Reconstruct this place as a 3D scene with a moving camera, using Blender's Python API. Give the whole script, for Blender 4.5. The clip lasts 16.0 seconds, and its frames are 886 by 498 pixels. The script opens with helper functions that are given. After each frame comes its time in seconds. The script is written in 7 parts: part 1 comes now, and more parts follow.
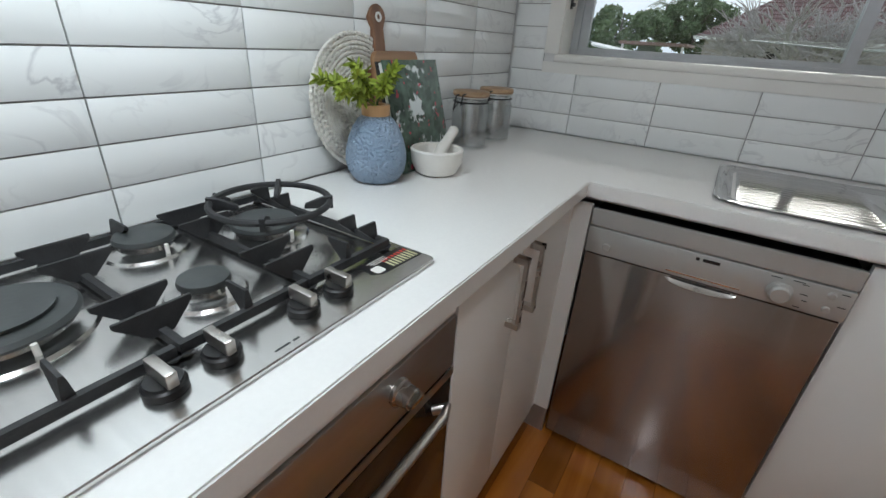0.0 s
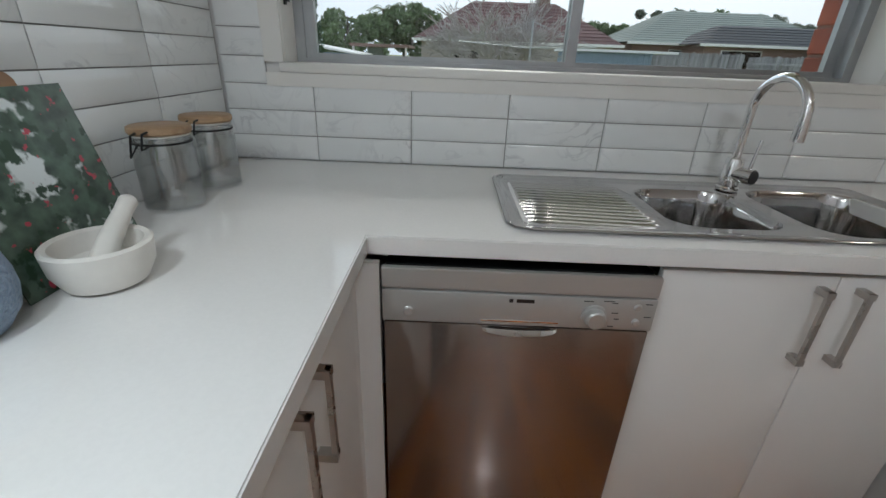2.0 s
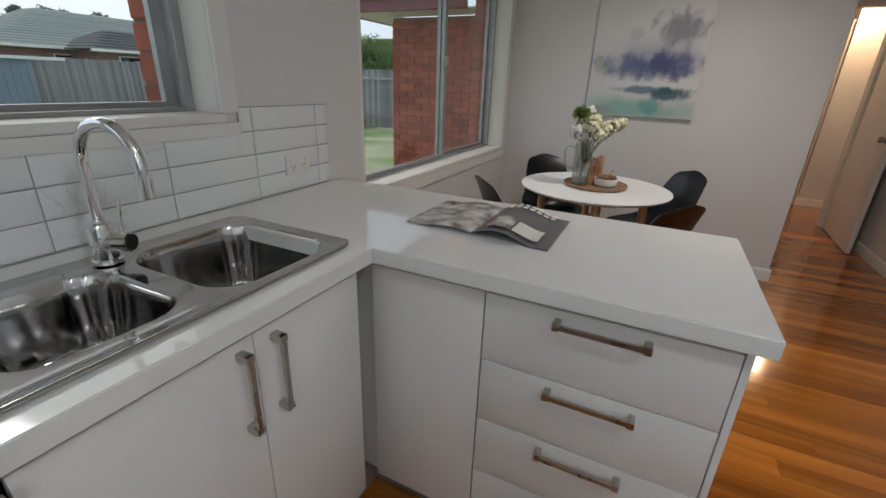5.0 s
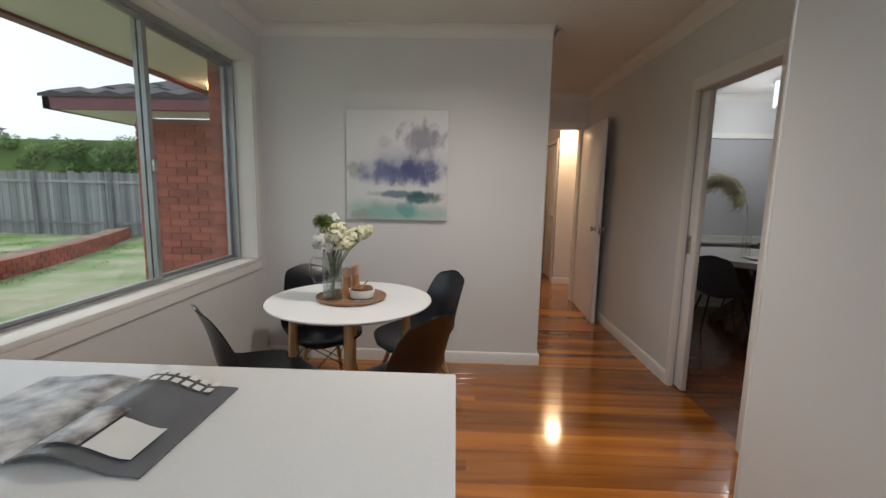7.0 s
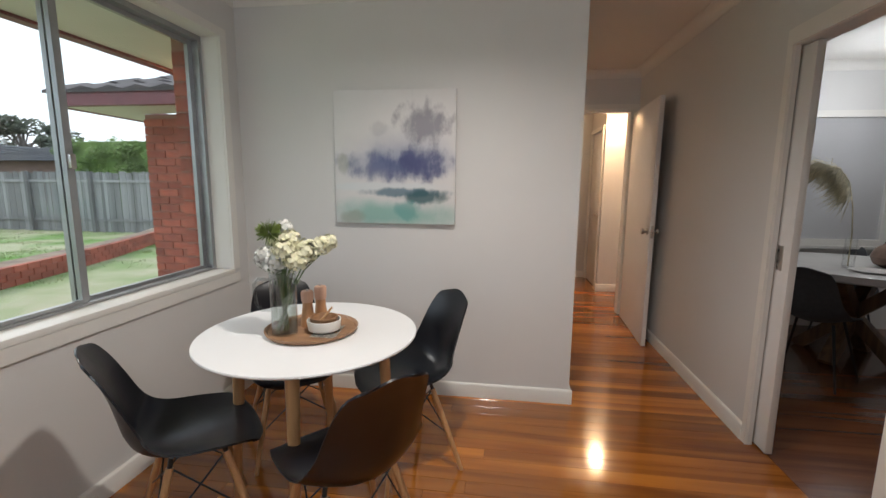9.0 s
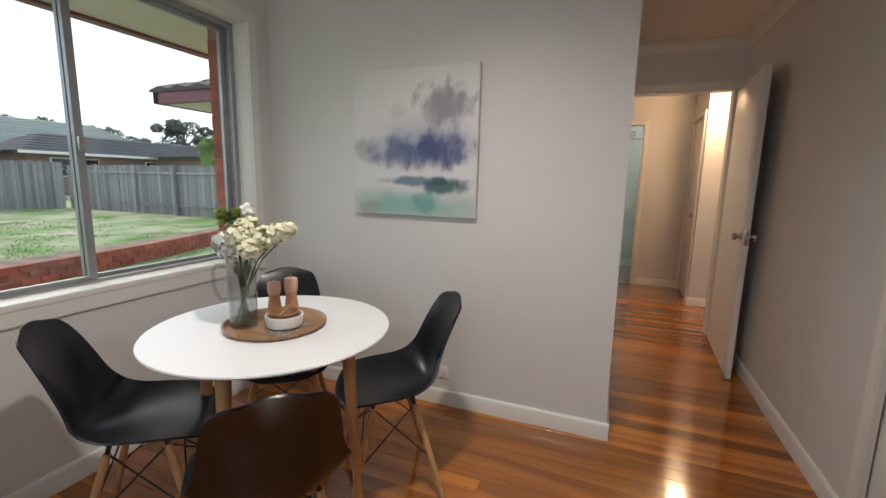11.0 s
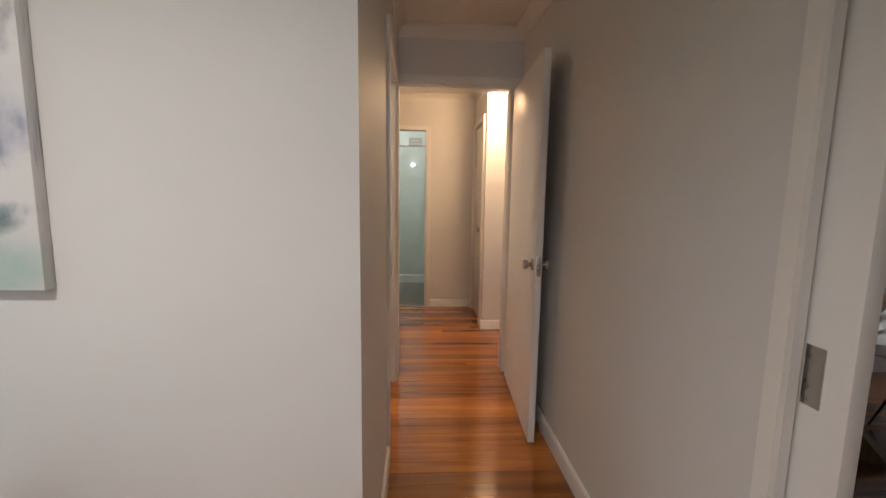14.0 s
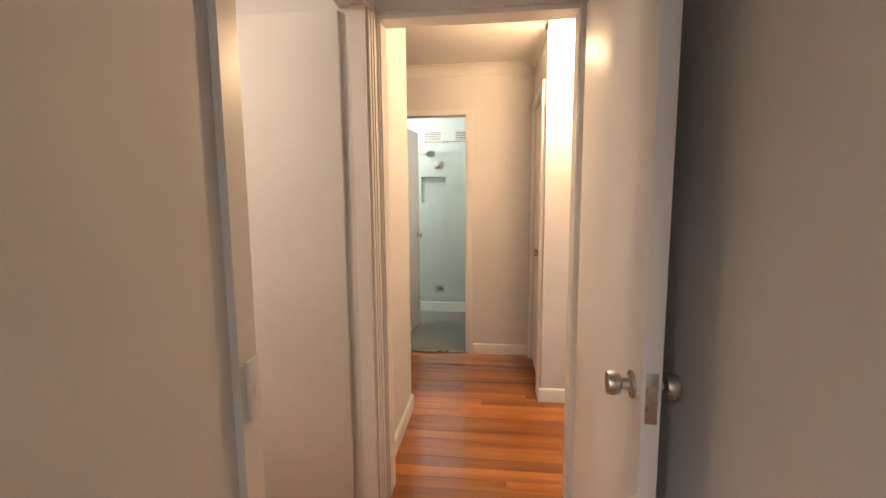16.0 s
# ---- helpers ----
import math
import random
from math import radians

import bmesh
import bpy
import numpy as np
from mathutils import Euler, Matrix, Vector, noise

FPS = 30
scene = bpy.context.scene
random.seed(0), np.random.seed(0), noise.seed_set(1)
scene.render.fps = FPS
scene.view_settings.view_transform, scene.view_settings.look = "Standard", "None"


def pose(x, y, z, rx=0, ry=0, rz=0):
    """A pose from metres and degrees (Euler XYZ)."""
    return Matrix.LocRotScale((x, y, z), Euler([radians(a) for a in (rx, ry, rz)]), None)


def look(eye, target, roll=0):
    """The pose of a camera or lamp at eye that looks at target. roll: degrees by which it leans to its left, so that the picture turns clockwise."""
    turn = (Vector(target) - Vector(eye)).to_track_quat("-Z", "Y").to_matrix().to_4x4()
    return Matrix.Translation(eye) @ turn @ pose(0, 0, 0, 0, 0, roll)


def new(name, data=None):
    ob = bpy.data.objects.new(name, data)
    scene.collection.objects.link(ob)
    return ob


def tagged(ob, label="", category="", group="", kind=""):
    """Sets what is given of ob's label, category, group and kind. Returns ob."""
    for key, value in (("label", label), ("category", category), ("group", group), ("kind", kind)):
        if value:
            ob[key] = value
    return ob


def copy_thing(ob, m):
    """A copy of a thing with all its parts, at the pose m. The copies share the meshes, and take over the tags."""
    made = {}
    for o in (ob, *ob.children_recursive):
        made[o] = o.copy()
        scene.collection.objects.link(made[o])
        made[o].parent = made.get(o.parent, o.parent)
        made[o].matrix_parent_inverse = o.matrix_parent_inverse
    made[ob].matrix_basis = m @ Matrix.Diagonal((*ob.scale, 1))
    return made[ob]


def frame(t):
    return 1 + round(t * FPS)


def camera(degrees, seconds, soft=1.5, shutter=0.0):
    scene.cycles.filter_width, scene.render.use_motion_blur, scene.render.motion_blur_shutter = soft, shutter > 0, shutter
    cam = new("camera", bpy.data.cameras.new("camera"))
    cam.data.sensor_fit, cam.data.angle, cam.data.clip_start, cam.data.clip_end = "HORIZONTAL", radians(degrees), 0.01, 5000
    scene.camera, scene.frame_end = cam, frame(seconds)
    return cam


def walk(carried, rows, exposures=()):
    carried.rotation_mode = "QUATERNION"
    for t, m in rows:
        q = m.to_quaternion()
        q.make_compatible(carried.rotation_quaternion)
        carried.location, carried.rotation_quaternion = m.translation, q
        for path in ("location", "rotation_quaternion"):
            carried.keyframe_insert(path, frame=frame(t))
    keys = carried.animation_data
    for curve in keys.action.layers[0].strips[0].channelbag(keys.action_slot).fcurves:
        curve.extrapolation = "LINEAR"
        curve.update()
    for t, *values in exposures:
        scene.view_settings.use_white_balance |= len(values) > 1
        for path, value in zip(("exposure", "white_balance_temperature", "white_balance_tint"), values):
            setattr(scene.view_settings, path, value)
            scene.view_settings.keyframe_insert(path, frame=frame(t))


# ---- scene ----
cam = camera(92.0, 16.0)
PATH = [
    (0, (0.849, -1.717, 1.211), (-0.085, -0.183, 0.331), 3.6),
    (0.5, (0.774, -1.638, 1.223), (0.046, 0.012, 0.358), 3.5),
    (1, (0.747, -1.574, 1.212), (0.243, 0.186, 0.411), 3.6),
    (1.5, (0.722, -1.458, 1.224), (0.505, 0.349, 0.395), 2.9),
    (2, (0.753, -1.353, 1.219), (0.738, 0.469, 0.395), 2.2),
    (2.5, (0.796, -1.27, 1.232), (1.029, 0.537, 0.409), 1.9),
    (3, (0.847, -1.207, 1.247), (1.391, 0.532, 0.422), 2.7),
    (3.5, (0.91, -1.172, 1.266), (1.8, 0.419, 0.444), 2.9),
    (4, (0.996, -1.165, 1.264), (2.196, 0.217, 0.457), 2.8),
    (4.5, (1.075, -1.161, 1.262), (2.515, -0.031, 0.456), 2.2),
    (5, (1.084, -1.19, 1.291), (2.764, -0.381, 0.567), 2.0),
    (5.2, (1.089, -1.202, 1.299), (2.861, -0.552, 0.637), 1.7),
    (7.3, (1.676, -1.45, 1.34), (3.656, -1.416, 1.06), 1.0),
    (7.5, (1.757, -1.45, 1.378), (3.734, -1.427, 1.078), 1.0),
    (8, (1.943, -1.449, 1.36), (3.921, -1.434, 1.065), 1.1),
    (8.5, (2.083, -1.493, 1.366), (4.06, -1.458, 1.064), 0.9),
    (9, (2.17, -1.648, 1.338), (4.13, -1.38, 1.041), 0.5),
    (9.5, (2.263, -1.824, 1.32), (4.184, -1.356, 1.017), 0.5),
    (10, (2.398, -1.92, 1.304), (4.277, -1.31, 0.994), 0.4),
    (10.2, (2.453, -1.941, 1.307), (4.318, -1.291, 0.991), 0.3),
    (12.3, (2.755, -2.135, 1.27), (4.582, -1.383, 0.962), 1.9),
    (12.5, (2.84, -2.12, 1.286), (4.728, -1.537, 0.977), 1.7),
    (13, (3.071, -2.138, 1.303), (5.037, -1.937, 0.996), 1.2),
    (13.5, (3.377, -2.174, 1.328), (5.355, -2.149, 1.035), 1.0),
    (14, (3.687, -2.228, 1.34), (5.666, -2.354, 1.08), 0.9),
    (14.5, (4.018, -2.344, 1.344), (5.998, -2.497, 1.102), 0.6),
    (15, (4.334, -2.431, 1.342), (6.319, -2.472, 1.095), 0.0),
    (15.5, (4.69, -2.501, 1.356), (6.675, -2.473, 1.112), 0.2),
    (16, (5.004, -2.554, 1.352), (6.978, -2.327, 1.117), -0.4),
]
EXPOSURE = [(0.0, -0.16), (2.5, -0.18), (3.5, -0.10), (5.0, -0.22), (7.5, 0.18), (8.5, 0.38), (10.0, 0.42), (12.5, 0.08), (14.0, 0.52), (16.0, 1.0)]
walk(cam, [(t, look(eye, target, roll)) for t, eye, target, roll in PATH], EXPOSURE)

# ---- light: overcast sky, low soft sun, the lamps of the rooms ----
world = bpy.data.worlds.new("sky")
scene.world = world
world.use_nodes = True
wn, wl = world.node_tree.nodes, world.node_tree.links
sky = wn.new("ShaderNodeTexSky")
sky.sky_type, sky.sun_disc = "NISHITA", False
sky.sun_elevation, sky.sun_rotation = radians(38), radians(20)
sky.dust_density, sky.air_density, sky.ozone_density = 4.0, 1.2, 2.0
haze = wn.new("ShaderNodeMix")
haze.data_type = "RGBA"
haze.inputs["Factor"].default_value = 0.75
haze.inputs["B"].default_value = (11.2, 12.9, 15.0, 1)
wl.new(sky.outputs[0], haze.inputs["A"])
wl.new(haze.outputs["Result"], wn["Background"].inputs["Color"])
wn["Background"].inputs["Strength"].default_value = 0.10

sun = new("sun", bpy.data.lights.new("sun", "SUN"))
sun.data.energy, sun.data.angle, sun.data.color = 1.3, radians(20), (1.0, 0.97, 0.92)
sun.matrix_world = look((4, 30, 24), (2, 0, 0))


def lamp_light(name, x, y, z, watts, colour, radius):
    ob = new(name, bpy.data.lights.new(name, "POINT"))
    ob.data.energy, ob.data.color, ob.data.shadow_soft_size = watts, colour, radius
    ob.location = (x, y, z)
    return ob


WARM, COOL = (1.0, 0.78, 0.55), (1.0, 0.95, 0.88)
lamp_light("kitchen_light", 1.08, -2.12, 2.30, 21.0, (0.82, 0.90, 1.0), 0.06)
down = new("dining_downlight", bpy.data.lights.new("dining_downlight", "SPOT"))
down.data.energy, down.data.color, down.data.shadow_soft_size = 78, (1.0, 0.93, 0.86), 0.05
down.data.spot_size, down.data.spot_blend = radians(140), 0.95
down.matrix_world = look((3.35, -1.55, 2.44), (3.66, -1.42, 0.6))
lamp_light("hall_light", 7.51, -2.95, 2.15, 23.0, (1.0, 0.63, 0.35), 0.06)
# unseen lamp added to warm the open bedroom door; no fitting is built
lamp_light("bedroom_light", 5.6, -1.0, 2.30, 14, (1.0, 0.80, 0.62), 0.08)
lamp_light("chandelier_light", 5.93, -4.6, 2.02, 11.5, (0.95, 0.97, 1.0), 0.08)
lamp_light("eave_light", 5.55, 0.80, 2.15, 1.2, (1.0, 0.62, 0.30), 0.04)
# out-of-view lamp added to light the bathroom beyond its doorway
lamp_light("bathroom_light", 9.4, -1.4, 2.25, 14, (1.0, 0.98, 0.93), 0.08)

# added strip light over the hob for an unseen rangehood; no hood is built
hood = new("unseen_hood_light", bpy.data.lights.new("unseen_hood_light", "AREA"))
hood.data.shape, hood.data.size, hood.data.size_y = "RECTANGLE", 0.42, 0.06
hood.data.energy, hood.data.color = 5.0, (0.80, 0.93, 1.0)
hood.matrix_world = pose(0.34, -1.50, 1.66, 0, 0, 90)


# ---- materials ----
def material(name, colour, rough=0.5, metal=0.0, colour2=None, scale=6.0, bump=0.0, bump_scale=60.0, island=0.0, coat=0.0, stretch=(1, 1, 1), detail=4.0, vary=0.06, random_by="none", relief=0.002):
    """A plain surface: two tones mixed by a soft noise, fine relief by another, roughness a little uneven."""
    m = bpy.data.materials.new(name)
    m.use_nodes = True
    n, l = m.node_tree.nodes, m.node_tree.links
    b = n["Principled BSDF"]
    co = n.new("ShaderNodeTexCoord")
    mp = n.new("ShaderNodeMapping")
    mp.inputs["Scale"].default_value = stretch
    l.new(co.outputs["Object"], mp.inputs["Vector"])
    ns = n.new("ShaderNodeTexNoise")
    ns.inputs["Scale"].default_value, ns.inputs["Detail"].default_value = scale, detail
    l.new(mp.outputs[0], ns.inputs["Vector"])
    mix = n.new("ShaderNodeMix")
    mix.data_type = "RGBA"
    c2 = colour2 or tuple(max(0.0, c * (1 - vary * 2)) for c in colour)
    mix.inputs["A"].default_value, mix.inputs["B"].default_value = (*c2, 1), (*colour, 1)
    ramp = n.new("ShaderNodeMapRange")
    ramp.inputs["From Min"].default_value, ramp.inputs["From Max"].default_value = 0.32, 0.68
    l.new(ns.outputs["Fac"], ramp.inputs["Value"])
    l.new(ramp.outputs[0], mix.inputs["Factor"])
    out = mix.outputs["Result"]
    if island:
        hsv = n.new("ShaderNodeHueSaturation")
        rnd = n.new("ShaderNodeMapRange")
        rnd.inputs["To Min"].default_value, rnd.inputs["To Max"].default_value = 1 - island, 1 + island
        if random_by == "island":
            src = n.new("ShaderNodeNewGeometry").outputs["Random Per Island"]
        else:
            src = n.new("ShaderNodeObjectInfo").outputs["Random"]
        l.new(src, rnd.inputs["Value"])
        l.new(rnd.outputs[0], hsv.inputs["Value"])
        l.new(out, hsv.inputs["Color"])
        out = hsv.outputs["Color"]
    l.new(out, b.inputs["Base Color"])
    b.inputs["Metallic"].default_value = metal
    rr = n.new("ShaderNodeMapRange")
    rr.inputs["To Min"].default_value, rr.inputs["To Max"].default_value = max(0.02, rough * 0.85), min(1.0, rough * 1.15)
    l.new(ns.outputs["Fac"], rr.inputs["Value"])
    l.new(rr.outputs[0], b.inputs["Roughness"])
    b.inputs["Coat Weight"].default_value = coat
    b.inputs["Coat Roughness"].default_value = 0.06
    if bump:
        fine = n.new("ShaderNodeTexNoise")
        fine.inputs["Scale"].default_value, fine.inputs["Detail"].default_value = bump_scale, 3.0
        l.new(mp.outputs[0], fine.inputs["Vector"])
        bp = n.new("ShaderNodeBump")
        bp.inputs["Strength"].default_value, bp.inputs["Distance"].default_value = bump, relief
        l.new(fine.outputs["Fac"], bp.inputs["Height"])
        l.new(bp.outputs[0], b.inputs["Normal"])
    return m


def brushed(name, colour, rough, stretch, strength=0.12):
    """Brushed steel: fine streaks along one way."""
    m = material(name, colour, rough, 1.0, vary=0.04, scale=3.0, stretch=stretch, bump=strength, bump_scale=40.0)
    return m


def marble(name, base, vein, rough):
    """Glazed marble-look tile: pale ground, thin broken grey veins shifted from piece to piece."""
    m = bpy.data.materials.new(name)
    m.use_nodes = True
    n, l = m.node_tree.nodes, m.node_tree.links
    b = n["Principled BSDF"]
    co = n.new("ShaderNodeTexCoord")
    info = n.new("ShaderNodeObjectInfo")
    mul = n.new("ShaderNodeVectorMath")
    mul.operation = "ADD"
    sc = n.new("ShaderNodeMath")
    sc.operation, sc.inputs[1].default_value = "MULTIPLY", 37.0
    l.new(info.outputs["Random"], sc.inputs[0])
    l.new(co.outputs["Object"], mul.inputs[0])
    l.new(sc.outputs[0], mul.inputs[1])
    ns = n.new("ShaderNodeTexNoise")
    ns.inputs["Scale"].default_value, ns.inputs["Detail"].default_value, ns.inputs["Distortion"].default_value = 7.0, 6.0, 1.6
    l.new(mul.outputs[0], ns.inputs["Vector"])
    d = n.new("ShaderNodeMath")
    d.operation, d.inputs[1].default_value = "SUBTRACT", 0.5
    a = n.new("ShaderNodeMath")
    a.operation = "ABSOLUTE"
    l.new(ns.outputs["Fac"], d.inputs[0])
    l.new(d.outputs[0], a.inputs[0])
    r = n.new("ShaderNodeMapRange")
    r.inputs["From Min"].default_value, r.inputs["From Max"].default_value = 0.0, 0.035
    r.inputs["To Min"].default_value, r.inputs["To Max"].default_value = 0.75, 0.0
    l.new(a.outputs[0], r.inputs["Value"])
    big = n.new("ShaderNodeTexNoise")
    big.inputs["Scale"].default_value = 5.0
    l.new(mul.outputs[0], big.inputs["Vector"])
    br = n.new("ShaderNodeMapRange")
    br.inputs["From Min"].default_value, br.inputs["From Max"].default_value = 0.48, 0.72
    l.new(big.outputs["Fac"], br.inputs["Value"])
    mm = n.new("ShaderNodeMath")
    mm.operation = "MULTIPLY"
    l.new(r.outputs[0], mm.inputs[0])
    l.new(br.outputs[0], mm.inputs[1])
    mix = n.new("ShaderNodeMix")
    mix.data_type = "RGBA"
    mix.inputs["A"].default_value, mix.inputs["B"].default_value = (*base, 1), (*vein, 1)
    l.new(mm.outputs[0], mix.inputs["Factor"])
    l.new(mix.outputs["Result"], b.inputs["Base Color"])
    b.inputs["Roughness"].default_value = rough
    return m


def timber(name, light, dark, rough, along="Y", island=0.25, coat=0.4, grain=14.0):
    """Varnished wood with grain along one axis and a tone of its own for each board."""
    m = bpy.data.materials.new(name)
    m.use_nodes = True
    n, l = m.node_tree.nodes, m.node_tree.links
    b = n["Principled BSDF"]
    co = n.new("ShaderNodeTexCoord")
    info = n.new("ShaderNodeObjectInfo")
    add = n.new("ShaderNodeVectorMath")
    sc = n.new("ShaderNodeMath")
    sc.operation, sc.inputs[1].default_value = "MULTIPLY", 53.0
    l.new(info.outputs["Random"], sc.inputs[0])
    l.new(co.outputs["Object"], add.inputs[0])
    l.new(sc.outputs[0], add.inputs[1])
    mp = n.new("ShaderNodeMapping")
    s = {"X": (0.06, 1, 1), "Y": (1, 0.06, 1), "Z": (1, 1, 0.06)}[along]
    mp.inputs["Scale"].default_value = s
    l.new(add.outputs[0], mp.inputs["Vector"])
    ns = n.new("ShaderNodeTexNoise")
    ns.inputs["Scale"].default_value, ns.inputs["Detail"].default_value, ns.inputs["Distortion"].default_value = grain, 8.0, 0.8
    l.new(mp.outputs[0], ns.inputs["Vector"])
    fine = n.new("ShaderNodeTexNoise")
    fine.inputs["Scale"].default_value, fine.inputs["Detail"].default_value = grain * 12, 3.0
    l.new(mp.outputs[0], fine.inputs["Vector"])
    ramp = n.new("ShaderNodeMapRange")
    ramp.inputs["From Min"].default_value, ramp.inputs["From Max"].default_value = 0.3, 0.7
    l.new(ns.outputs["Fac"], ramp.inputs["Value"])
    mix = n.new("ShaderNodeMix")
    mix.data_type = "RGBA"
    mix.inputs["A"].default_value, mix.inputs["B"].default_value = (*dark, 1), (*light, 1)
    l.new(ramp.outputs[0], mix.inputs["Factor"])
    hsv = n.new("ShaderNodeHueSaturation")
    rnd = n.new("ShaderNodeMapRange")
    rnd.inputs["To Min"].default_value, rnd.inputs["To Max"].default_value = 1 - island, 1 + island
    l.new(info.outputs["Random"], rnd.inputs["Value"])
    l.new(rnd.outputs[0], hsv.inputs["Value"])
    l.new(mix.outputs["Result"], hsv.inputs["Color"])
    l.new(hsv.outputs["Color"], b.inputs["Base Color"])
    b.inputs["Roughness"].default_value = rough
    b.inputs["Coat Weight"].default_value, b.inputs["Coat Roughness"].default_value = coat, 0.08
    bp = n.new("ShaderNodeBump")
    bp.inputs["Strength"].default_value, bp.inputs["Distance"].default_value = 0.05, 0.001
    l.new(fine.outputs["Fac"], bp.inputs["Height"])
    l.new(bp.outputs[0], b.inputs["Normal"])
    return m


def glass(name, colour=(1, 1, 1), rough=0.0, solid=False, base=0.035):
    m = bpy.data.materials.new(name)
    m.use_nodes = True
    n, l = m.node_tree.nodes, m.node_tree.links
    if solid:
        b = n["Principled BSDF"]
        b.inputs["Base Color"].default_value = (*colour, 1)
        b.inputs["Roughness"].default_value = rough
        b.inputs["Transmission Weight"].default_value, b.inputs["IOR"].default_value = 1.0, 1.45
        return m
    out = n["Material Output"]
    n.remove(n["Principled BSDF"])
    tr, gl, mx = n.new("ShaderNodeBsdfTransparent"), n.new("ShaderNodeBsdfGlossy"), n.new("ShaderNodeMixShader")
    lw, pw, md = n.new("ShaderNodeLayerWeight"), n.new("ShaderNodeMath"), n.new("ShaderNodeMath")
    tr.inputs[0].default_value = (*colour, 1)
    gl.inputs["Roughness"].default_value = 0.01
    pw.operation, pw.inputs[1].default_value = "POWER", 4.0
    md.operation, md.inputs[1].default_value, md.inputs[2].default_value = "MULTIPLY_ADD", 0.7, base
    l.new(lw.outputs["Facing"], pw.inputs[0])
    l.new(pw.outputs[0], md.inputs[0])
    l.new(md.outputs[0], mx.inputs[0])
    l.new(tr.outputs[0], mx.inputs[1])
    l.new(gl.outputs[0], mx.inputs[2])
    l.new(mx.outputs[0], out.inputs[0])
    return m


def glow(name, colour, strength):
    m = bpy.data.materials.new(name)
    m.use_nodes = True
    b = m.node_tree.nodes["Principled BSDF"]
    b.inputs["Base Color"].default_value = (*colour, 1)
    b.inputs["Emission Color"].default_value = (*colour, 1)
    b.inputs["Emission Strength"].default_value = strength
    return m


PAINT = material("wall_paint", (0.70, 0.69, 0.675), 0.6, scale=1.6, vary=0.015, bump=0.12, bump_scale=220)
CEIL = material("ceiling_paint", (0.78, 0.76, 0.72), 0.7, scale=1.2, vary=0.015, bump=0.1, bump_scale=160)
TRIM = material("white_gloss_trim", (0.80, 0.78, 0.74), 0.32, scale=3, vary=0.02, bump=0.02, bump_scale=90)
DOOR = material("white_door_paint", (0.78, 0.76, 0.74), 0.6, scale=2, vary=0.02, bump=0.06, bump_scale=70)
CABINET = material("white_laminate", (0.78, 0.765, 0.74), 0.32, scale=2, vary=0.01, bump=0.03, bump_scale=300)
KICK = material("aluminium_kickboard", (0.45, 0.43, 0.42), 0.4, 0.7, scale=5, vary=0.04)
STONE = material("white_stone_bench", (0.80, 0.79, 0.77), 0.07, scale=160, vary=0.012, detail=2)
TILE = marble("marble_tile", (0.80, 0.81, 0.80), (0.50, 0.50, 0.51), 0.10)
GROUT = material("grey_grout", (0.36, 0.35, 0.34), 0.9, scale=30, vary=0.08)
STEEL = brushed("brushed_steel", (0.50, 0.49, 0.48), 0.30, (1, 1, 30))
# browner than the other steel: the floor's dark reflection is put into its colour
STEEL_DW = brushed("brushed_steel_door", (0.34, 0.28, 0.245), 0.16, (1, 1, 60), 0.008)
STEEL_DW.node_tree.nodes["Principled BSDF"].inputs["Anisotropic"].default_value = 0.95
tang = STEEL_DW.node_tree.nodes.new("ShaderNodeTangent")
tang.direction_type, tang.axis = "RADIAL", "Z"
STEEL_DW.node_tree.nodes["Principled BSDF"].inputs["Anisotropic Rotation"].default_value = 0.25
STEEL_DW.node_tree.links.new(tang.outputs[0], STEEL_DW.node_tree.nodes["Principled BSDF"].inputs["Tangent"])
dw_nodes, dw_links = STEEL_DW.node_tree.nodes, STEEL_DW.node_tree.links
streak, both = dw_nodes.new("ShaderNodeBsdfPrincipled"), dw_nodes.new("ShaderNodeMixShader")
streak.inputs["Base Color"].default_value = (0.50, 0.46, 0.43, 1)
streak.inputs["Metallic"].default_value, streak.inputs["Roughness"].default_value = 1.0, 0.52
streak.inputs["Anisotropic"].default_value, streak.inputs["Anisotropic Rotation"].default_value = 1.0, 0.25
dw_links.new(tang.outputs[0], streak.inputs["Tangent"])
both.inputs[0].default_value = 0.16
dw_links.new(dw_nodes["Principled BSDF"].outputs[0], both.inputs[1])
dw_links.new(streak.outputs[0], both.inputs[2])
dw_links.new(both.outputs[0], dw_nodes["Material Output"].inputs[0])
STEEL_GREY = material("silver_panel", (0.50, 0.495, 0.48), 0.30, 0.45, scale=4, vary=0.03)
HOBSTEEL = brushed("hob_steel", (0.74, 0.73, 0.72), 0.20, (1, 40, 1), 0.05)
SINKSTEEL = material("sink_steel", (0.56, 0.55, 0.55), 0.075, 1.0, scale=30, vary=0.02, bump=0.01, bump_scale=200)
CHROME = material("chrome", (0.86, 0.86, 0.87), 0.05, 1.0, scale=10, vary=0.01)
NICKEL = material("satin_nickel", (0.52, 0.49, 0.46), 0.28, 1.0, scale=20, vary=0.05)
IRON = material("cast_iron", (0.025, 0.025, 0.027), 0.55, scale=60, vary=0.2, bump=0.35, bump_scale=300)
BURNER = material("burner_enamel", (0.05, 0.055, 0.055), 0.45, scale=40, vary=0.15, bump=0.1, bump_scale=200)
BLACK = material("black_plastic", (0.012, 0.012, 0.013), 0.35, scale=20, vary=0.1)
SEATBLACK = material("black_seat_shell", (0.004, 0.005, 0.009), 0.30, scale=30, vary=0.08, bump=0.03, bump_scale=500)
DARKGLASS = material("dark_oven_glass", (0.012, 0.010, 0.009), 0.06, scale=3, vary=0.1)
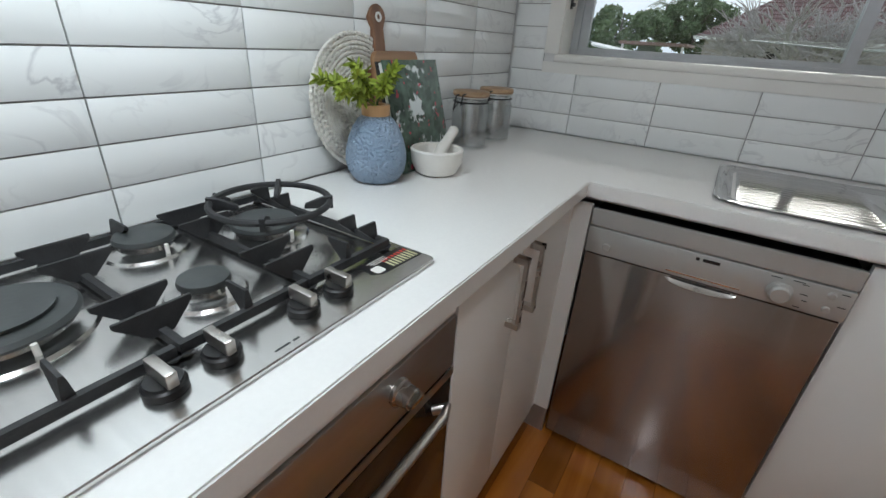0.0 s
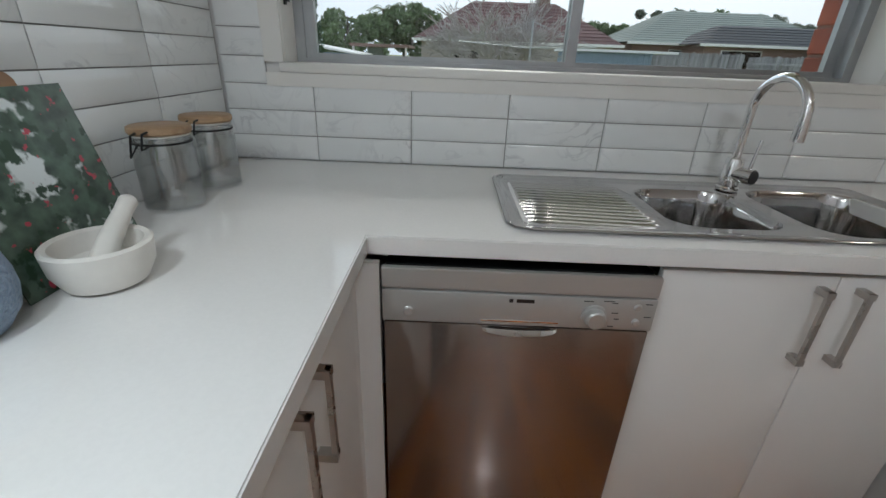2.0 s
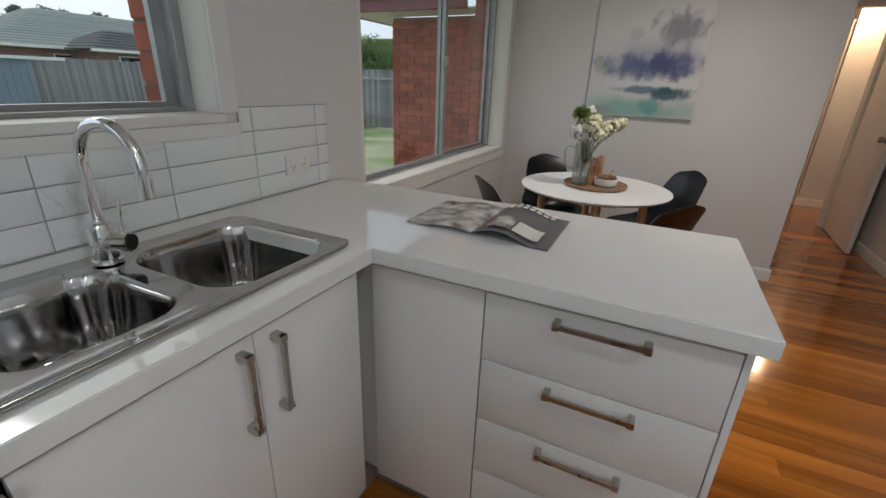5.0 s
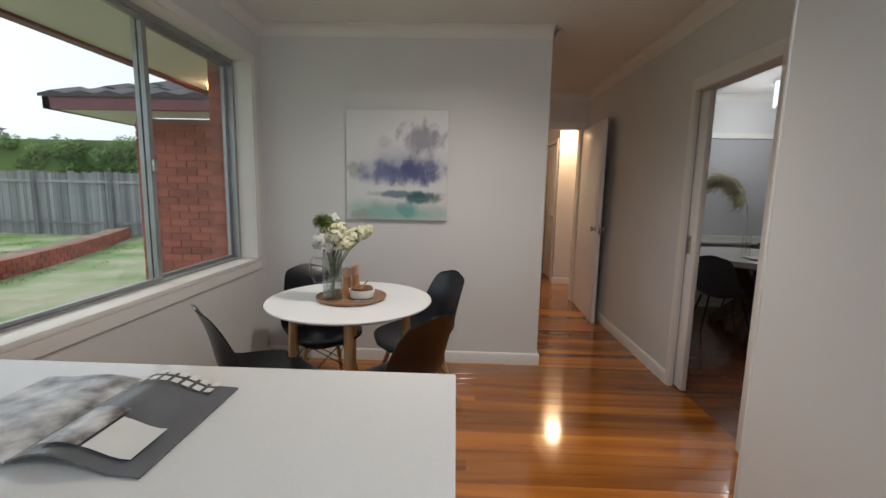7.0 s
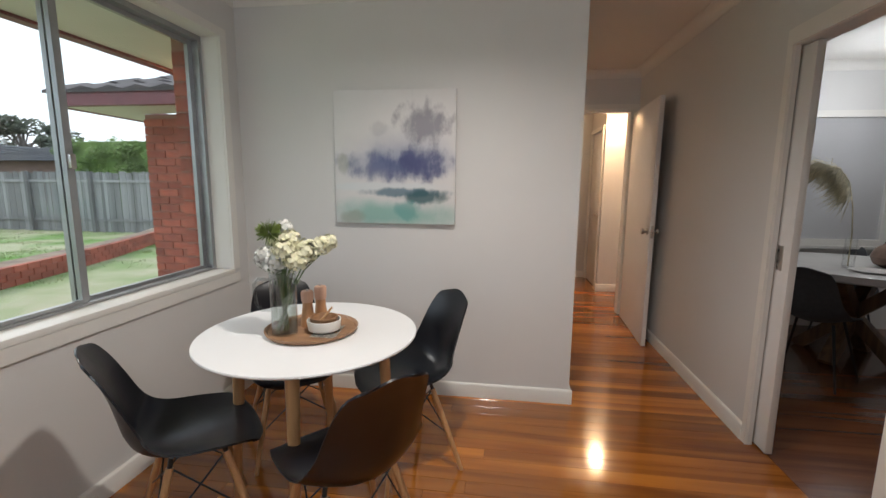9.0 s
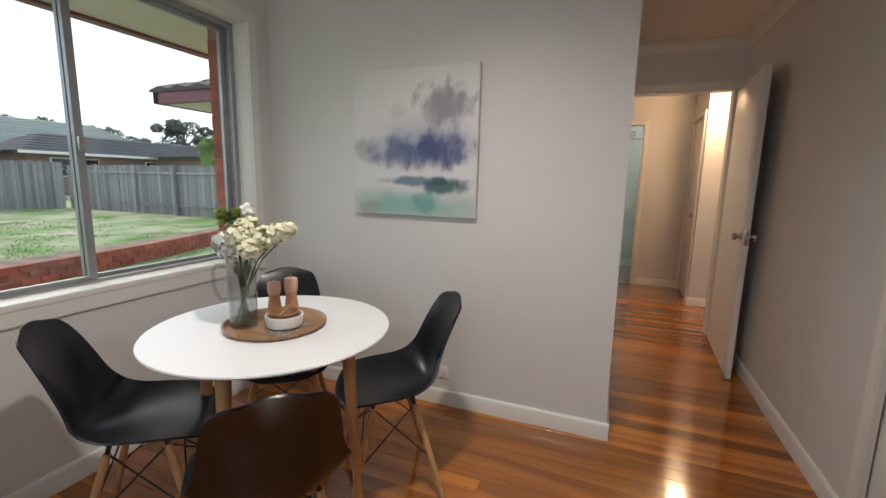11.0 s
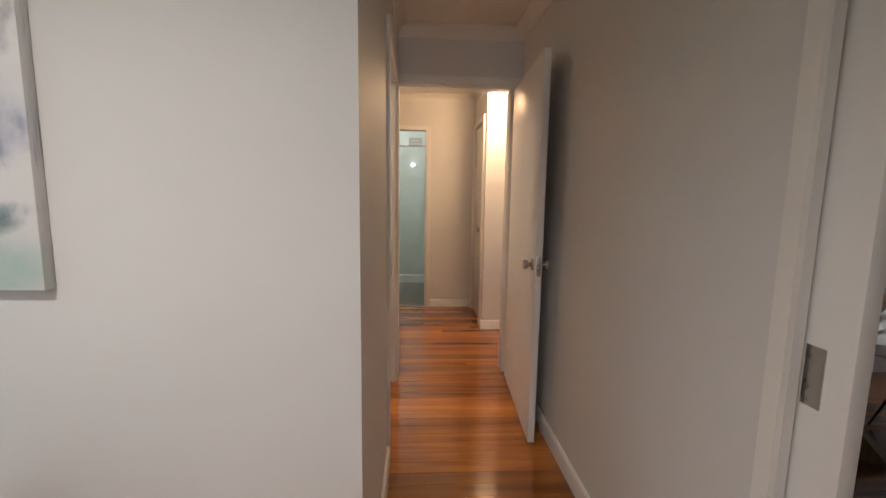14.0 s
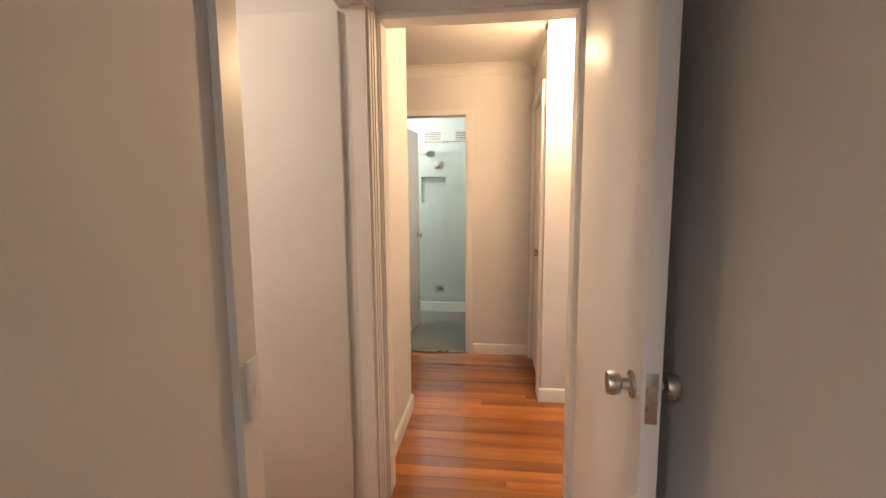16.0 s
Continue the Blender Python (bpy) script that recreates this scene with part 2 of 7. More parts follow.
ALU = material("window_aluminium", (0.44, 0.45, 0.46), 0.42, 0.85, scale=12, vary=0.08, bump=0.06)
FLOORWOOD = timber("polished_floor_board", (0.53, 0.185, 0.023), (0.25, 0.070, 0.008), 0.12, "Y", 0.34, 0.6, 10.0)
DARKFLOOR = timber("dark_floor_board", (0.22, 0.075, 0.025), (0.10, 0.032, 0.012), 0.25, "Y", 0.25, 0.4, 10.0)
OAK = timber("beech_leg", (0.56, 0.33, 0.16), (0.42, 0.23, 0.10), 0.4, "Z", 0.10, 0.15, 30.0)
WOODTRAY = timber("tray_wood", (0.36, 0.20, 0.10), (0.20, 0.10, 0.05), 0.5, "Y", 0.1, 0.1, 40.0)
WALNUT = timber("walnut_board", (0.24, 0.115, 0.06), (0.13, 0.06, 0.03), 0.5, "Z", 0.1, 0.1, 40.0)
TABLEWHITE = material("white_table_top", (0.82, 0.82, 0.83), 0.30, scale=3, vary=0.01)
PANE = glass("window_pane", (0.97, 0.985, 0.98))
GLASS = glass("clear_glass", (0.985, 0.99, 0.99))
SHOWER = glass("shower_glass", (0.965, 0.98, 0.975))
WATER = glass("vase_glass", (0.90, 0.92, 0.92), 0.0, base=0.09)
CERAMIC = material("white_ceramic", (0.80, 0.78, 0.74), 0.35, scale=12, vary=0.03)
MARBLEBOWL = material("mortar_marble", (0.78, 0.75, 0.70), 0.4, scale=14, vary=0.08, bump=0.05)
BRICK = material("red_brick", (0.45, 0.125, 0.080), 0.85, colour2=(0.30, 0.075, 0.050), scale=20, bump=0.5, bump_scale=120, island=0.30)
MORTAR = material("brick_mortar", (0.36, 0.19, 0.15), 0.95, scale=40, vary=0.1, bump=0.4, bump_scale=150)
SEATBLACK.node_tree.nodes["Principled BSDF"].inputs["Specular IOR Level"].default_value = 0.42
JARGLASS = glass("jar_glass", (0.95, 0.965, 0.97), base=0.22)


# ---- building blocks ----
def box(bm, x0, y0, z0, x1, y1, z1):
    v = [bm.verts.new(p) for p in ((x0, y0, z0), (x1, y0, z0), (x1, y1, z0), (x0, y1, z0), (x0, y0, z1), (x1, y0, z1), (x1, y1, z1), (x0, y1, z1))]
    for f in ((0, 3, 2, 1), (4, 5, 6, 7), (0, 1, 5, 4), (1, 2, 6, 5), (2, 3, 7, 6), (3, 0, 4, 7)):
        bm.faces.new([v[i] for i in f])
    return bm


def boxes(*rows):
    bm = bmesh.new()
    for r in rows:
        box(bm, *r)
    return bm


def rbox(x0, y0, z0, x1, y1, z1, r=0.003, seg=2):
    """A box with rounded edges."""
    bm = box(bmesh.new(), x0, y0, z0, x1, y1, z1)
    bmesh.ops.bevel(bm, geom=bm.edges[:], offset=r, segments=seg, affect="EDGES", profile=0.5)
    return bm


def spun(profile, seg=32, x=0.0, y=0.0):
    """A turned body from (radius, height) pairs, about the upright through x, y."""
    bm = bmesh.new()
    rings = []
    for r, z in profile:
        if r < 1e-5:
            rings.append([bm.verts.new((x, y, z))])
        else:
            rings.append([bm.verts.new((x + r * math.cos(2 * math.pi * k / seg), y + r * math.sin(2 * math.pi * k / seg), z)) for k in range(seg)])
    for a, b in zip(rings, rings[1:]):
        for k in range(seg):
            j = (k + 1) % seg
            if len(a) == 1 and len(b) > 1:
                bm.faces.new((a[0], b[j], b[k]))
            elif len(b) == 1 and len(a) > 1:
                bm.faces.new((a[k], a[j], b[0]))
            elif len(a) > 1:
                bm.faces.new((a[k], a[j], b[j], b[k]))
    bmesh.ops.recalc_face_normals(bm, faces=bm.faces[:])
    return bm


def tube(points, radius, seg=10, closed=False, bm=None):
    """A round bar along a line of points; radius one number or one a point."""
    bm = bm or bmesh.new()
    pts = [Vector(p) for p in points]
    rad = radius if isinstance(radius, (list, tuple)) else [radius] * len(pts)
    rings, ref = [], None
    for i, p in enumerate(pts):
        if closed:
            d = (pts[(i + 1) % len(pts)] - pts[i - 1]).normalized()
        else:
            d = (pts[min(i + 1, len(pts) - 1)] - pts[max(i - 1, 0)]).normalized()
        if ref is None:
            ref = d.orthogonal().normalized()
        ref = (ref - d * ref.dot(d)).normalized()
        side = d.cross(ref)
        rings.append([bm.verts.new(p + rad[i] * (math.cos(2 * math.pi * k / seg) * ref + math.sin(2 * math.pi * k / seg) * side)) for k in range(seg)])
    pairs = list(zip(rings, rings[1:])) + ([(rings[-1], rings[0])] if closed else [])
    for a, b in pairs:
        for k in range(seg):
            j = (k + 1) % seg
            bm.faces.new((a[k], a[j], b[j], b[k]))
    if not closed:
        bm.faces.new(rings[0][::-1])
        bm.faces.new(rings[-1])
    return bm


def outline(points, z0, z1, bevel=0.0, seg=2):
    """A slab of the given outline (x, y), from z0 to z1."""
    bm = bmesh.new()
    f = bm.faces.new([bm.verts.new((x, y, z0)) for x, y in points])
    got = bmesh.ops.extrude_face_region(bm, geom=[f])
    bmesh.ops.translate(bm, vec=(0, 0, z1 - z0), verts=[v for v in got["geom"] if isinstance(v, bmesh.types.BMVert)])
    bmesh.ops.recalc_face_normals(bm, faces=bm.faces[:])
    if bevel:
        bmesh.ops.bevel(bm, geom=bm.edges[:], offset=bevel, segments=seg, affect="EDGES")
    return bm


def rounded(x0, y0, x1, y1, r, n=6):
    pts = []
    for cx, cy, a in ((x1 - r, y1 - r, 0), (x0 + r, y1 - r, 90), (x0 + r, y0 + r, 180), (x1 - r, y0 + r, 270)):
        pts += [(cx + r * math.cos(radians(a + 90 * k / n)), cy + r * math.sin(radians(a + 90 * k / n))) for k in range(n + 1)]
    return pts


def smooth(bm, degrees=35):
    bm.normal_update()
    for f in bm.faces:
        f.smooth = True
    for e in bm.edges:
        if len(e.link_faces) == 2 and e.calc_face_angle(0) > radians(degrees):
            e.smooth = False
    return bm


def mesh_of(name, bm, mat, soft=True):
    if soft:
        smooth(bm)
    me = bpy.data.meshes.new(name)
    bm.to_mesh(me)
    bm.free()
    if mat:
        me.materials.append(mat)
    return me


def part(name, bm, mat, parent, label=""):
    ob = new(name, mesh_of(name, bm, mat))
    ob.parent = parent
    return tagged(ob, label)


def solid(name, bm, mat, label="", category="", group="", kind=""):
    """A thing that is one mesh."""
    return tagged(new(name, mesh_of(name, bm, mat)), label, category, group, kind)


def thing(name, label, category, x=0, y=0, z=0, turn=0, group="", kind=""):
    """The Empty at the base of a thing with parts, which are given in its own coordinates."""
    ob = new(name)
    ob.empty_display_size = 0.05
    ob.matrix_world = pose(x, y, z, 0, 0, turn)
    return tagged(ob, label, category, group, kind)


# ---- the plan ----
HOB, PIC, PIC_END = 0.06, 4.747, -2.09      # hob wall, wall with the painting and its end
SOUTH, TOP = -2.962, 2.46                    # wall with the sliding door, ceiling
KW = (0.262, 1.985, 1.175, 2.15)            # kitchen window opening x0, x1, z0, z1
DW = (2.70, 4.575, 0.80, 2.17)              # dining window opening
DOORX, HALLX, BATHX = 6.77, 7.79, 8.637     # door wall, hall corner, bathroom wall
OUT = 0.27                                  # outer face of the north wall


def structure(name, bm, mat, label):
    return solid(name, bm, mat, label, kind="structure", category=name.split("_")[0])


G = 0.018                                   # room for the timber reveals
structure("wall_north", boxes(
    (HOB - 0.25, 0, 0, KW[0] - G, 0.16, TOP), (KW[0] - G, 0, 0, KW[1] + G, 0.16, KW[2] - G), (KW[0] - G, 0, KW[3] + G, KW[1] + G, 0.16, TOP),
    (KW[1] + G, 0, 0, DW[0] - G, 0.16, TOP), (DW[0] - G, 0, 0, DW[1] + G, 0.16, DW[2] - G), (DW[0] - G, 0, DW[3] + G, DW[1] + G, 0.16, TOP),
    (DW[1] + G, 0, 0, 6.60, 0.16, TOP)), PAINT, "off-white painted plaster wall with two aluminium windows")
structure("wall_west", boxes((HOB - 0.25, SOUTH - 0.1, 0, HOB, 0, TOP)), PAINT, "off-white plaster wall behind the hob")
structure("wall_picture", boxes((PIC, PIC_END, 0, PIC + 0.10, 0, TOP)), PAINT, "off-white painted wall that carries the painting")
SL = (3.70, 4.445, 1.985)                    # sliding door opening x0, x1, height
structure("wall_south", boxes(
    (HOB, SOUTH - 0.1, 0, SL[0], SOUTH, TOP), (SL[0], SOUTH - 0.1, SL[2], SL[1], SOUTH, TOP),
    (SL[1], SOUTH - 0.022, 0, 5.45, SOUTH, TOP), (SL[1], SOUTH - 0.1, 0, 5.45, SOUTH - 0.078, TOP),
    (5.45, SOUTH - 0.1, 0, 6.87, SOUTH, TOP)), PAINT, "off-white painted wall with a sliding door opening")
NIB = (2.02, 2.955, -2.438)                 # plastered pantry return: x0, x1 and its face
structure("wall_pantry", boxes((NIB[0], SOUTH + 0.001, 0, NIB[1] - 0.0125, NIB[2], TOP - 0.0005)), PAINT, "off-white plastered pantry return beside the sliding door")
structure("trim_pantry", rbox(NIB[1] - 0.012, SOUTH + 0.001, 0, NIB[1], NIB[2] + 0.004, TOP - 0.0005, 0.003), TRIM, "white corner trim on the pantry return")
LD = (5.76, 6.62, 2.05)                     # bedroom door opening in the corridor
structure("wall_corridor", boxes(
    (PIC + 0.10, PIC_END, 0, LD[0], PIC_END + 0.1, TOP), (LD[0], PIC_END, LD[2], LD[1], PIC_END + 0.1, TOP),
    (LD[1], PIC_END, 0, 6.87, PIC_END + 0.1, TOP)), PAINT, "off-white corridor wall with a bedroom doorway")
DO = (-2.885, -2.099, 2.085)                 # corridor door opening
structure("wall_door", boxes(
    (DOORX, DO[1], 0, DOORX + 0.1, PIC_END - 0.001, TOP),
    (DOORX, DO[0], DO[2], DOORX + 0.1, DO[1], TOP), (DOORX, SOUTH, 0, DOORX + 0.1, DO[0], TOP)), PAINT, "off-white wall above the corridor door")
HT = 2.42
HL = -2.04                                  # hall's left wall
BD = (-2.345, -1.62, 2.035)                 # bathroom opening
structure("wall_hall_left", boxes((6.87, HL, 0, 7.62, HL + 0.1, HT), (6.87, HL + 0.1, 0, 6.97, -0.5, HT)), PAINT, "off-white short hall wall")
structure("wall_bath", boxes((BATHX, -3.6, 0, BATHX + 0.1, BD[0], HT), (BATHX, BD[1], 0, BATHX + 0.1, 0, HT), (BATHX, BD[0], BD[2], BATHX + 0.1, BD[1], HT)), PAINT, "off-white hall wall with the bathroom doorway")
structure("wall_cupboard", boxes((HALLX, -3.6, 0, HALLX + 0.1, -2.885, HT), (HALLX + 0.1, -2.985, 2.05, BATHX, -2.885, HT), (8.56, -2.985, 0, BATHX, -2.885, 2.05)), PAINT, "off-white wall round the hall cupboard")
structure("wall_hall_far", boxes((6.77, -5.0, 0, 6.87, SOUTH - 0.1, HT), (6.87, -5.1, 0, 8.7, -5.0, HT), (7.65, -0.6, 0, 8.637, -0.5, HT), (6.87, -0.6, 0, 7.65, -0.5, HT)), PAINT, "off-white hall walls")
structure("ceiling", boxes((HOB - 0.25, SOUTH - 0.1, TOP, 6.87, 0.16, TOP + 0.1), (6.87, -5.0, HT, 8.737, 0, HT + 0.1)), CEIL, "flat white plaster ceiling")

# bedroom behind the painting wall
structure("wall_bedroom", boxes((PIC + 0.10, -0.1, 0, 6.87, 0, TOP)), PAINT, "off-white bedroom wall")
structure("wall_bedroom_east", boxes((6.77, -2.0, 0, 6.87, -0.1, TOP)), PAINT, "off-white bedroom end wall")


def cove(name, runs, ceiling, size=0.075):
    """Coved cornice along straight runs: (x0, y0, x1, y1) with the room on the left."""
    bm = bmesh.new()
    for x0, y0, x1, y1 in runs:
        d = Vector((x1 - x0, y1 - y0, 0)).normalized()
        s = Vector((-d.y, d.x, 0))
        prof = [(0.0, -size), (0.004, -size)] + [(size - (size - 0.006) * math.cos(radians(a)), -size + (size - 0.006) * math.sin(radians(a))) for a in range(0, 91, 15)] + [(size, 0.0)]
        ends = []
        for p in (Vector((x0, y0, ceiling)), Vector((x1, y1, ceiling))):
            ends.append([bm.verts.new(p + s * a + Vector((0, 0, b))) for a, b in prof])
        for i in range(len(prof) - 1):
            bm.faces.new((ends[0][i], ends[1][i], ends[1][i + 1], ends[0][i + 1]))
    bmesh.ops.recalc_face_normals(bm, faces=bm.faces[:])
    return structure(name, bm, CEIL, "white coved plaster cornice")


cove("cornice", [(PIC, 0, HOB, 0), (PIC, PIC_END, PIC, 0), (HOB, SOUTH, DOORX, SOUTH), (DOORX, PIC_END, PIC, PIC_END), (DOORX, SOUTH, DOORX, PIC_END), (HOB, 0, HOB, SOUTH)], TOP)
cove("cornice_hall", [(BATHX, -2.885, BATHX, -0.5), (HALLX, -2.885, BATHX, -2.885), (HALLX, -5.0, HALLX, -2.885), (7.62, HL, 6.87, HL)], HT)


def skirting(name, runs, h=0.09, t=0.017):
    bm = bmesh.new()
    for x0, y0, x1, y1 in runs:
        d = Vector((x1 - x0, y1 - y0, 0)).normalized()
        s = Vector((-d.y, d.x, 0))
        prof = [(0, 0), (t, 0), (t, h - 0.012), (t - 0.004, h - 0.004), (t - 0.010, h), (0, h)]
        ends = [[bm.verts.new(Vector((x, y, 0)) + s * a + Vector((0, 0, b))) for a, b in prof] for x, y in ((x0, y0), (x1, y1))]
        for i in range(len(prof)):
            j = (i + 1) % len(prof)
            bm.faces.new((ends[0][i], ends[1][i], ends[1][j], ends[0][j]))
        bm.faces.new(ends[0][::-1])
        bm.faces.new(ends[1])
    bmesh.ops.recalc_face_normals(bm, faces=bm.faces[:])
    return structure(name, bm, TRIM, "white gloss painted skirting board")


skirting("baseboard_1", [(PIC, 0, 2.52, 0), (PIC, PIC_END - 0.017, PIC, 0)])
skirting("baseboard_2", [(PIC, PIC_END, PIC, PIC_END - 0.001), (LD[0] - 0.08, PIC_END, PIC, PIC_END)])
skirting("baseboard_3", [(SL[1] + 0.043, SOUTH, DOORX, SOUTH), (NIB[1], SOUTH, SL[0] - 0.09, SOUTH), (HOB, SOUTH, NIB[0], SOUTH), (NIB[0], NIB[2], NIB[1] - 0.013, NIB[2])])
skirting("baseboard_4", [(BATHX, -2.885, BATHX, BD[0] - 0.05), (7.62, HL, 6.875, HL), (HALLX, -5.0, HALLX, -2.885 + 0.017), (HALLX, -2.885, HALLX + 0.06, -2.885)])

structure("floor_base", boxes((HOB - 0.25, -7.2, -0.12, 10.6, 0.2, -0.022)), DARKFLOOR, "timber subfloor under the boards")


# ---- windows ----
def sliding_window(name, x0, x1, z0, z1, meet, latch_z):
    """Aluminium sliding window: outer frame with tracks, a fixed and a sliding sash, and the timber reveal round it."""
    w = thing(name, "silver aluminium sliding window with two panes in a white timber reveal", "window", x0, 0, z0, kind="structure")
    W, H = x1 - x0, z1 - z0
    y0 = 0.105
    f = 0.028
    part("window_frame", boxes((0, y0, 0.0105, W, y0 + 0.075, 0.022), (0, y0, H - f, W, y0 + 0.075, H), (0, y0, 0.022, f, y0 + 0.075, H - f), (W - f, y0, 0.022, W, y0 + 0.075, H - f),
                               (f, y0 + 0.034, 0.022, W - f, y0 + 0.038, 0.030)), ALU, w, "weathered silver aluminium frame")
    m = meet - x0
    s = 0.032
    for k, (a, b, y) in enumerate(((f, m + s * 0.5, y0 + 0.010), (m - s * 0.5, W - f, y0 + 0.042))):
        zb, zt = 0.0225, H - f
        sash = part("sash", boxes((a, y, zb, b, y + 0.022, zb + 0.015), (a, y, zt - 0.026, b, y + 0.022, zt), (a, y, zb + 0.015, a + s, y + 0.022, zt - 0.026), (b - s, y, zb + 0.015, b, y + 0.022, zt - 0.026)), ALU, w)
        pane = part("pane", boxes((a + s - 0.004, y + 0.009, zb + 0.012, b - s + 0.004, y + 0.013, zt - 0.022)), PANE, sash, "clear glass pane")
        pane.visible_shadow = False
    part("latch", rbox(m - 0.012, y0 - 0.008, latch_z - z0 - 0.03, m + 0.012, y0 + 0.010, latch_z - z0 + 0.03, 0.003), NICKEL, w, "worn metal latch")
    part("reveal", boxes((-0.0175, 0.0005, 0.0105, 0.0, 0.18, H), (W, 0.0005, 0.0105, W + 0.0175, 0.18, H), (-0.0175, 0.0005, H, W + 0.0175, 0.18, H + 0.0175)), TRIM, w, "white painted timber reveal")
    part("window_sill", rbox(-0.0176, -0.012, -0.0175, W + 0.0176, 0.185, 0.010, 0.004), TRIM, w, "white painted sill board")
    return w


kw = sliding_window("window_1", KW[0], KW[1], KW[2], KW[3], 1.115, 1.55)
dw = sliding_window("window_2", DW[0], DW[1], DW[2], DW[3], 3.735, 1.42)
# dark ornament of unclear kind on the reveal, roughed out in black blocks
bm = boxes((0.0, 0.030, 0.160, 0.006, 0.042, 0.235), (0.006, 0.026, 0.168, 0.013, 0.046, 0.180), (0.006, 0.024, 0.190, 0.015, 0.048, 0.204), (0.006, 0.026, 0.214, 0.013, 0.046, 0.226))
part("reveal_ornament", bm, BLACK, kw, "small black leaf-like ornament on the reveal")
# flat architraves
part("architrave", boxes((-0.058, -0.014, 0.0105, -0.002, 0, 0.984), (1.725, -0.014, 0.0105, 1.781, 0, 0.984), (-0.058, -0.014, 0.985, 1.781, -0.001, 1.04), (-0.058, -0.013, -0.055, 1.781, 0, -0.018)), TRIM, kw, "cream painted architrave")
part("architrave", boxes((1.877, -0.014, 0.0105, 1.935, 0, 1.371), (-0.06, -0.014, 1.372, 1.935, -0.001, 1.42), (-0.06, -0.013, -0.075, 1.935, 0, -0.018)), TRIM, dw, "white painted architrave")


# ---- doors ----
def knob(parent, x, y, z, side):
    """Round door knob with its rose, sticking out along side * y."""
    bm = spun([(0.0, 0.0), (0.028, 0.0), (0.028, 0.005), (0.011, 0.008), (0.011, 0.022), (0.022, 0.027), (0.026, 0.040), (0.023, 0.050), (0.0, 0.052)], 20)
    bmesh.ops.transform(bm, matrix=pose(x, y, z, -90 * side, 0, 0), verts=bm.verts[:])
    return part("door_knob", bm, NICKEL, parent, "satin nickel knob")


def door_leaf(name, x, y, turn, width, height, label, knob_z=0.965, sides=(1, -1)):
    """Flush leaf that runs along its own +x from the hinge; the turn is about the hinge."""
    d = thing(name, label, "door", x, y, 0.008, turn, kind="structure")
    part("leaf", rbox(0, -0.0175, 0, width, 0.0175, height, 0.002), DOOR, d, "white painted flush leaf")
    for s in sides:
        knob(d, width - 0.065, 0.0175 * s, knob_z, s)
    part("lock_plate", rbox(width - 0.0005, -0.011, knob_z - 0.05, width + 0.0015, 0.011, knob_z + 0.05, 0.0005), NICKEL, d, "nickel latch plate")
    return d


door_leaf("door_1", 6.68, -2.905, 176.7, 0.87, 2.03, "white flush corridor door standing open against the wall")
door_leaf("door_2", LD[1] - 0.005, PIC_END + 0.10, 90, 0.80, 2.03, "white flush bedroom door standing open")


def frame_run(name, bm, label="white gloss door frame with moulded architrave"):
    return structure(name, bm, TRIM, label)


def stepped(bm, x0, x1, y, out, z0, z1, axis):
    """Moulded architrave: three steps that grow towards the outer edge."""
    n = 3
    for k in range(n):
        a, b = x0 + (x1 - x0) * k / n, x0 + (x1 - x0) * (k + 1) / n
        t = out * (0.55 + 0.45 * k / (n - 1))
        lo, hi = min(a, b), max(a, b)
        if axis == "x":
            box(bm, lo, min(y, y + t), z0, hi, max(y, y + t), z1)
        else:
            box(bm, min(y, y + t), lo, z0, max(y, y + t), hi, z1)
    return bm


bm = bmesh.new()
stepped(bm, DO[1], PIC_END - 0.001, DOORX, -0.016, 0, DO[2], "y")
stepped(bm, DO[0], SOUTH + 0.001, DOORX, -0.016, 0, DO[2], "y")
box(bm, DOORX - 0.016, SOUTH + 0.001, DO[2] + 0.0005, DOORX, PIC_END - 0.001, DO[2] + 0.055)
box(bm, DOORX + 0.001, DO[1] - 0.005, 0, DOORX + 0.099, DO[1] - 0.001, DO[2] - 0.001)
box(bm, DOORX + 0.001, DO[0] + 0.001, 0, DOORX + 0.099, DO[0] + 0.004, DO[2] - 0.001)
box(bm, DOORX + 0.001, DO[0] + 0.004, DO[2] - 0.02, DOORX + 0.099, DO[1] - 0.005, DO[2] - 0.001)
frame_run("door_frame_1", bm)
bm = bmesh.new()
stepped(bm, LD[1], LD[1] + 0.066, PIC_END, -0.016, 0, 2.05, "x")
stepped(bm, LD[0], LD[0] - 0.066, PIC_END, -0.016, 0, 2.05, "x")
box(bm, LD[0] - 0.066, PIC_END - 0.016, 2.051, LD[1] + 0.066, PIC_END - 0.0005, 2.115)
box(bm, LD[0] + 0.0005, PIC_END + 0.001, 0, LD[0] + 0.02, PIC_END + 0.099, 2.049)
box(bm, LD[1] - 0.02, PIC_END + 0.001, 0, LD[1] - 0.0005, PIC_END + 0.055, 2.049)
frame_run("door_frame_2", bm)
bm = bmesh.new()
box(bm, SL[0] - 0.075, SOUTH, 0, SL[0] - 0.001, SOUTH + 0.018, SL[2] + 0.075)
box(bm, SL[1] + 0.001, SOUTH, 0, SL[1] + 0.042, SOUTH + 0.014, SL[2] + 0.075)
box(bm, SL[0], SOUTH, SL[2] + 0.001, SL[1], SOUTH + 0.018, SL[2] + 0.075)
box(bm, SL[0] + 0.0005, SOUTH - 0.099, 0, SL[0] + 0.018, SOUTH, SL[2])
frame_run("door_frame_3", bm)
bm = bmesh.new()
box(bm, BATHX - 0.014, BD[0] - 0.045, 0, BATHX, BD[0], BD[2] + 0.045)
box(bm, BATHX - 0.014, BD[1], 0, BATHX, BD[1] + 0.045, BD[2] + 0.045)
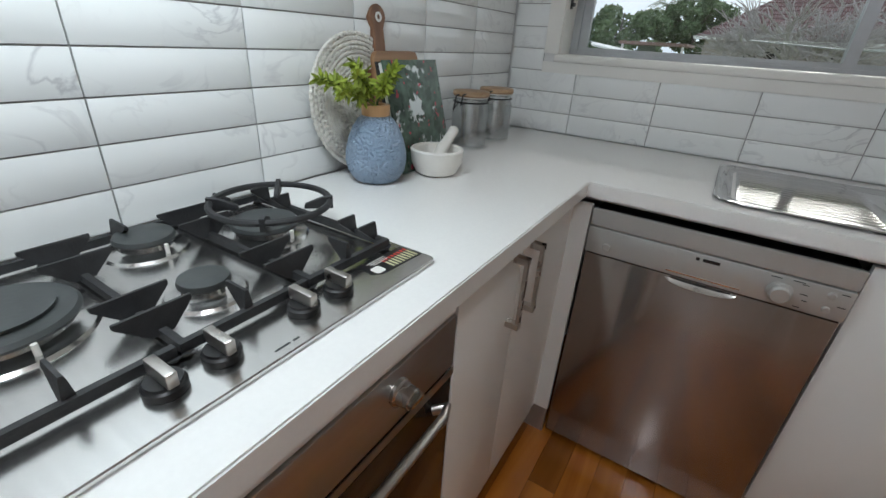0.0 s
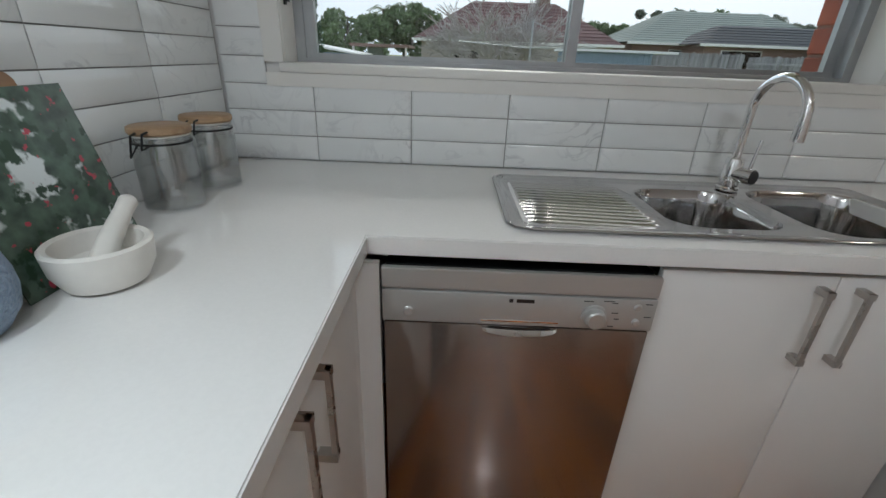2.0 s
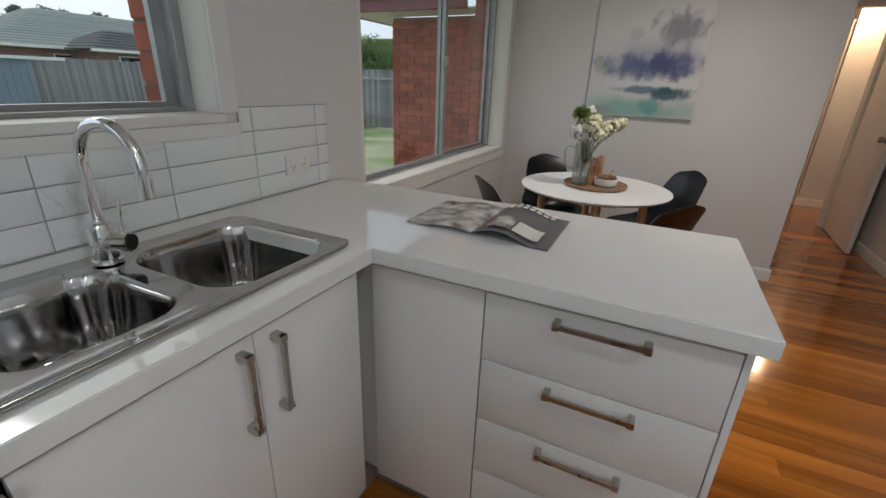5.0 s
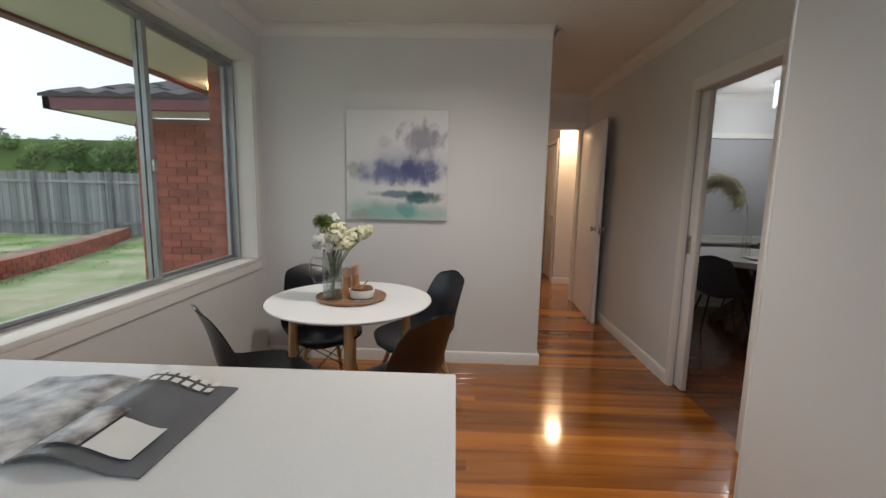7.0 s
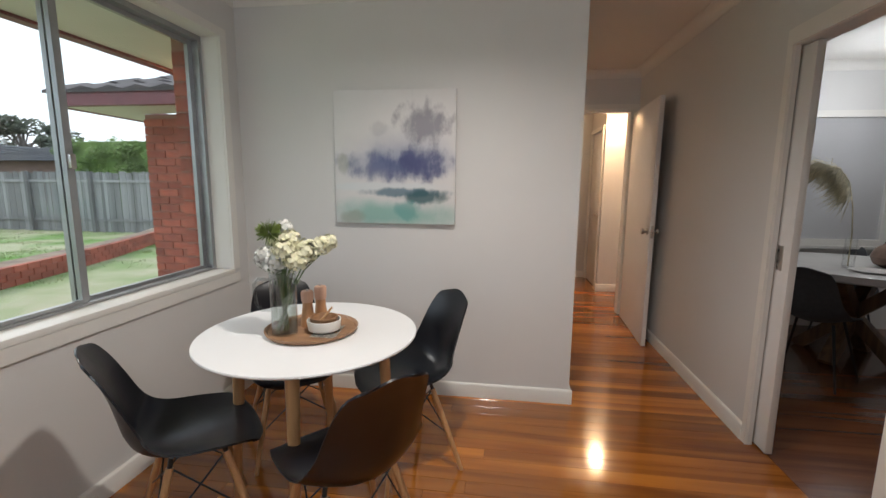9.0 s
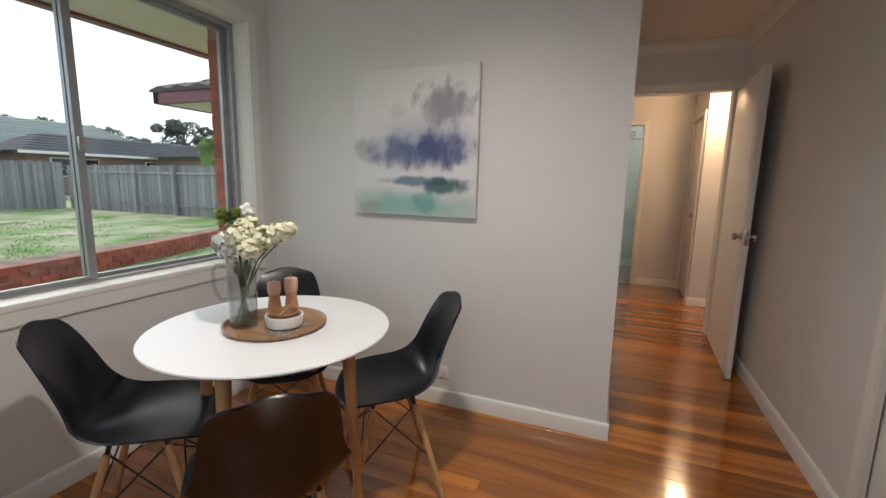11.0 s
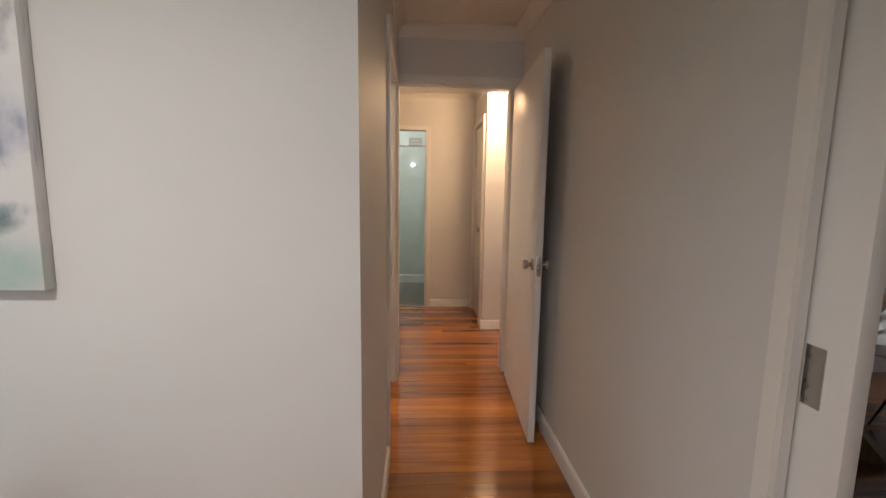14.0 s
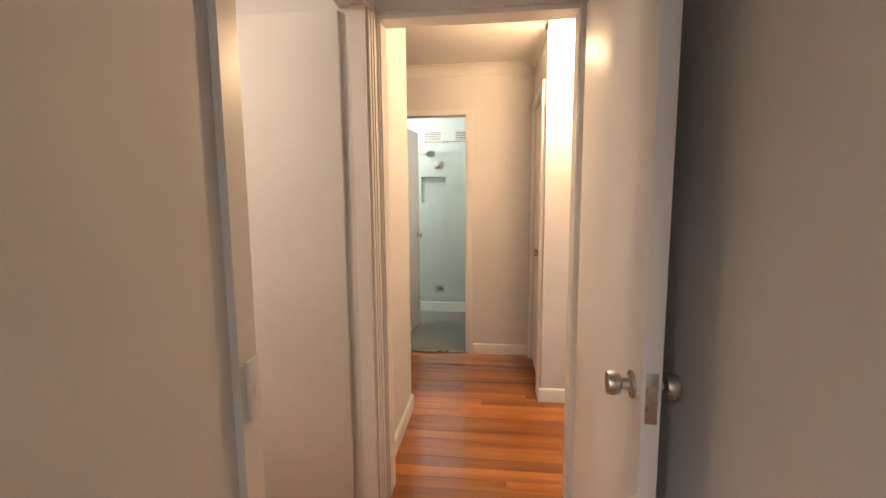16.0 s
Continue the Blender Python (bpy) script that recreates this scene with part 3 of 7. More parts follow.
box(bm, BATHX - 0.014, BD[0], BD[2] + 0.001, BATHX, BD[1], BD[2] + 0.045)
box(bm, BATHX - 0.002, BD[0] + 0.0005, 0, BATHX + 0.1, BD[0] + 0.016, BD[2])
frame_run("door_frame_4", bm, "plain white bathroom door frame")

# sliding door in its pocket, its edge and pull just showing
sd = thing("door_3", "white sliding door pushed back into its wall pocket", "door", 4.355, SOUTH - 0.05, 0.01, kind="structure")
part("leaf", rbox(0, -0.017, 0, 0.82, 0.017, 1.97, 0.002), DOOR, sd)
part("flush_pull", boxes((0.052, 0.0165, 0.93, 0.092, 0.0195, 1.05)), NICKEL, sd, "satin nickel flush pull")
cup = thing("door_4", "white hall cupboard door with a small knob, closed", "door", HALLX + 0.145, -2.925, 0.01, kind="structure")
part("leaf", rbox(0, -0.017, 0, 0.62, 0.03, 2.02, 0.002), DOOR, cup)
knob(cup, 0.06, 0.03, 0.965, 1)
structure("door_frame_5", boxes((HALLX + 0.06, -2.885, 0, HALLX + 0.14, -2.865, 2.09), (8.56, -2.885, 0, 8.60, -2.865, 2.09), (HALLX + 0.14, -2.885, 2.045, 8.56, -2.865, 2.09)), TRIM, "white cupboard door frame")


# ---- kitchen bench and cabinets ----
BX, BY, PX0, PX1, PY = 0.60, -0.60, 1.902, 2.510, -1.448
SK = (0.876, -0.548, 1.912, -0.108)         # sink outline x0, y0, x1, y1


def cell_slab(xs, ys, keep, z0, z1, bevel):
    """A slab over the kept cells of a grid, its sharp edges rounded."""
    bm = bmesh.new()
    grid = {}

    def vert(i, j):
        if (i, j) not in grid:
            grid[i, j] = bm.verts.new((xs[i], ys[j], z0))
        return grid[i, j]

    faces = [bm.faces.new((vert(i, j), vert(i + 1, j), vert(i + 1, j + 1), vert(i, j + 1))) for i in range(len(xs) - 1) for j in range(len(ys) - 1) if keep(0.5 * (xs[i] + xs[i + 1]), 0.5 * (ys[j] + ys[j + 1]))]
    got = bmesh.ops.extrude_face_region(bm, geom=faces)
    bmesh.ops.translate(bm, vec=(0, 0, z1 - z0), verts=[v for v in got["geom"] if isinstance(v, bmesh.types.BMVert)])
    bmesh.ops.recalc_face_normals(bm, faces=bm.faces[:])
    bm.normal_update()
    sharp = [e for e in bm.edges if len(e.link_faces) == 2 and e.calc_face_angle(0) > 0.5]
    bmesh.ops.bevel(bm, geom=sharp, offset=bevel, segments=2, affect="EDGES")
    return bm


def bench_cell(x, y):
    hole = SK[0] + 0.04 < x < SK[2] - 0.04 and SK[1] + 0.03 < y < SK[3] - 0.03
    return (x < BX or y > BY or x > PX0) and not (x > PX0 and y < PY) and not hole


top = thing("worktop", "glossy white stone bench top running in a U round the kitchen", "bench top", 0, 0, 0.86)
part("slab", cell_slab([HOB + 0.011, BX, SK[0] + 0.05, SK[2] - 0.05, PX0, PX1],
                       [-2.40, PY, BY, SK[1] + 0.04, SK[3] - 0.04, -0.011], bench_cell, 0.0, 0.04, 0.0025), STONE, top)
for x0, y0, x1, y1 in ((BX - 0.05, -2.398, BX - 0.03, BY), (BX - 0.03, BY + 0.03, PX0 + 0.03, BY + 0.05), (PX0 + 0.03, PY + 0.03, PX0 + 0.05, BY + 0.03)):
    part("batten", boxes((x0, y0, -0.012, x1, y1, -0.0005)), CABINET, top)


def bar_handle(parent, p, q, out):
    """Flat bar handle from p to q on two square feet; out: the way off the door."""
    p, q, o = Vector(p), Vector(q), Vector(out)
    d = (q - p).normalized()
    s = d.cross(o)
    bm = bmesh.new()

    def brick(a, b, w, t0, t1):
        v = []
        for k in (a, b):
            for u, t in ((-w, t0), (w, t0), (w, t1), (-w, t1)):
                v.append(bm.verts.new(k + s * u + o * t))
        for f in ((0, 1, 2, 3), (7, 6, 5, 4), (0, 4, 5, 1), (1, 5, 6, 2), (2, 6, 7, 3), (3, 7, 4, 0)):
            bm.faces.new([v[i] for i in f])

    brick(p, q, 0.0055, 0.022, 0.030)
    brick(p, p + d * 0.014, 0.0085, 0.0, 0.0305)
    brick(q - d * 0.014, q, 0.0085, 0.0, 0.0305)
    bmesh.ops.recalc_face_normals(bm, faces=bm.faces[:])
    return part("handle", bm, NICKEL, parent, "satin nickel bar handle")


def carcass(name, label, bounds, category="cabinet"):
    c = thing(name, label, category)
    part("body", boxes(bounds), CABINET, c)
    return c


# two-door cabinet beside the oven
c = carcass("base_cabinet", "white laminate base cabinet with two doors beside the oven", (HOB + 0.02, -1.208, 0.10, 0.556, -0.602, 0.847))
for y0, y1, hy in ((-1.206, -0.945, -0.985), (-0.942, -0.640, -0.900)):
    d = part("door", rbox(0.557, y0, 0.105, 0.575, y1, 0.842, 0.0015), CABINET, c)
    bar_handle(d, (0.575, hy, 0.832), (0.575, hy, 0.662), (1, 0, 0))
part("corner_strip", boxes((0.540, -0.638, 0.105, 0.573, -0.575, 0.842), (0.573, -0.600, 0.105, 0.621, -0.585, 0.842)), CABINET, c)
part("kickboard", boxes((0.540, -0.598, 0.0, 0.618, -0.586, 0.104)), KICK, c, "grey metal-faced kickboard")
part("kickboard", boxes((0.525, -1.206, 0.0, 0.540, -0.50, 0.10)), KICK, c, "grey metal-faced kickboard")

# sink cabinet
c = carcass("base_cabinet", "white laminate sink cabinet with two doors", (1.192, -0.556, 0.10, 1.872, -0.02, 0.70))
for x0, x1, hx in ((1.193, 1.548, 1.516), (1.551, 1.868, 1.596)):
    d = part("door", rbox(x0, -0.575, 0.105, x1, -0.557, 0.842, 0.0015), CABINET, c)
    bar_handle(d, (hx, -0.575, 0.820), (hx, -0.575, 0.640), (0, -1, 0))
part("kickboard", boxes((1.192, -0.525, 0.0, 1.99, -0.510, 0.10)), KICK, c, "grey metal-faced kickboard")

# peninsula: blank corner panel and drawers
c = carcass("drawer_cabinet", "white laminate peninsula cabinet with a bank of drawers", (1.952, -1.4085, 0.10, 2.47, -0.02, 0.855))
part("corner_panel", rbox(1.930, -0.894, 0.105, 1.948, -0.577, 0.842, 0.0015), CABINET, c)
zs = (0.842, 0.657, 0.475, 0.297, 0.105)
for zt, zb in zip(zs, zs[1:]):
    d = part("drawer", rbox(1.930, -1.4065, zb + 0.002, 1.948, -0.898, zt - 0.001, 0.0015), CABINET, c)
    bar_handle(d, (1.930, -1.060, zt - 0.028), (1.930, -1.256, zt - 0.028), (-1, 0, 0))
part("end_panel", rbox(1.932, -1.4235, 0.0, 2.485, -1.4095, 0.858, 0.0015), CABINET, c)
part("back_panel", rbox(2.471, -1.4085, 0.0, 2.488, -0.012, 0.858, 0.0015), CABINET, c)
part("kickboard", boxes((1.992, -1.4085, 0.0, 2.006, -0.51, 0.10)), KICK, c, "grey metal-faced kickboard")

# cabinet left of the oven
c = carcass("base_cabinet", "white laminate base cabinet beyond the oven", (HOB + 0.02, -2.395, 0.10, 0.556, -1.815, 0.858))
part("door", rbox(0.557, -2.395, 0.105, 0.575, -1.817, 0.842, 0.0015), CABINET, c)
part("kickboard", boxes((0.525, -2.395, 0.0, 0.540, -1.815, 0.10)), KICK, c)

# ---- oven ----
o = thing("oven", "stainless steel built-in oven with a dark glass door", "oven", 0, 0, 0)
OY0, OY1 = -1.812, -1.212
part("body", boxes((HOB + 0.03, OY0 + 0.005, 0.105, 0.548, OY1 - 0.005, 0.81)), BLACK, o)
part("filler", boxes((0.55, OY0, 0.818, 0.573, OY1, 0.858)), CABINET, o, "white filler strip")
fas = part("control_panel", rbox(0.549, OY0, 0.712, 0.577, OY1, 0.815, 0.003), STEEL, o, "brushed steel control panel")
for y in (-1.365, -1.66):
    bm = spun([(0.0, 0.0), (0.021, 0.0), (0.021, 0.006), (0.017, 0.008), (0.016, 0.026), (0.014, 0.028), (0.0, 0.028)], 20)
    box(bm, -0.003, -0.015, 0.026, 0.003, 0.015, 0.034)
    bmesh.ops.transform(bm, matrix=pose(0.577, y, 0.772, 0, 90, 0), verts=bm.verts[:])
    part("control_knob", bm, NICKEL, fas)
dr = part("oven_door", rbox(0.549, OY0, 0.115, 0.575, OY1, 0.706, 0.003), DARKGLASS, o, "dark glass oven door")
part("door_handle", tube([(0.577, OY1 - 0.06, 0.655), (0.597, OY1 - 0.045, 0.662), (0.605, OY1 - 0.07, 0.664), (0.607, -1.512, 0.664), (0.605, OY0 + 0.07, 0.664), (0.597, OY0 + 0.045, 0.662), (0.577, OY0 + 0.06, 0.655)], 0.0085, 12), NICKEL, dr, "dull steel handle bar")
for z0, z1 in ((0.690, 0.706), (0.115, 0.165)):
    part("door_trim", boxes((0.5755, OY0, z0, 0.577, OY1, z1)), STEEL, dr)
part("kickboard", boxes((0.525, OY0, 0.0, 0.540, OY1, 0.10)), KICK, o)

# ---- dishwasher ----
d = thing("dishwasher", "brushed stainless steel dishwasher with a silver control panel", "dishwasher", 0, 0, 0)
DX0, DX1 = 0.626, 1.184
part("body", boxes((DX0 + 0.004, -0.57, 0.02, DX1 - 0.004, -0.03, 0.828)), BLACK, d)
bm = outline([(0, 0), (0.0, 0.030), (0.016, 0.046), (0.030, 0.046), (0.030, 0)], DX0, DX1, 0.002)
bmesh.ops.transform(bm, matrix=Matrix(((0, 0, 1, 0), (-1, 0, 0, -0.572), (0, 1, 0, 0.789), (0, 0, 0, 1))), verts=bm.verts[:])
part("top_lip", bm, STEEL_GREY, d, "silver curved top lip")
pan = part("control_panel", rbox(DX0, -0.604, 0.712, DX1, -0.571, 0.786, 0.003), STEEL_GREY, d, "satin silver control panel")
bm = spun([(0, 0), (0.026, 0), (0.026, 0.004), (0.021, 0.006), (0.020, 0.020), (0.017, 0.023), (0, 0.023)], 24)
bmesh.ops.transform(bm, matrix=pose(1.060, -0.604, 0.744, 90, 0, 0), verts=bm.verts[:])
part("program_dial", bm, STEEL_GREY, pan, "round silver dial")
for x, z, r in ((0.680, 0.738, 0.011), (1.146, 0.768, 0.008), (1.147, 0.733, 0.008)):
    bm = spun([(0, 0), (r, 0), (r, 0.003), (r - 0.002, 0.005), (0, 0.005)], 16)
    bmesh.ops.transform(bm, matrix=pose(x, -0.604, z, 90, 0, 0), verts=bm.verts[:])
    part("button", bm, STEEL_GREY, pan)
part("badge", boxes((0.885, -0.6048, 0.768, 0.893, -0.604, 0.776), (0.900, -0.6048, 0.768, 0.936, -0.604, 0.776)), BLACK, pan, "small dark maker's mark")
for x, z, w in ((1.035, 0.777, 0.02), (1.075, 0.779, 0.022), (1.092, 0.775, 0.012), (1.095, 0.752, 0.014), (1.102, 0.738, 0.01), (1.160, 0.775, 0.014), (1.162, 0.745, 0.014), (1.092, 0.720, 0.012)):
    part("printed_mark", boxes((x, -0.6046, z, x + w, -0.604, z + 0.002)), BURNER, pan)
part("slot", boxes((0.830, -0.6050, 0.7215, 0.990, -0.604, 0.7245)), CHROME, pan)
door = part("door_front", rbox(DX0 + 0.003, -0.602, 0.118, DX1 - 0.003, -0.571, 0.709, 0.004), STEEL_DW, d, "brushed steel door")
bm = bmesh.new()
ring = []
for k in range(17):
    a = math.pi * k / 16
    ring.append((0.911 - 0.078 * math.cos(a), -0.022 * math.sin(a) ** 0.8))
vs = [[bm.verts.new((x, y, 0.7085 + z * s)) for x, z in ring] for y, s in ((-0.6025, 1.0), (-0.610, 0.90), (-0.6085, 0.60), (-0.6057, 0.28))]
for a, b in zip(vs, vs[1:]):
    for k in range(16):
        bm.faces.new((a[k], a[k + 1], b[k + 1], b[k]))
part("grip_lip", bm, NICKEL, door, "bright curved grip edge")
# flat black crescent stands in for the shadow inside the grip
bm = bmesh.new()
vv = [bm.verts.new((0.911 - 0.066 * math.cos(math.pi * k / 16), -0.6055, 0.7085 - 0.008 * math.sin(math.pi * k / 16) ** 0.8)) for k in range(17)]
bm.faces.new(vv)
part("grip_shade", bm, BLACK, door, "flat black crescent painted as shadow in the grip")
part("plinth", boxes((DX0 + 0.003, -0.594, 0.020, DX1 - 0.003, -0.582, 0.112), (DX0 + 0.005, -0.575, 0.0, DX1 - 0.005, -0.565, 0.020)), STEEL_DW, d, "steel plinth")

# ---- sink ----
def sink_height(x, y):
    def pit(x0, y0, x1, y1, r, soft):
        dx = max(x0 + r - x, x - (x1 - r), 0.0)
        dy = max(y0 + r - y, y - (y1 - r), 0.0)
        dist = r - math.hypot(dx, dy)
        if dx == 0 and dy == 0:
            dist = min(x - x0, x1 - x, y - y0, y1 - y)
        t = min(max(dist / soft, 0.0), 1.0)
        return t * t * (3 - 2 * t)

    edge = min(x - SK[0], SK[2] - x, y - SK[1], SK[3] - y)
    z = 0.003 + 0.004 * math.exp(-((edge - 0.008) / 0.007) ** 2)
    z -= 0.004 * pit(SK[0] + 0.02, SK[1] + 0.02, SK[2] - 0.02, SK[3] - 0.02, 0.05, 0.02)
    tray = pit(0.905, -0.515, 1.228, -0.145, 0.05, 0.03)
    if tray:
        z -= 0.005 * tray
        if 0.915 < x < 1.222:
            z += 0.0034 * tray * (0.5 + 0.5 * math.cos(2 * math.pi * (y + 0.33 + 0.06 * (x - 0.96)) / 0.024)) * min(1, (x - 0.915) / 0.02, (1.222 - x) / 0.02)
    z -= 0.150 * pit(1.246, -0.482, 1.512, -0.182, 0.075, 0.028)
    z -= 0.165 * pit(1.558, -0.505, 1.880, -0.155, 0.085, 0.028)
    return z


bm = bmesh.new()
NX, NY, R = 280, 124, 0.055
grid = []
for j in range(NY + 1):
    y = SK[1] + (SK[3] - SK[1]) * j / NY
    inset = max(SK[1] + R - y, y - (SK[3] - R), 0.0)
    cut = R - math.sqrt(max(R * R - inset * inset, 0.0))
    row = []
    for i in range(NX + 1):
        x = SK[0] + cut + (SK[2] - SK[0] - 2 * cut) * i / NX
        row.append(bm.verts.new((x, y, 0.041 + sink_height(x, y))))
    grid.append(row)
for j in range(NY):
    for i in range(NX):
        bm.faces.new((grid[j][i], grid[j][i + 1], grid[j + 1][i + 1], grid[j + 1][i]))
sink = thing("sink", "stainless steel double bowl sink with a ribbed drainer", "sink", 0, 0, 0.86)
basin = part("basin", bm, SINKSTEEL, sink)
basin.modifiers.new("thickness", "SOLIDIFY").thickness = -0.0012
for x, y, z in ((1.379, -0.332, -0.1045), (1.719, -0.330, -0.1195)):
    part("drain", spun([(0, 0.002), (0.022, 0.002), (0.026, 0.0035), (0.040, 0.003), (0.043, 0.0)], 24, x, y), CHROME, sink, "round chrome drain").location.z = z
    part("strainer", spun([(0, 0.0075), (0.012, 0.0075), (0.014, 0.003), (0.020, 0.0025)], 16, x, y), BLACK, sink).location.z = z

# ---- mixer tap ----
tap = thing("mixer_tap", "polished chrome gooseneck mixer tap behind the sink", "tap", 1.535, -0.165, 0.905)
part("tap_body", spun([(0, 0), (0.029, 0), (0.029, 0.006), (0.024, 0.010), (0.023, 0.078), (0.020, 0.086), (0.014, 0.090), (0, 0.090)], 28), CHROME, tap)
arc = [(0, 0, 0.085), (0, 0, 0.20)] + [(0.088 * (1 - math.cos(radians(a))) * 0.12, -0.080 * (1 - math.cos(radians(a))), 0.215 + 0.080 * math.sin(radians(a))) for a in range(0, 181, 12)] + [(0.0211, -0.160, 0.200)]
part("spout", tube(arc, 0.0115, 14), CHROME, tap)
part("aerator", tube([(0.0211, -0.160, 0.205), (0.0211, -0.160, 0.160)], 0.0145, 16), CHROME, tap)
part("cartridge", tube([(0.0, 0.0, 0.045), (0.028, -0.048, 0.045)], 0.021, 18), CHROME, tap)
part("cap", tube([(0.0283, -0.0485, 0.045), (0.030, -0.052, 0.045)], 0.018, 18), BLACK, tap)
part("lever", tube([(0.022, -0.034, 0.062), (0.030, -0.034, 0.140)], 0.0042, 8), CHROME, tap, "thin chrome lever")


# ---- gas hob ----
HX0, HX1, HY0, HY1, HZ = 0.095, 0.535, -1.795, -1.218, 0.900
hob = thing("gas_hob", "stainless steel gas hob with four burners and black cast iron trivets", "gas hob", 0, 0, HZ)
bm = outline(rounded(HX0, HY0, HX1, HY1, 0.012, 3), 0.0005, 0.007, 0.0015, 2)
part("plate", bm, HOBSTEEL, hob, "brushed steel plate")
part("plate_rim", outline(rounded(HX0 + 0.012, HY0 + 0.014, HX1 - 0.088, HY1 - 0.016, 0.012, 3), 0.0072, 0.0095, 0.001, 1), HOBSTEEL, hob)
for x, y, r in ((0.272, -1.328, 0.046), (0.190, -1.470, 0.035), (0.368, -1.486, 0.027), (0.285, -1.655, 0.062)):
    b = part("burner", spun([(0, 0.009), (r + 0.022, 0.009), (r + 0.018, 0.013), (r + 0.004, 0.014), (r, 0.017), (r - 0.002, 0.026), (0, 0.026)], 36, x, y), HOBSTEEL, hob, "bright steel burner crown")
    part("burner_cap", spun([(0, 0.0265), (r * 1.12, 0.0265), (r * 1.14, 0.030), (r * 1.08, 0.0345), (r * 0.9, 0.036), (0, 0.0365)], 36, x, y), BURNER, b, "matt dark burner cap")
    if r > 0.05:
        part("outer_ring", spun([(r * 0.72, 0.0366), (r * 0.80, 0.0368), (r * 0.82, 0.041), (r * 0.50, 0.043), (0, 0.0435)], 36, x, y), BURNER, b)
    part("igniter", spun([(0, 0.014), (0.003, 0.014), (0.003, 0.028), (0, 0.029)], 8, x + r + 0.009, y + 0.008), CERAMIC, b, "white igniter pin")


def fin(bm, p, q, low, high, foot):
    """Upright iron blade from p to q: level and thin on top, deep and broad where it meets its bar at foot (0 to 1)."""
    p, q = Vector(p), Vector(q)
    d = (q - p).normalized()
    s = Vector((-d.y, d.x, 0))
    m0, m1 = p.lerp(q, max(foot - 0.15, 0.0)), p.lerp(q, min(foot + 0.15, 1.0))
    prof = [(m0, low, 0.0062), (p, high - 0.005, 0.0030), (p, high, 0.0018), (q, high, 0.0018), (q, high - 0.005, 0.0030), (m1, low, 0.0062)]
    a = [bm.verts.new(v + s * w + Vector((0, 0, h))) for v, h, w in prof]
    b = [bm.verts.new(v - s * w + Vector((0, 0, h))) for v, h, w in prof]
    bm.faces.new(a)
    bm.faces.new(b[::-1])
    for k in range(len(prof)):
        j = (k + 1) % len(prof)
        bm.faces.new((a[k], b[k], b[j], a[j]))


XL, XR, BARZ = 0.137, 0.456, 0.022


def trivet(y0, y1, side, blades, back=(), front=()):
    """Cast iron pan support: a low frame on feet with upright blades and short prongs."""
    t = 0.004
    bm = bmesh.new()
    for a, b, c, d in ((XL - t, y0, XL + t, y1), (XR - t, y0, XR + t, y1), (XL + t, y0, XR - t, y0 + 2 * t)) + (((XL + t, y1 - 2 * t, XR - t, y1),) if back else ()):
        box(bm, a, b, BARZ - 0.009, c, d, BARZ + 0.003)
    for fx in (XL, XR):
        for fy in (y0 + t, y1 - t):
            tube([(fx, fy, 0.0098), (fx, fy, BARZ - 0.008)], [0.007, 0.009], 8, bm=bm)
    bmesh.ops.recalc_face_normals(bm, faces=bm.faces[:])
    body = part("trivet", bm, IRON, hob, "black cast iron trivet")
    runs = [((XL, y), (XL + 0.045, y), 0.0) for y in side] + [((XR, y), (XR - 0.036, y), 0.0) for y in side]
    runs += [((x, y0 - 0.036), (x, y0 + 0.040), 0.52) for x in blades]
    runs += [((x, y1 - 0.002), (x, y1 - 0.036), 0.0) for x in back] + [((x, y0 + 0.002), (x, y0 + 0.040), 0.0) for x in front]
    for p, q, foot in runs:
        bm = bmesh.new()
        fin(bm, (*p, 0), (*q, 0), BARZ - 0.004, BARZ + 0.026, foot)
        bmesh.ops.recalc_face_normals(bm, faces=bm.faces[:])
        part("prong", bm, IRON, body)
    return body


trivet(-1.402, -1.242, (-1.328,), (0.170, 0.230, 0.372, 0.422), back=(0.170, 0.228, 0.388, 0.432))
trivet(-1.566, -1.406, (-1.486,), (0.170, 0.232, 0.366, 0.414))
trivet(-1.740, -1.570, (-1.655,), (), front=(0.190, 0.240, 0.340, 0.390))
wok = thing("wok_ring", "black cast iron wok ring on the hob trivet", "wok ring", 0.268, -1.308, HZ - 0.004)
part("ring", tube([(0.092 * math.cos(2 * math.pi * k / 40), 0.092 * math.sin(2 * math.pi * k / 40), 0.062) for k in range(40)], 0.0055, 8, closed=True), IRON, wok)
for k in range(4):
    bm = outline([(0.050, 0.0495), (0.097, 0.0495), (0.097, 0.071), (0.080, 0.069), (0.052, 0.0575)], -0.004, 0.004, 0.0008, 1)
    turned = Matrix(((1, 0, 0, 0), (0, 0, -1, 0), (0, 1, 0, 0), (0, 0, 0, 1)))
    bmesh.ops.transform(bm, matrix=pose(0, 0, 0, 0, 0, 45 + 90 * k) @ turned, verts=bm.verts[:])
    part("prong", bm, IRON, wok)
for y in (-1.379, -1.436, -1.541, -1.597):
    k = part("hob_knob", spun([(0, 0.0072), (0.0195, 0.0072), (0.0195, 0.015), (0.017, 0.017), (0.0165, 0.020), (0, 0.020)], 24, 0.487, y), BLACK, hob, "black knob base with steel grip")
    part("grip", rbox(0.467, y - 0.0055, 0.0195, 0.507, y + 0.0055, 0.036, 0.002), NICKEL, k, "brushed steel grip")
sticker = part("energy_label", outline([(0.464, -1.318), (0.494, -1.322), (0.504, -1.308), (0.509, -1.222), (0.468, -1.226)], 0.0072, 0.0076, 0.0, 1), BLACK, hob, "black energy rating sticker with coloured bars")
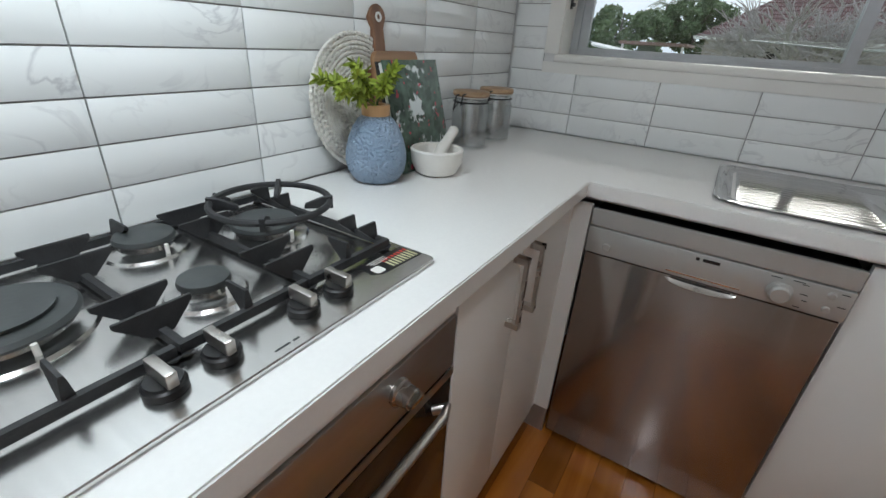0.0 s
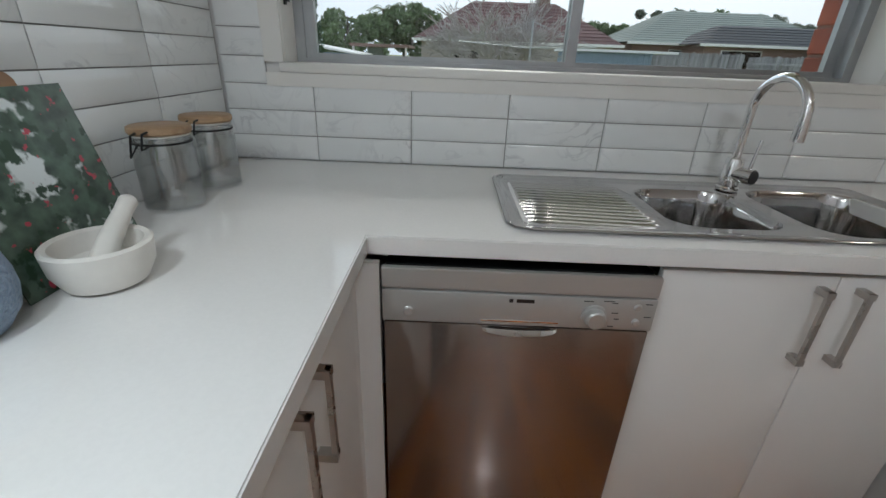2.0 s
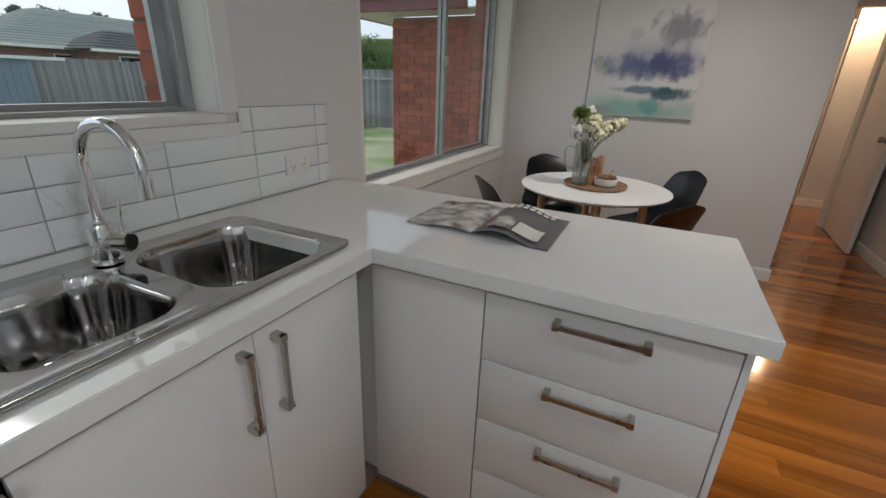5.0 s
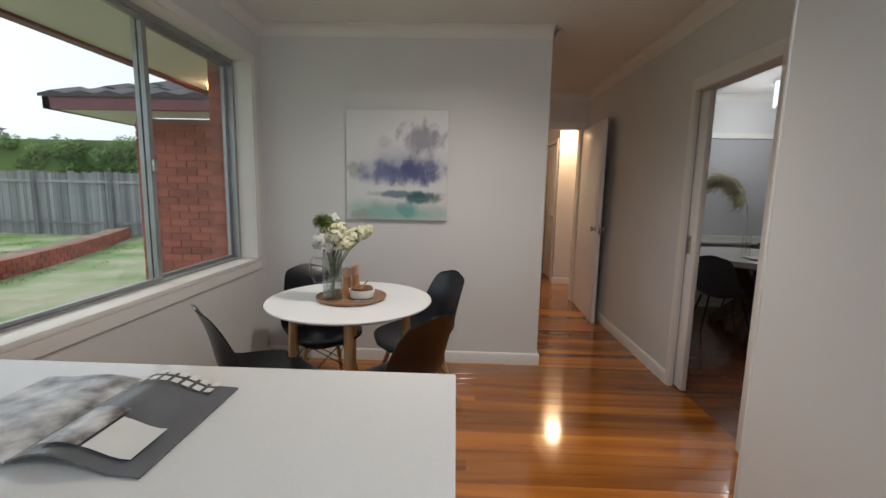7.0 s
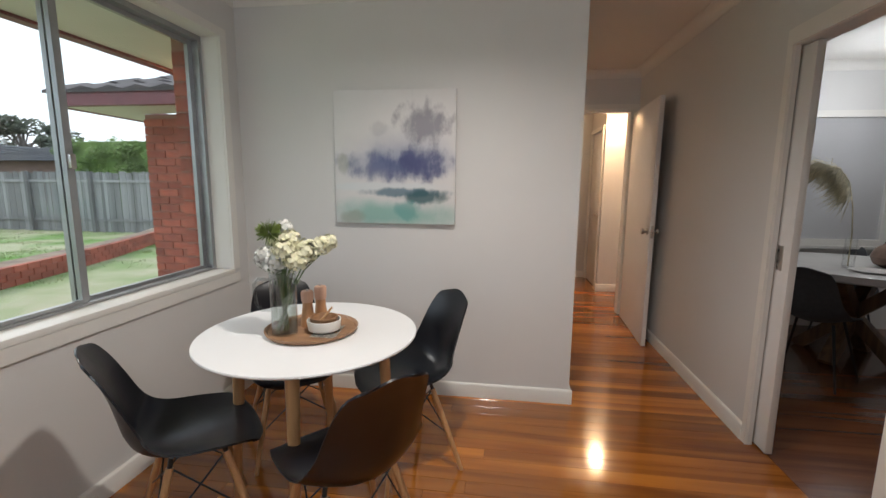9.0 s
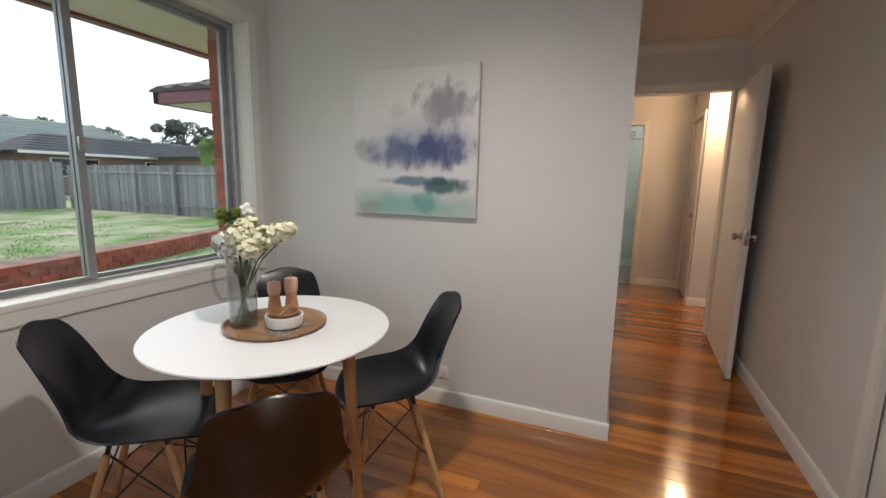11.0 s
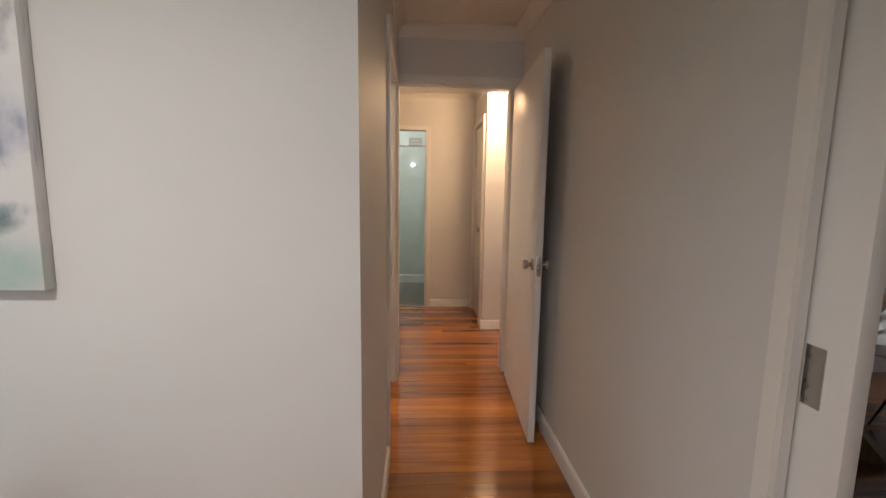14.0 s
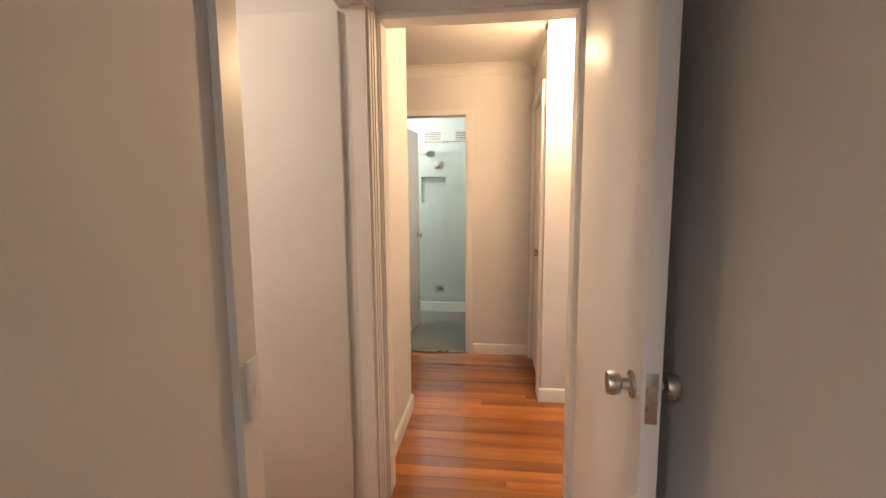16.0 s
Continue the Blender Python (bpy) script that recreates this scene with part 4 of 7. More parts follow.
YELLOW = material("sticker_yellow", (0.62, 0.60, 0.36), 0.5)
ORANGE = material("sticker_orange", (0.70, 0.06, 0.04), 0.5)
for k in range(8):
    y = -1.228 - 0.0072 * k
    part("bar", boxes((0.484, y - 0.0034, 0.0077, 0.506 - 0.0006 * k, y, 0.0079)), YELLOW, sticker)
    part("marker", boxes((0.476, y - 0.0034, 0.0077, 0.4825, y, 0.0079)), ORANGE, sticker)
part("white_patch", outline(rounded(0.482, -1.314, 0.500, -1.296, 0.004, 3), 0.0077, 0.0079, 0.0, 1), CERAMIC, sticker)
for k in range(3):
    part("text_line", boxes((0.469 + 0.004 * k, -1.306 + 0.003 * k, 0.0077, 0.4705 + 0.004 * k, -1.268, 0.0079)), CERAMIC, sticker)
part("maker_mark", boxes((0.521, -1.505, 0.0071, 0.5235, -1.486, 0.0074), (0.521, -1.482, 0.0071, 0.5235, -1.474, 0.0074)), BURNER, hob)


# ---- dining table and chairs ----
TX, TY = 3.755, -0.892
table = thing("dining_table", "round white table on four pale timber legs", "table", TX, TY, 0)
part("tabletop", spun([(0, 0.722), (0.398, 0.722), (0.425, 0.734), (0.429, 0.740), (0.427, 0.745), (0, 0.745)], 72), TABLEWHITE, table, "white round top with a bevelled edge")
part("apron", spun([(0.26, 0.690), (0.28, 0.690), (0.28, 0.7218), (0.26, 0.7218)], 48), TABLEWHITE, table)
for k in range(4):
    a = radians(192 + 90 * k)
    c, s = math.cos(a), math.sin(a)
    part("leg", tube([(0.335 * c, 0.335 * s, 0.0), (0.305 * c, 0.305 * s, 0.40), (0.290 * c, 0.290 * s, 0.7215)], [0.014, 0.021, 0.025], 14), OAK, table, "round tapered timber leg")


def shell(bm, nu=18, nv=34):
    """Moulded bucket seat: one curved sheet from the front lip up to the rounded top of the back."""
    prof = [(0.235, 0.405), (0.222, 0.428), (0.16, 0.438), (0.06, 0.432), (-0.04, 0.425), (-0.11, 0.430), (-0.160, 0.455), (-0.188, 0.505), (-0.203, 0.570), (-0.219, 0.650), (-0.243, 0.730), (-0.270, 0.790), (-0.286, 0.820)]
    half = [0.140, 0.178, 0.206, 0.218, 0.218, 0.212, 0.203, 0.190, 0.178, 0.167, 0.153, 0.128, 0.070]
    rise = [0.000, 0.004, 0.020, 0.040, 0.058, 0.075, 0.080, 0.050, 0.020, 0.006, 0.0, 0.0, 0.0]
    fwd = [0.0, 0.0, 0.0, 0.0, 0.0, 0.012, 0.032, 0.050, 0.048, 0.036, 0.024, 0.014, 0.006]

    def at(row, t):
        k = min(int(t), len(row) - 2)
        f = t - k
        p0, p1, p2, p3 = row[max(k - 1, 0)], row[k], row[k + 1], row[min(k + 2, len(row) - 1)]
        return 0.5 * (2 * p1 + (p2 - p0) * f + (2 * p0 - 5 * p1 + 4 * p2 - p3) * f * f + (3 * p1 - p0 - 3 * p2 + p3) * f ** 3)

    ys, zs = [p[0] for p in prof], [p[1] for p in prof]
    rows = []
    for v in range(nv + 1):
        t = (len(prof) - 1) * v / nv
        row = []
        for u in range(nu + 1):
            w = 2 * u / nu - 1
            e = w * w
            top = max(0.0, t - (len(prof) - 2.2))
            front = max(0.0, 2.2 - t)
            row.append(bm.verts.new((at(half, t) * w, at(ys, t) + at(fwd, t) * e - 0.016 * front ** 1.5 * e * e, at(zs, t) + at(rise, t) * e - 0.012 * top * e)))
        rows.append(row)
    for a, b in zip(rows, rows[1:]):
        for k in range(nu):
            bm.faces.new((a[k], a[k + 1], b[k + 1], b[k]))
    bmesh.ops.recalc_face_normals(bm, faces=bm.faces[:])
    bmesh.ops.solidify(bm, geom=bm.faces[:], thickness=0.007)
    return bm


chair = thing("dining_chair", "black moulded bucket chair on splayed timber dowel legs", "chair", group="chairs round the white table")
seat = part("seat_shell", shell(bmesh.new()), SEATBLACK, chair, "black moulded plastic shell")
feet, heads = [], []
for sx in (-1, 1):
    for sy in (-1, 1):
        foot, head = (0.215 * sx, 0.19 * sy + 0.005, 0.0), (0.125 * sx, 0.085 * sy + 0.01, 0.395)
        leg = part("leg", tube([foot, (0.17 * sx, 0.1375 * sy + 0.008, 0.2), head], [0.0095, 0.0135, 0.0125], 12), OAK, chair, "tapered beech leg")
        part("mount", tube([head, (0.118 * sx, 0.078 * sy + 0.01, 0.424)], 0.008, 8), BLACK, leg)
        feet.append(Vector(foot))
        heads.append(Vector(head))
for i, j in ((0, 1), (2, 3), (0, 2), (1, 3)):
    for p, q in ((i, j), (j, i)):
        a, b = heads[p], heads[q] * 0.45 + feet[q] * 0.55
        part("brace", tube([a, b], 0.0032, 6), BLACK, chair, "thin black steel brace")


def facing(x, y, tx=TX, ty=TY):
    return math.degrees(math.atan2(ty - y, tx - x)) - 90


spots = [(3.480, -0.545, 4), (4.080, -1.215, -8), (3.430, -1.165, 8), (4.125, -0.610, 0)]
chair.matrix_world = pose(spots[0][0], spots[0][1], 0, 0, 0, facing(*spots[0][:2]) + spots[0][2])
for x, y, extra in spots[1:]:
    copy_thing(chair, pose(x, y, 0, 0, 0, facing(x, y) + extra))

# ---- painting ----
def painting_material():
    """Watercolour sky and sea: soft bands of wash bled by noise."""
    m = bpy.data.materials.new("watercolour")
    m.use_nodes = True
    n, l = m.node_tree.nodes, m.node_tree.links
    b = n["Principled BSDF"]
    b.inputs["Roughness"].default_value = 0.65
    co = n.new("ShaderNodeTexCoord")
    sep = n.new("ShaderNodeSeparateXYZ")
    l.new(co.outputs["Generated"], sep.inputs[0])

    def noise_of(scale, stretch, shift):
        mp = n.new("ShaderNodeMapping")
        mp.inputs["Scale"].default_value, mp.inputs["Location"].default_value = stretch, shift
        ns = n.new("ShaderNodeTexNoise")
        ns.inputs["Scale"].default_value, ns.inputs["Detail"].default_value, ns.inputs["Roughness"].default_value = scale, 6.0, 0.55
        l.new(co.outputs["Generated"], mp.inputs[0])
        l.new(mp.outputs[0], ns.inputs["Vector"])
        return ns.outputs["Fac"]

    def maths(op, a, c):
        k = n.new("ShaderNodeMath")
        k.operation = op
        for s, v in zip(k.inputs, (a, c)):
            if isinstance(v, (int, float)):
                s.default_value = v
            else:
                l.new(v, s)
        return k.outputs[0]

    def blob(cy, cz, ry, rz, warp, power, edge=0.55):
        """1 inside a soft oval about (cy, cz) whose rim is bled by warp."""
        dy = maths("DIVIDE", maths("SUBTRACT", sep.outputs["Y"], cy), ry)
        dz = maths("DIVIDE", maths("SUBTRACT", sep.outputs["Z"], cz), rz)
        d = maths("SQRT", maths("ADD", maths("MULTIPLY", dy, dy), maths("MULTIPLY", dz, dz)), 0)
        d = maths("ADD", d, maths("MULTIPLY", maths("SUBTRACT", warp, 0.5), power))
        r = n.new("ShaderNodeMapRange")
        r.interpolation_type = "SMOOTHSTEP"
        r.inputs["From Min"].default_value, r.inputs["From Max"].default_value = 1.0, 1.0 - edge
        l.new(d, r.inputs["Value"])
        return r.outputs[0]

    soft, fine = noise_of(3.0, (1, 1, 1), (0, 0, 0)), noise_of(7.0, (1, 1.4, 1), (3, 1, 2))
    colour = None
    base = n.new("ShaderNodeMix")
    base.data_type = "RGBA"
    base.inputs["A"].default_value, base.inputs["B"].default_value = (0.76, 0.75, 0.74, 1), (0.68, 0.67, 0.67, 1)
    l.new(soft, base.inputs["Factor"])
    colour = base.outputs["Result"]
    # y runs from the right edge (0) to the left edge (1) of the picture
    for mask, tint, amount in (
            (blob(0.62, 0.72, 0.10, 0.07, fine, 1.6), (0.42, 0.42, 0.45), 0.35),
            (blob(0.45, 0.56, 0.60, 0.20, soft, 1.0, 0.95), (0.36, 0.38, 0.46), 0.55),
            (blob(0.25, 0.74, 0.28, 0.19, fine, 2.2, 0.75), (0.22, 0.21, 0.26), 0.80),
            (blob(0.50, 0.46, 0.66, 0.17, soft, 1.0, 0.9), (0.25, 0.28, 0.42), 0.75),
            (blob(0.48, 0.43, 0.58, 0.15, fine, 1.8, 0.8), (0.075, 0.105, 0.25), 0.75),
            (blob(0.30, 0.46, 0.30, 0.17, fine, 2.0, 0.8), (0.05, 0.06, 0.18), 0.7),
            (blob(0.93, 0.45, 0.06, 0.10, fine, 1.0), (0.42, 0.44, 0.38), 0.6),
            (blob(0.55, 0.285, 0.60, 0.045, soft, 1.2), (0.70, 0.73, 0.74), 0.85),
            (blob(0.40, 0.24, 0.42, 0.045, fine, 1.2), (0.10, 0.19, 0.26), 0.85),
            (blob(0.26, 0.21, 0.24, 0.07, fine, 1.1), (0.035, 0.11, 0.13), 0.9),
            (blob(0.50, 0.07, 0.75, 0.15, soft, 1.2, 0.8), (0.22, 0.48, 0.42), 0.8),
            (blob(0.40, 0.10, 0.14, 0.10, fine, 1.4), (0.10, 0.34, 0.33), 0.6),
            (blob(0.86, 0.05, 0.12, 0.07, fine, 1.3), (0.33, 0.36, 0.30), 0.6)):
        mx = n.new("ShaderNodeMix")
        mx.data_type = "RGBA"
        mx.inputs["B"].default_value = (*tint, 1)
        l.new(maths("MULTIPLY", mask, amount), mx.inputs["Factor"])
        l.new(colour, mx.inputs["A"])
        colour = mx.outputs["Result"]
    l.new(colour, b.inputs["Base Color"])
    return m


art = thing("painting", "unframed abstract canvas of grey cloud and teal sea on the wall", "painting", PIC, -1.0, 1.10)
part("canvas", rbox(-0.034, -0.370, 0.0, -0.001, 0.370, 0.787, 0.003), painting_material(), art)
part("stretcher", boxes((-0.010, -0.360, 0.010, -0.0006, 0.360, 0.777)), OAK, art)

# ---- on the table ----
TZ = 0.745
tray = thing("serving_tray", "round brown timber tray on the white table", "tray", 3.762, -0.895, TZ)
part("tray_base", spun([(0, 0.0), (0.165, 0.0), (0.178, 0.006), (0.184, 0.018), (0.178, 0.019), (0.170, 0.010), (0, 0.009)], 56), WOODTRAY, tray)
TZ2 = TZ + 0.0095
VX, VY = 3.690, -0.815
jug = thing("glass_jug", "tall clear glass jug with a handle, half full of water", "jug", VX, VY, TZ2)
part("jug_wall", spun([(0, 0.0), (0.047, 0.0), (0.049, 0.004), (0.050, 0.245), (0.048, 0.245), (0.0465, 0.008), (0, 0.008)], 36), WATER, jug)
part("water", spun([(0, 0.0085), (0.046, 0.0085), (0.046, 0.10), (0, 0.10)], 28), glass("vase_water", (0.90, 0.93, 0.90)), jug)
part("jug_handle", tube([(-0.015, 0.046, 0.215), (-0.03, 0.085, 0.222), (-0.036, 0.100, 0.20), (-0.034, 0.096, 0.13), (-0.028, 0.078, 0.098), (-0.015, 0.047, 0.095)], 0.0065, 10), glass("handle_glass", (0.86, 0.88, 0.88)), jug)

STEMS = material("flower_stem", (0.10, 0.17, 0.05), 0.6, scale=30, vary=0.25)
PETAL = material("cream_petal", (0.80, 0.78, 0.60), 0.7, colour2=(0.74, 0.72, 0.48), scale=40, island=0.12, random_by="island")
PETALWHITE = material("white_petal", (0.80, 0.80, 0.76), 0.7, scale=40, vary=0.05, island=0.10, random_by="island")
GREENHEAD = material("green_spike", (0.20, 0.27, 0.06), 0.65, scale=40, vary=0.2, island=0.25, random_by="island")
flowers = thing("flower_bunch", "bunch of cream hydrangeas and a green spiky bloom", "flowers", VX, VY, TZ2 + 0.012)
rng = random.Random(4)


def floret(bm, c, out, size):
    """Four small rounded petals facing out."""
    out = out.normalized()
    a = out.orthogonal().normalized()
    b = out.cross(a)
    turn = rng.uniform(0, math.pi)
    for k in range(4):
        t = turn + k * math.pi / 2
        d, e = a * math.cos(t) + b * math.sin(t), b * math.cos(t) - a * math.sin(t)
        pts = [c, c + d * size * 0.55 + e * size * 0.5 + out * size * 0.22, c + d * size * 1.1 + out * size * 0.1, c + d * size * 0.55 - e * size * 0.5 + out * size * 0.22]
        bm.faces.new([bm.verts.new(p) for p in pts])


heads = []
HEADS = ((0.0, 0.0, 0.300, 0.048, 0), (0.02, -0.055, 0.305, 0.050, 0), (-0.02, 0.050, 0.290, 0.042, 1), (0.0, -0.105, 0.318, 0.044, 0), (0.03, 0.030, 0.335, 0.042, 0), (0.01, -0.030, 0.350, 0.044, 0),
         (-0.035, -0.075, 0.285, 0.040, 0), (0.03, -0.150, 0.335, 0.036, 0), (0.05, -0.175, 0.350, 0.026, 0), (0.04, 0.000, 0.405, 0.026, 1), (-0.03, 0.015, 0.275, 0.040, 1), (-0.04, -0.030, 0.325, 0.038, 0))
for x, y, z, r, white in HEADS:
    mat, label = (PETALWHITE, "white flower head") if white else (PETAL, "cream flower head")
    bm = bmesh.new()
    for q in range(int(190 * r / 0.045)):
        d = Vector((rng.gauss(0, 1), rng.gauss(0, 1), rng.gauss(0.25, 1))).normalized()
        floret(bm, Vector((x, y, z)) + d * r * rng.uniform(0.55, 1.08), d + Vector((rng.uniform(-0.3, 0.3), rng.uniform(-0.3, 0.3), rng.uniform(-0.3, 0.3))), rng.uniform(0.008, 0.012))
    part("flower_head", bm, mat, flowers, label)
    heads.append((x, y, z - r * 0.5))
bm = bmesh.new()
gx, gy, gz = 0.0, 0.045, 0.385
for q in range(260):
    d = Vector((rng.gauss(0, 1), rng.gauss(0, 1), rng.gauss(0.35, 0.8))).normalized()
    c = Vector((gx, gy, gz))
    s = d.orthogonal().normalized() * 0.0028
    tip = c + d * rng.uniform(0.040, 0.056)
    vs = [bm.verts.new(p) for p in (c + d * 0.012 - s, c + d * 0.012 + s, tip + s * 0.7, tip - s * 0.7)]
    bm.faces.new(vs)
part("green_bloom", bm, GREENHEAD, flowers, "green spiky bloom")
heads.append((gx, gy, gz))
for x, y, z in heads:
    part("stem", tube([(-x * 0.5 + rng.uniform(-0.012, 0.012), -y * 0.15 + rng.uniform(-0.012, 0.012), 0.0), (x * 0.2, y * 0.2, 0.16), (x * 0.45, y * 0.45, 0.24), (x, y, z)], 0.0028, 6), STEMS, flowers)
for k in range(16):
    a, z = rng.uniform(0, 2 * math.pi), rng.uniform(0.06, 0.27)
    r = rng.uniform(0.004, 0.03) if z < 0.23 else 0.05
    c = Vector((r * math.cos(a), r * math.sin(a), z))
    d = Vector((math.cos(a) * 0.3, math.sin(a) * 0.3, 1)).normalized() * rng.uniform(0.03, 0.05)
    s = Vector((-math.sin(a), math.cos(a), 0)) * rng.uniform(0.006, 0.011)
    bm = bmesh.new()
    bm.faces.new([bm.verts.new(p) for p in (c, c + d * 0.4 + s, c + d, c + d * 0.4 - s)])
    part("leaf", bm, STEMS, flowers)

PINKWOOD = timber("pink_beech", (0.66, 0.41, 0.30), (0.55, 0.31, 0.21), 0.5, "Z", 0.05, 0.1, 40.0)
AMBER = timber("amber_beech", (0.54, 0.29, 0.14), (0.42, 0.20, 0.09), 0.45, "Z", 0.05, 0.2, 40.0)
for x, y, z, top in ((3.795, -0.862, 0.150, PINKWOOD), (3.850, -0.895, 0.158, PINKWOOD)):
    g = thing("pepper_grinder", "turned pale timber salt and pepper grinder on the tray", "grinder", x, y, TZ2, group="grinders on the tray")
    part("grinder_body", spun([(0, 0), (0.030, 0), (0.030, 0.008), (0.026, 0.04), (0.0205, 0.085), (0.0205, 0.100), (0, 0.100)], 28), AMBER, g)
    part("grinder_head", spun([(0, 0.1005), (0.021, 0.1005), (0.0245, 0.110), (0.0255, z - 0.010), (0.022, z - 0.003), (0, z - 0.002)], 28), top, g, "pinkish timber head")
    part("grinder_nut", spun([(0, z - 0.0018), (0.005, z - 0.0018), (0.005, z + 0.004), (0, z + 0.005)], 12), NICKEL, g)
bowl = thing("bowl", "small white ceramic bowl on the tray", "bowl", 3.742, -0.955, TZ2 + 0.004)
part("bowl_wall", spun([(0, 0.0), (0.052, 0.0), (0.062, 0.006), (0.067, 0.040), (0.0665, 0.045), (0.062, 0.045), (0.058, 0.012), (0, 0.010)], 40), CERAMIC, bowl)
inner = thing("bowl", "small timber bowl nested in the white one", "bowl", 3.742, -0.955, TZ2 + 0.0145)
part("bowl_wall", spun([(0, 0.0), (0.035, 0.0), (0.052, 0.022), (0.055, 0.045), (0.050, 0.046), (0.046, 0.024), (0.03, 0.008), (0, 0.007)], 36), WOODTRAY, inner)
spoon = solid("spoon", tube([(3.735, -0.935, TZ2 + 0.030), (3.742, -0.950, TZ2 + 0.050), (3.755, -0.985, TZ2 + 0.095)], [0.009, 0.005, 0.004], 10), OAK, "small timber spoon standing in the bowl", "spoon")
bm = bmesh.new()
NAP = [[bm.verts.new((3.66 + 0.16 * i / 10, -1.03 + 0.10 * j / 6 + 0.05 * i / 10 * 0.3, TZ2 + 0.0012 + 0.0018 * math.sin(i * 1.1) * math.sin(j * 1.3 + 0.5) ** 2)) for i in range(11)] for j in range(7)]
for a, b in zip(NAP, NAP[1:]):
    for k in range(10):
        bm.faces.new((a[k], a[k + 1], b[k + 1], b[k]))
bmesh.ops.solidify(bm, geom=bm.faces[:], thickness=0.0015)
solid("napkin", bm, material("speckled_linen", (0.62, 0.60, 0.55), 0.9, colour2=(0.22, 0.22, 0.20), scale=90, bump=0.3, bump_scale=400), "grey speckled linen napkin under the bowl", "napkin")


# ---- power points and switches ----
def power_point(name, x, y, z, turn, w=0.115, h=0.072, label="white double power point on the wall"):
    p = thing(name, label, "power point", x, y, z, turn)
    part("plate", rbox(-w / 2, -0.008, -h / 2, w / 2, 0.0, h / 2, 0.003), TRIM, p)
    for s in (-1, 1):
        part("rocker", rbox(s * w * 0.32 - 0.006, -0.011, -0.010 + h * 0.2, s * w * 0.32 + 0.006, -0.0075, 0.010 + h * 0.2, 0.001), TRIM, p)
        part("socket", boxes((s * w * 0.22 - 0.008, -0.0085, -0.012, s * w * 0.22 - 0.006, -0.0078, -0.003), (s * w * 0.22 + 0.006, -0.0085, -0.012, s * w * 0.22 + 0.008, -0.0078, -0.003), (s * w * 0.22 - 0.001, -0.0085, -0.024, s * w * 0.22 + 0.001, -0.0078, -0.015)), BLACK, p)
    return p


power_point("power_point", PIC, -1.178, 0.197, -90)
power_point("power_point", 2.268, -0.0095, 0.998, 0)
sw = thing("light_switch", "white light switch beside the bedroom door frame", "switch", LD[0] - 0.10, PIC_END, 1.02, 180)
sw.matrix_world = pose(LD[0] - 0.034, PIC_END - 0.0165, 1.0, 0, 0, 0)
part("plate", rbox(-0.018, -0.009, -0.058, 0.018, 0.0, 0.058, 0.003), TRIM, sw)
part("rocker", rbox(-0.006, -0.012, -0.012, 0.006, -0.0085, 0.012, 0.001), TRIM, sw)


# ---- things on the bench ----
CZ = 0.900
RIBBED = material("blue_ceramic", (0.36, 0.47, 0.62), 0.42, colour2=(0.31, 0.42, 0.57), scale=20, bump=1.0, bump_scale=150, relief=0.022)
STRAW = material("white_seagrass", (0.70, 0.67, 0.62), 0.9, colour2=(0.56, 0.53, 0.48), scale=50, bump=0.6, bump_scale=250)
PLANT = material("olive_leaf", (0.36, 0.42, 0.055), 0.5, colour2=(0.20, 0.28, 0.03), scale=25, island=0.30, random_by="island")

vase = thing("vase", "rounded blue textured vase with a timber neck", "vase", 0.188, -0.958, CZ)
body = [(0, 0), (0.040, 0), (0.052, 0.005), (0.066, 0.026), (0.0705, 0.050), (0.0695, 0.070), (0.063, 0.098), (0.052, 0.124), (0.040, 0.142), (0.029, 0.149), (0, 0.149)]
part("vase_body", spun(body, 48), RIBBED, vase, "matt blue pitted ceramic body")
part("vase_neck", spun([(0.0, 0.1495), (0.031, 0.1495), (0.0325, 0.171), (0.031, 0.173), (0.022, 0.173), (0.020, 0.160), (0, 0.160)], 32), OAK, vase, "pale timber neck band")
sprig = thing("leaf_sprig", "sprig of yellow-green artificial leaves in the blue vase", "foliage", 0.188, -0.958, CZ + 0.161)
rng = random.Random(9)
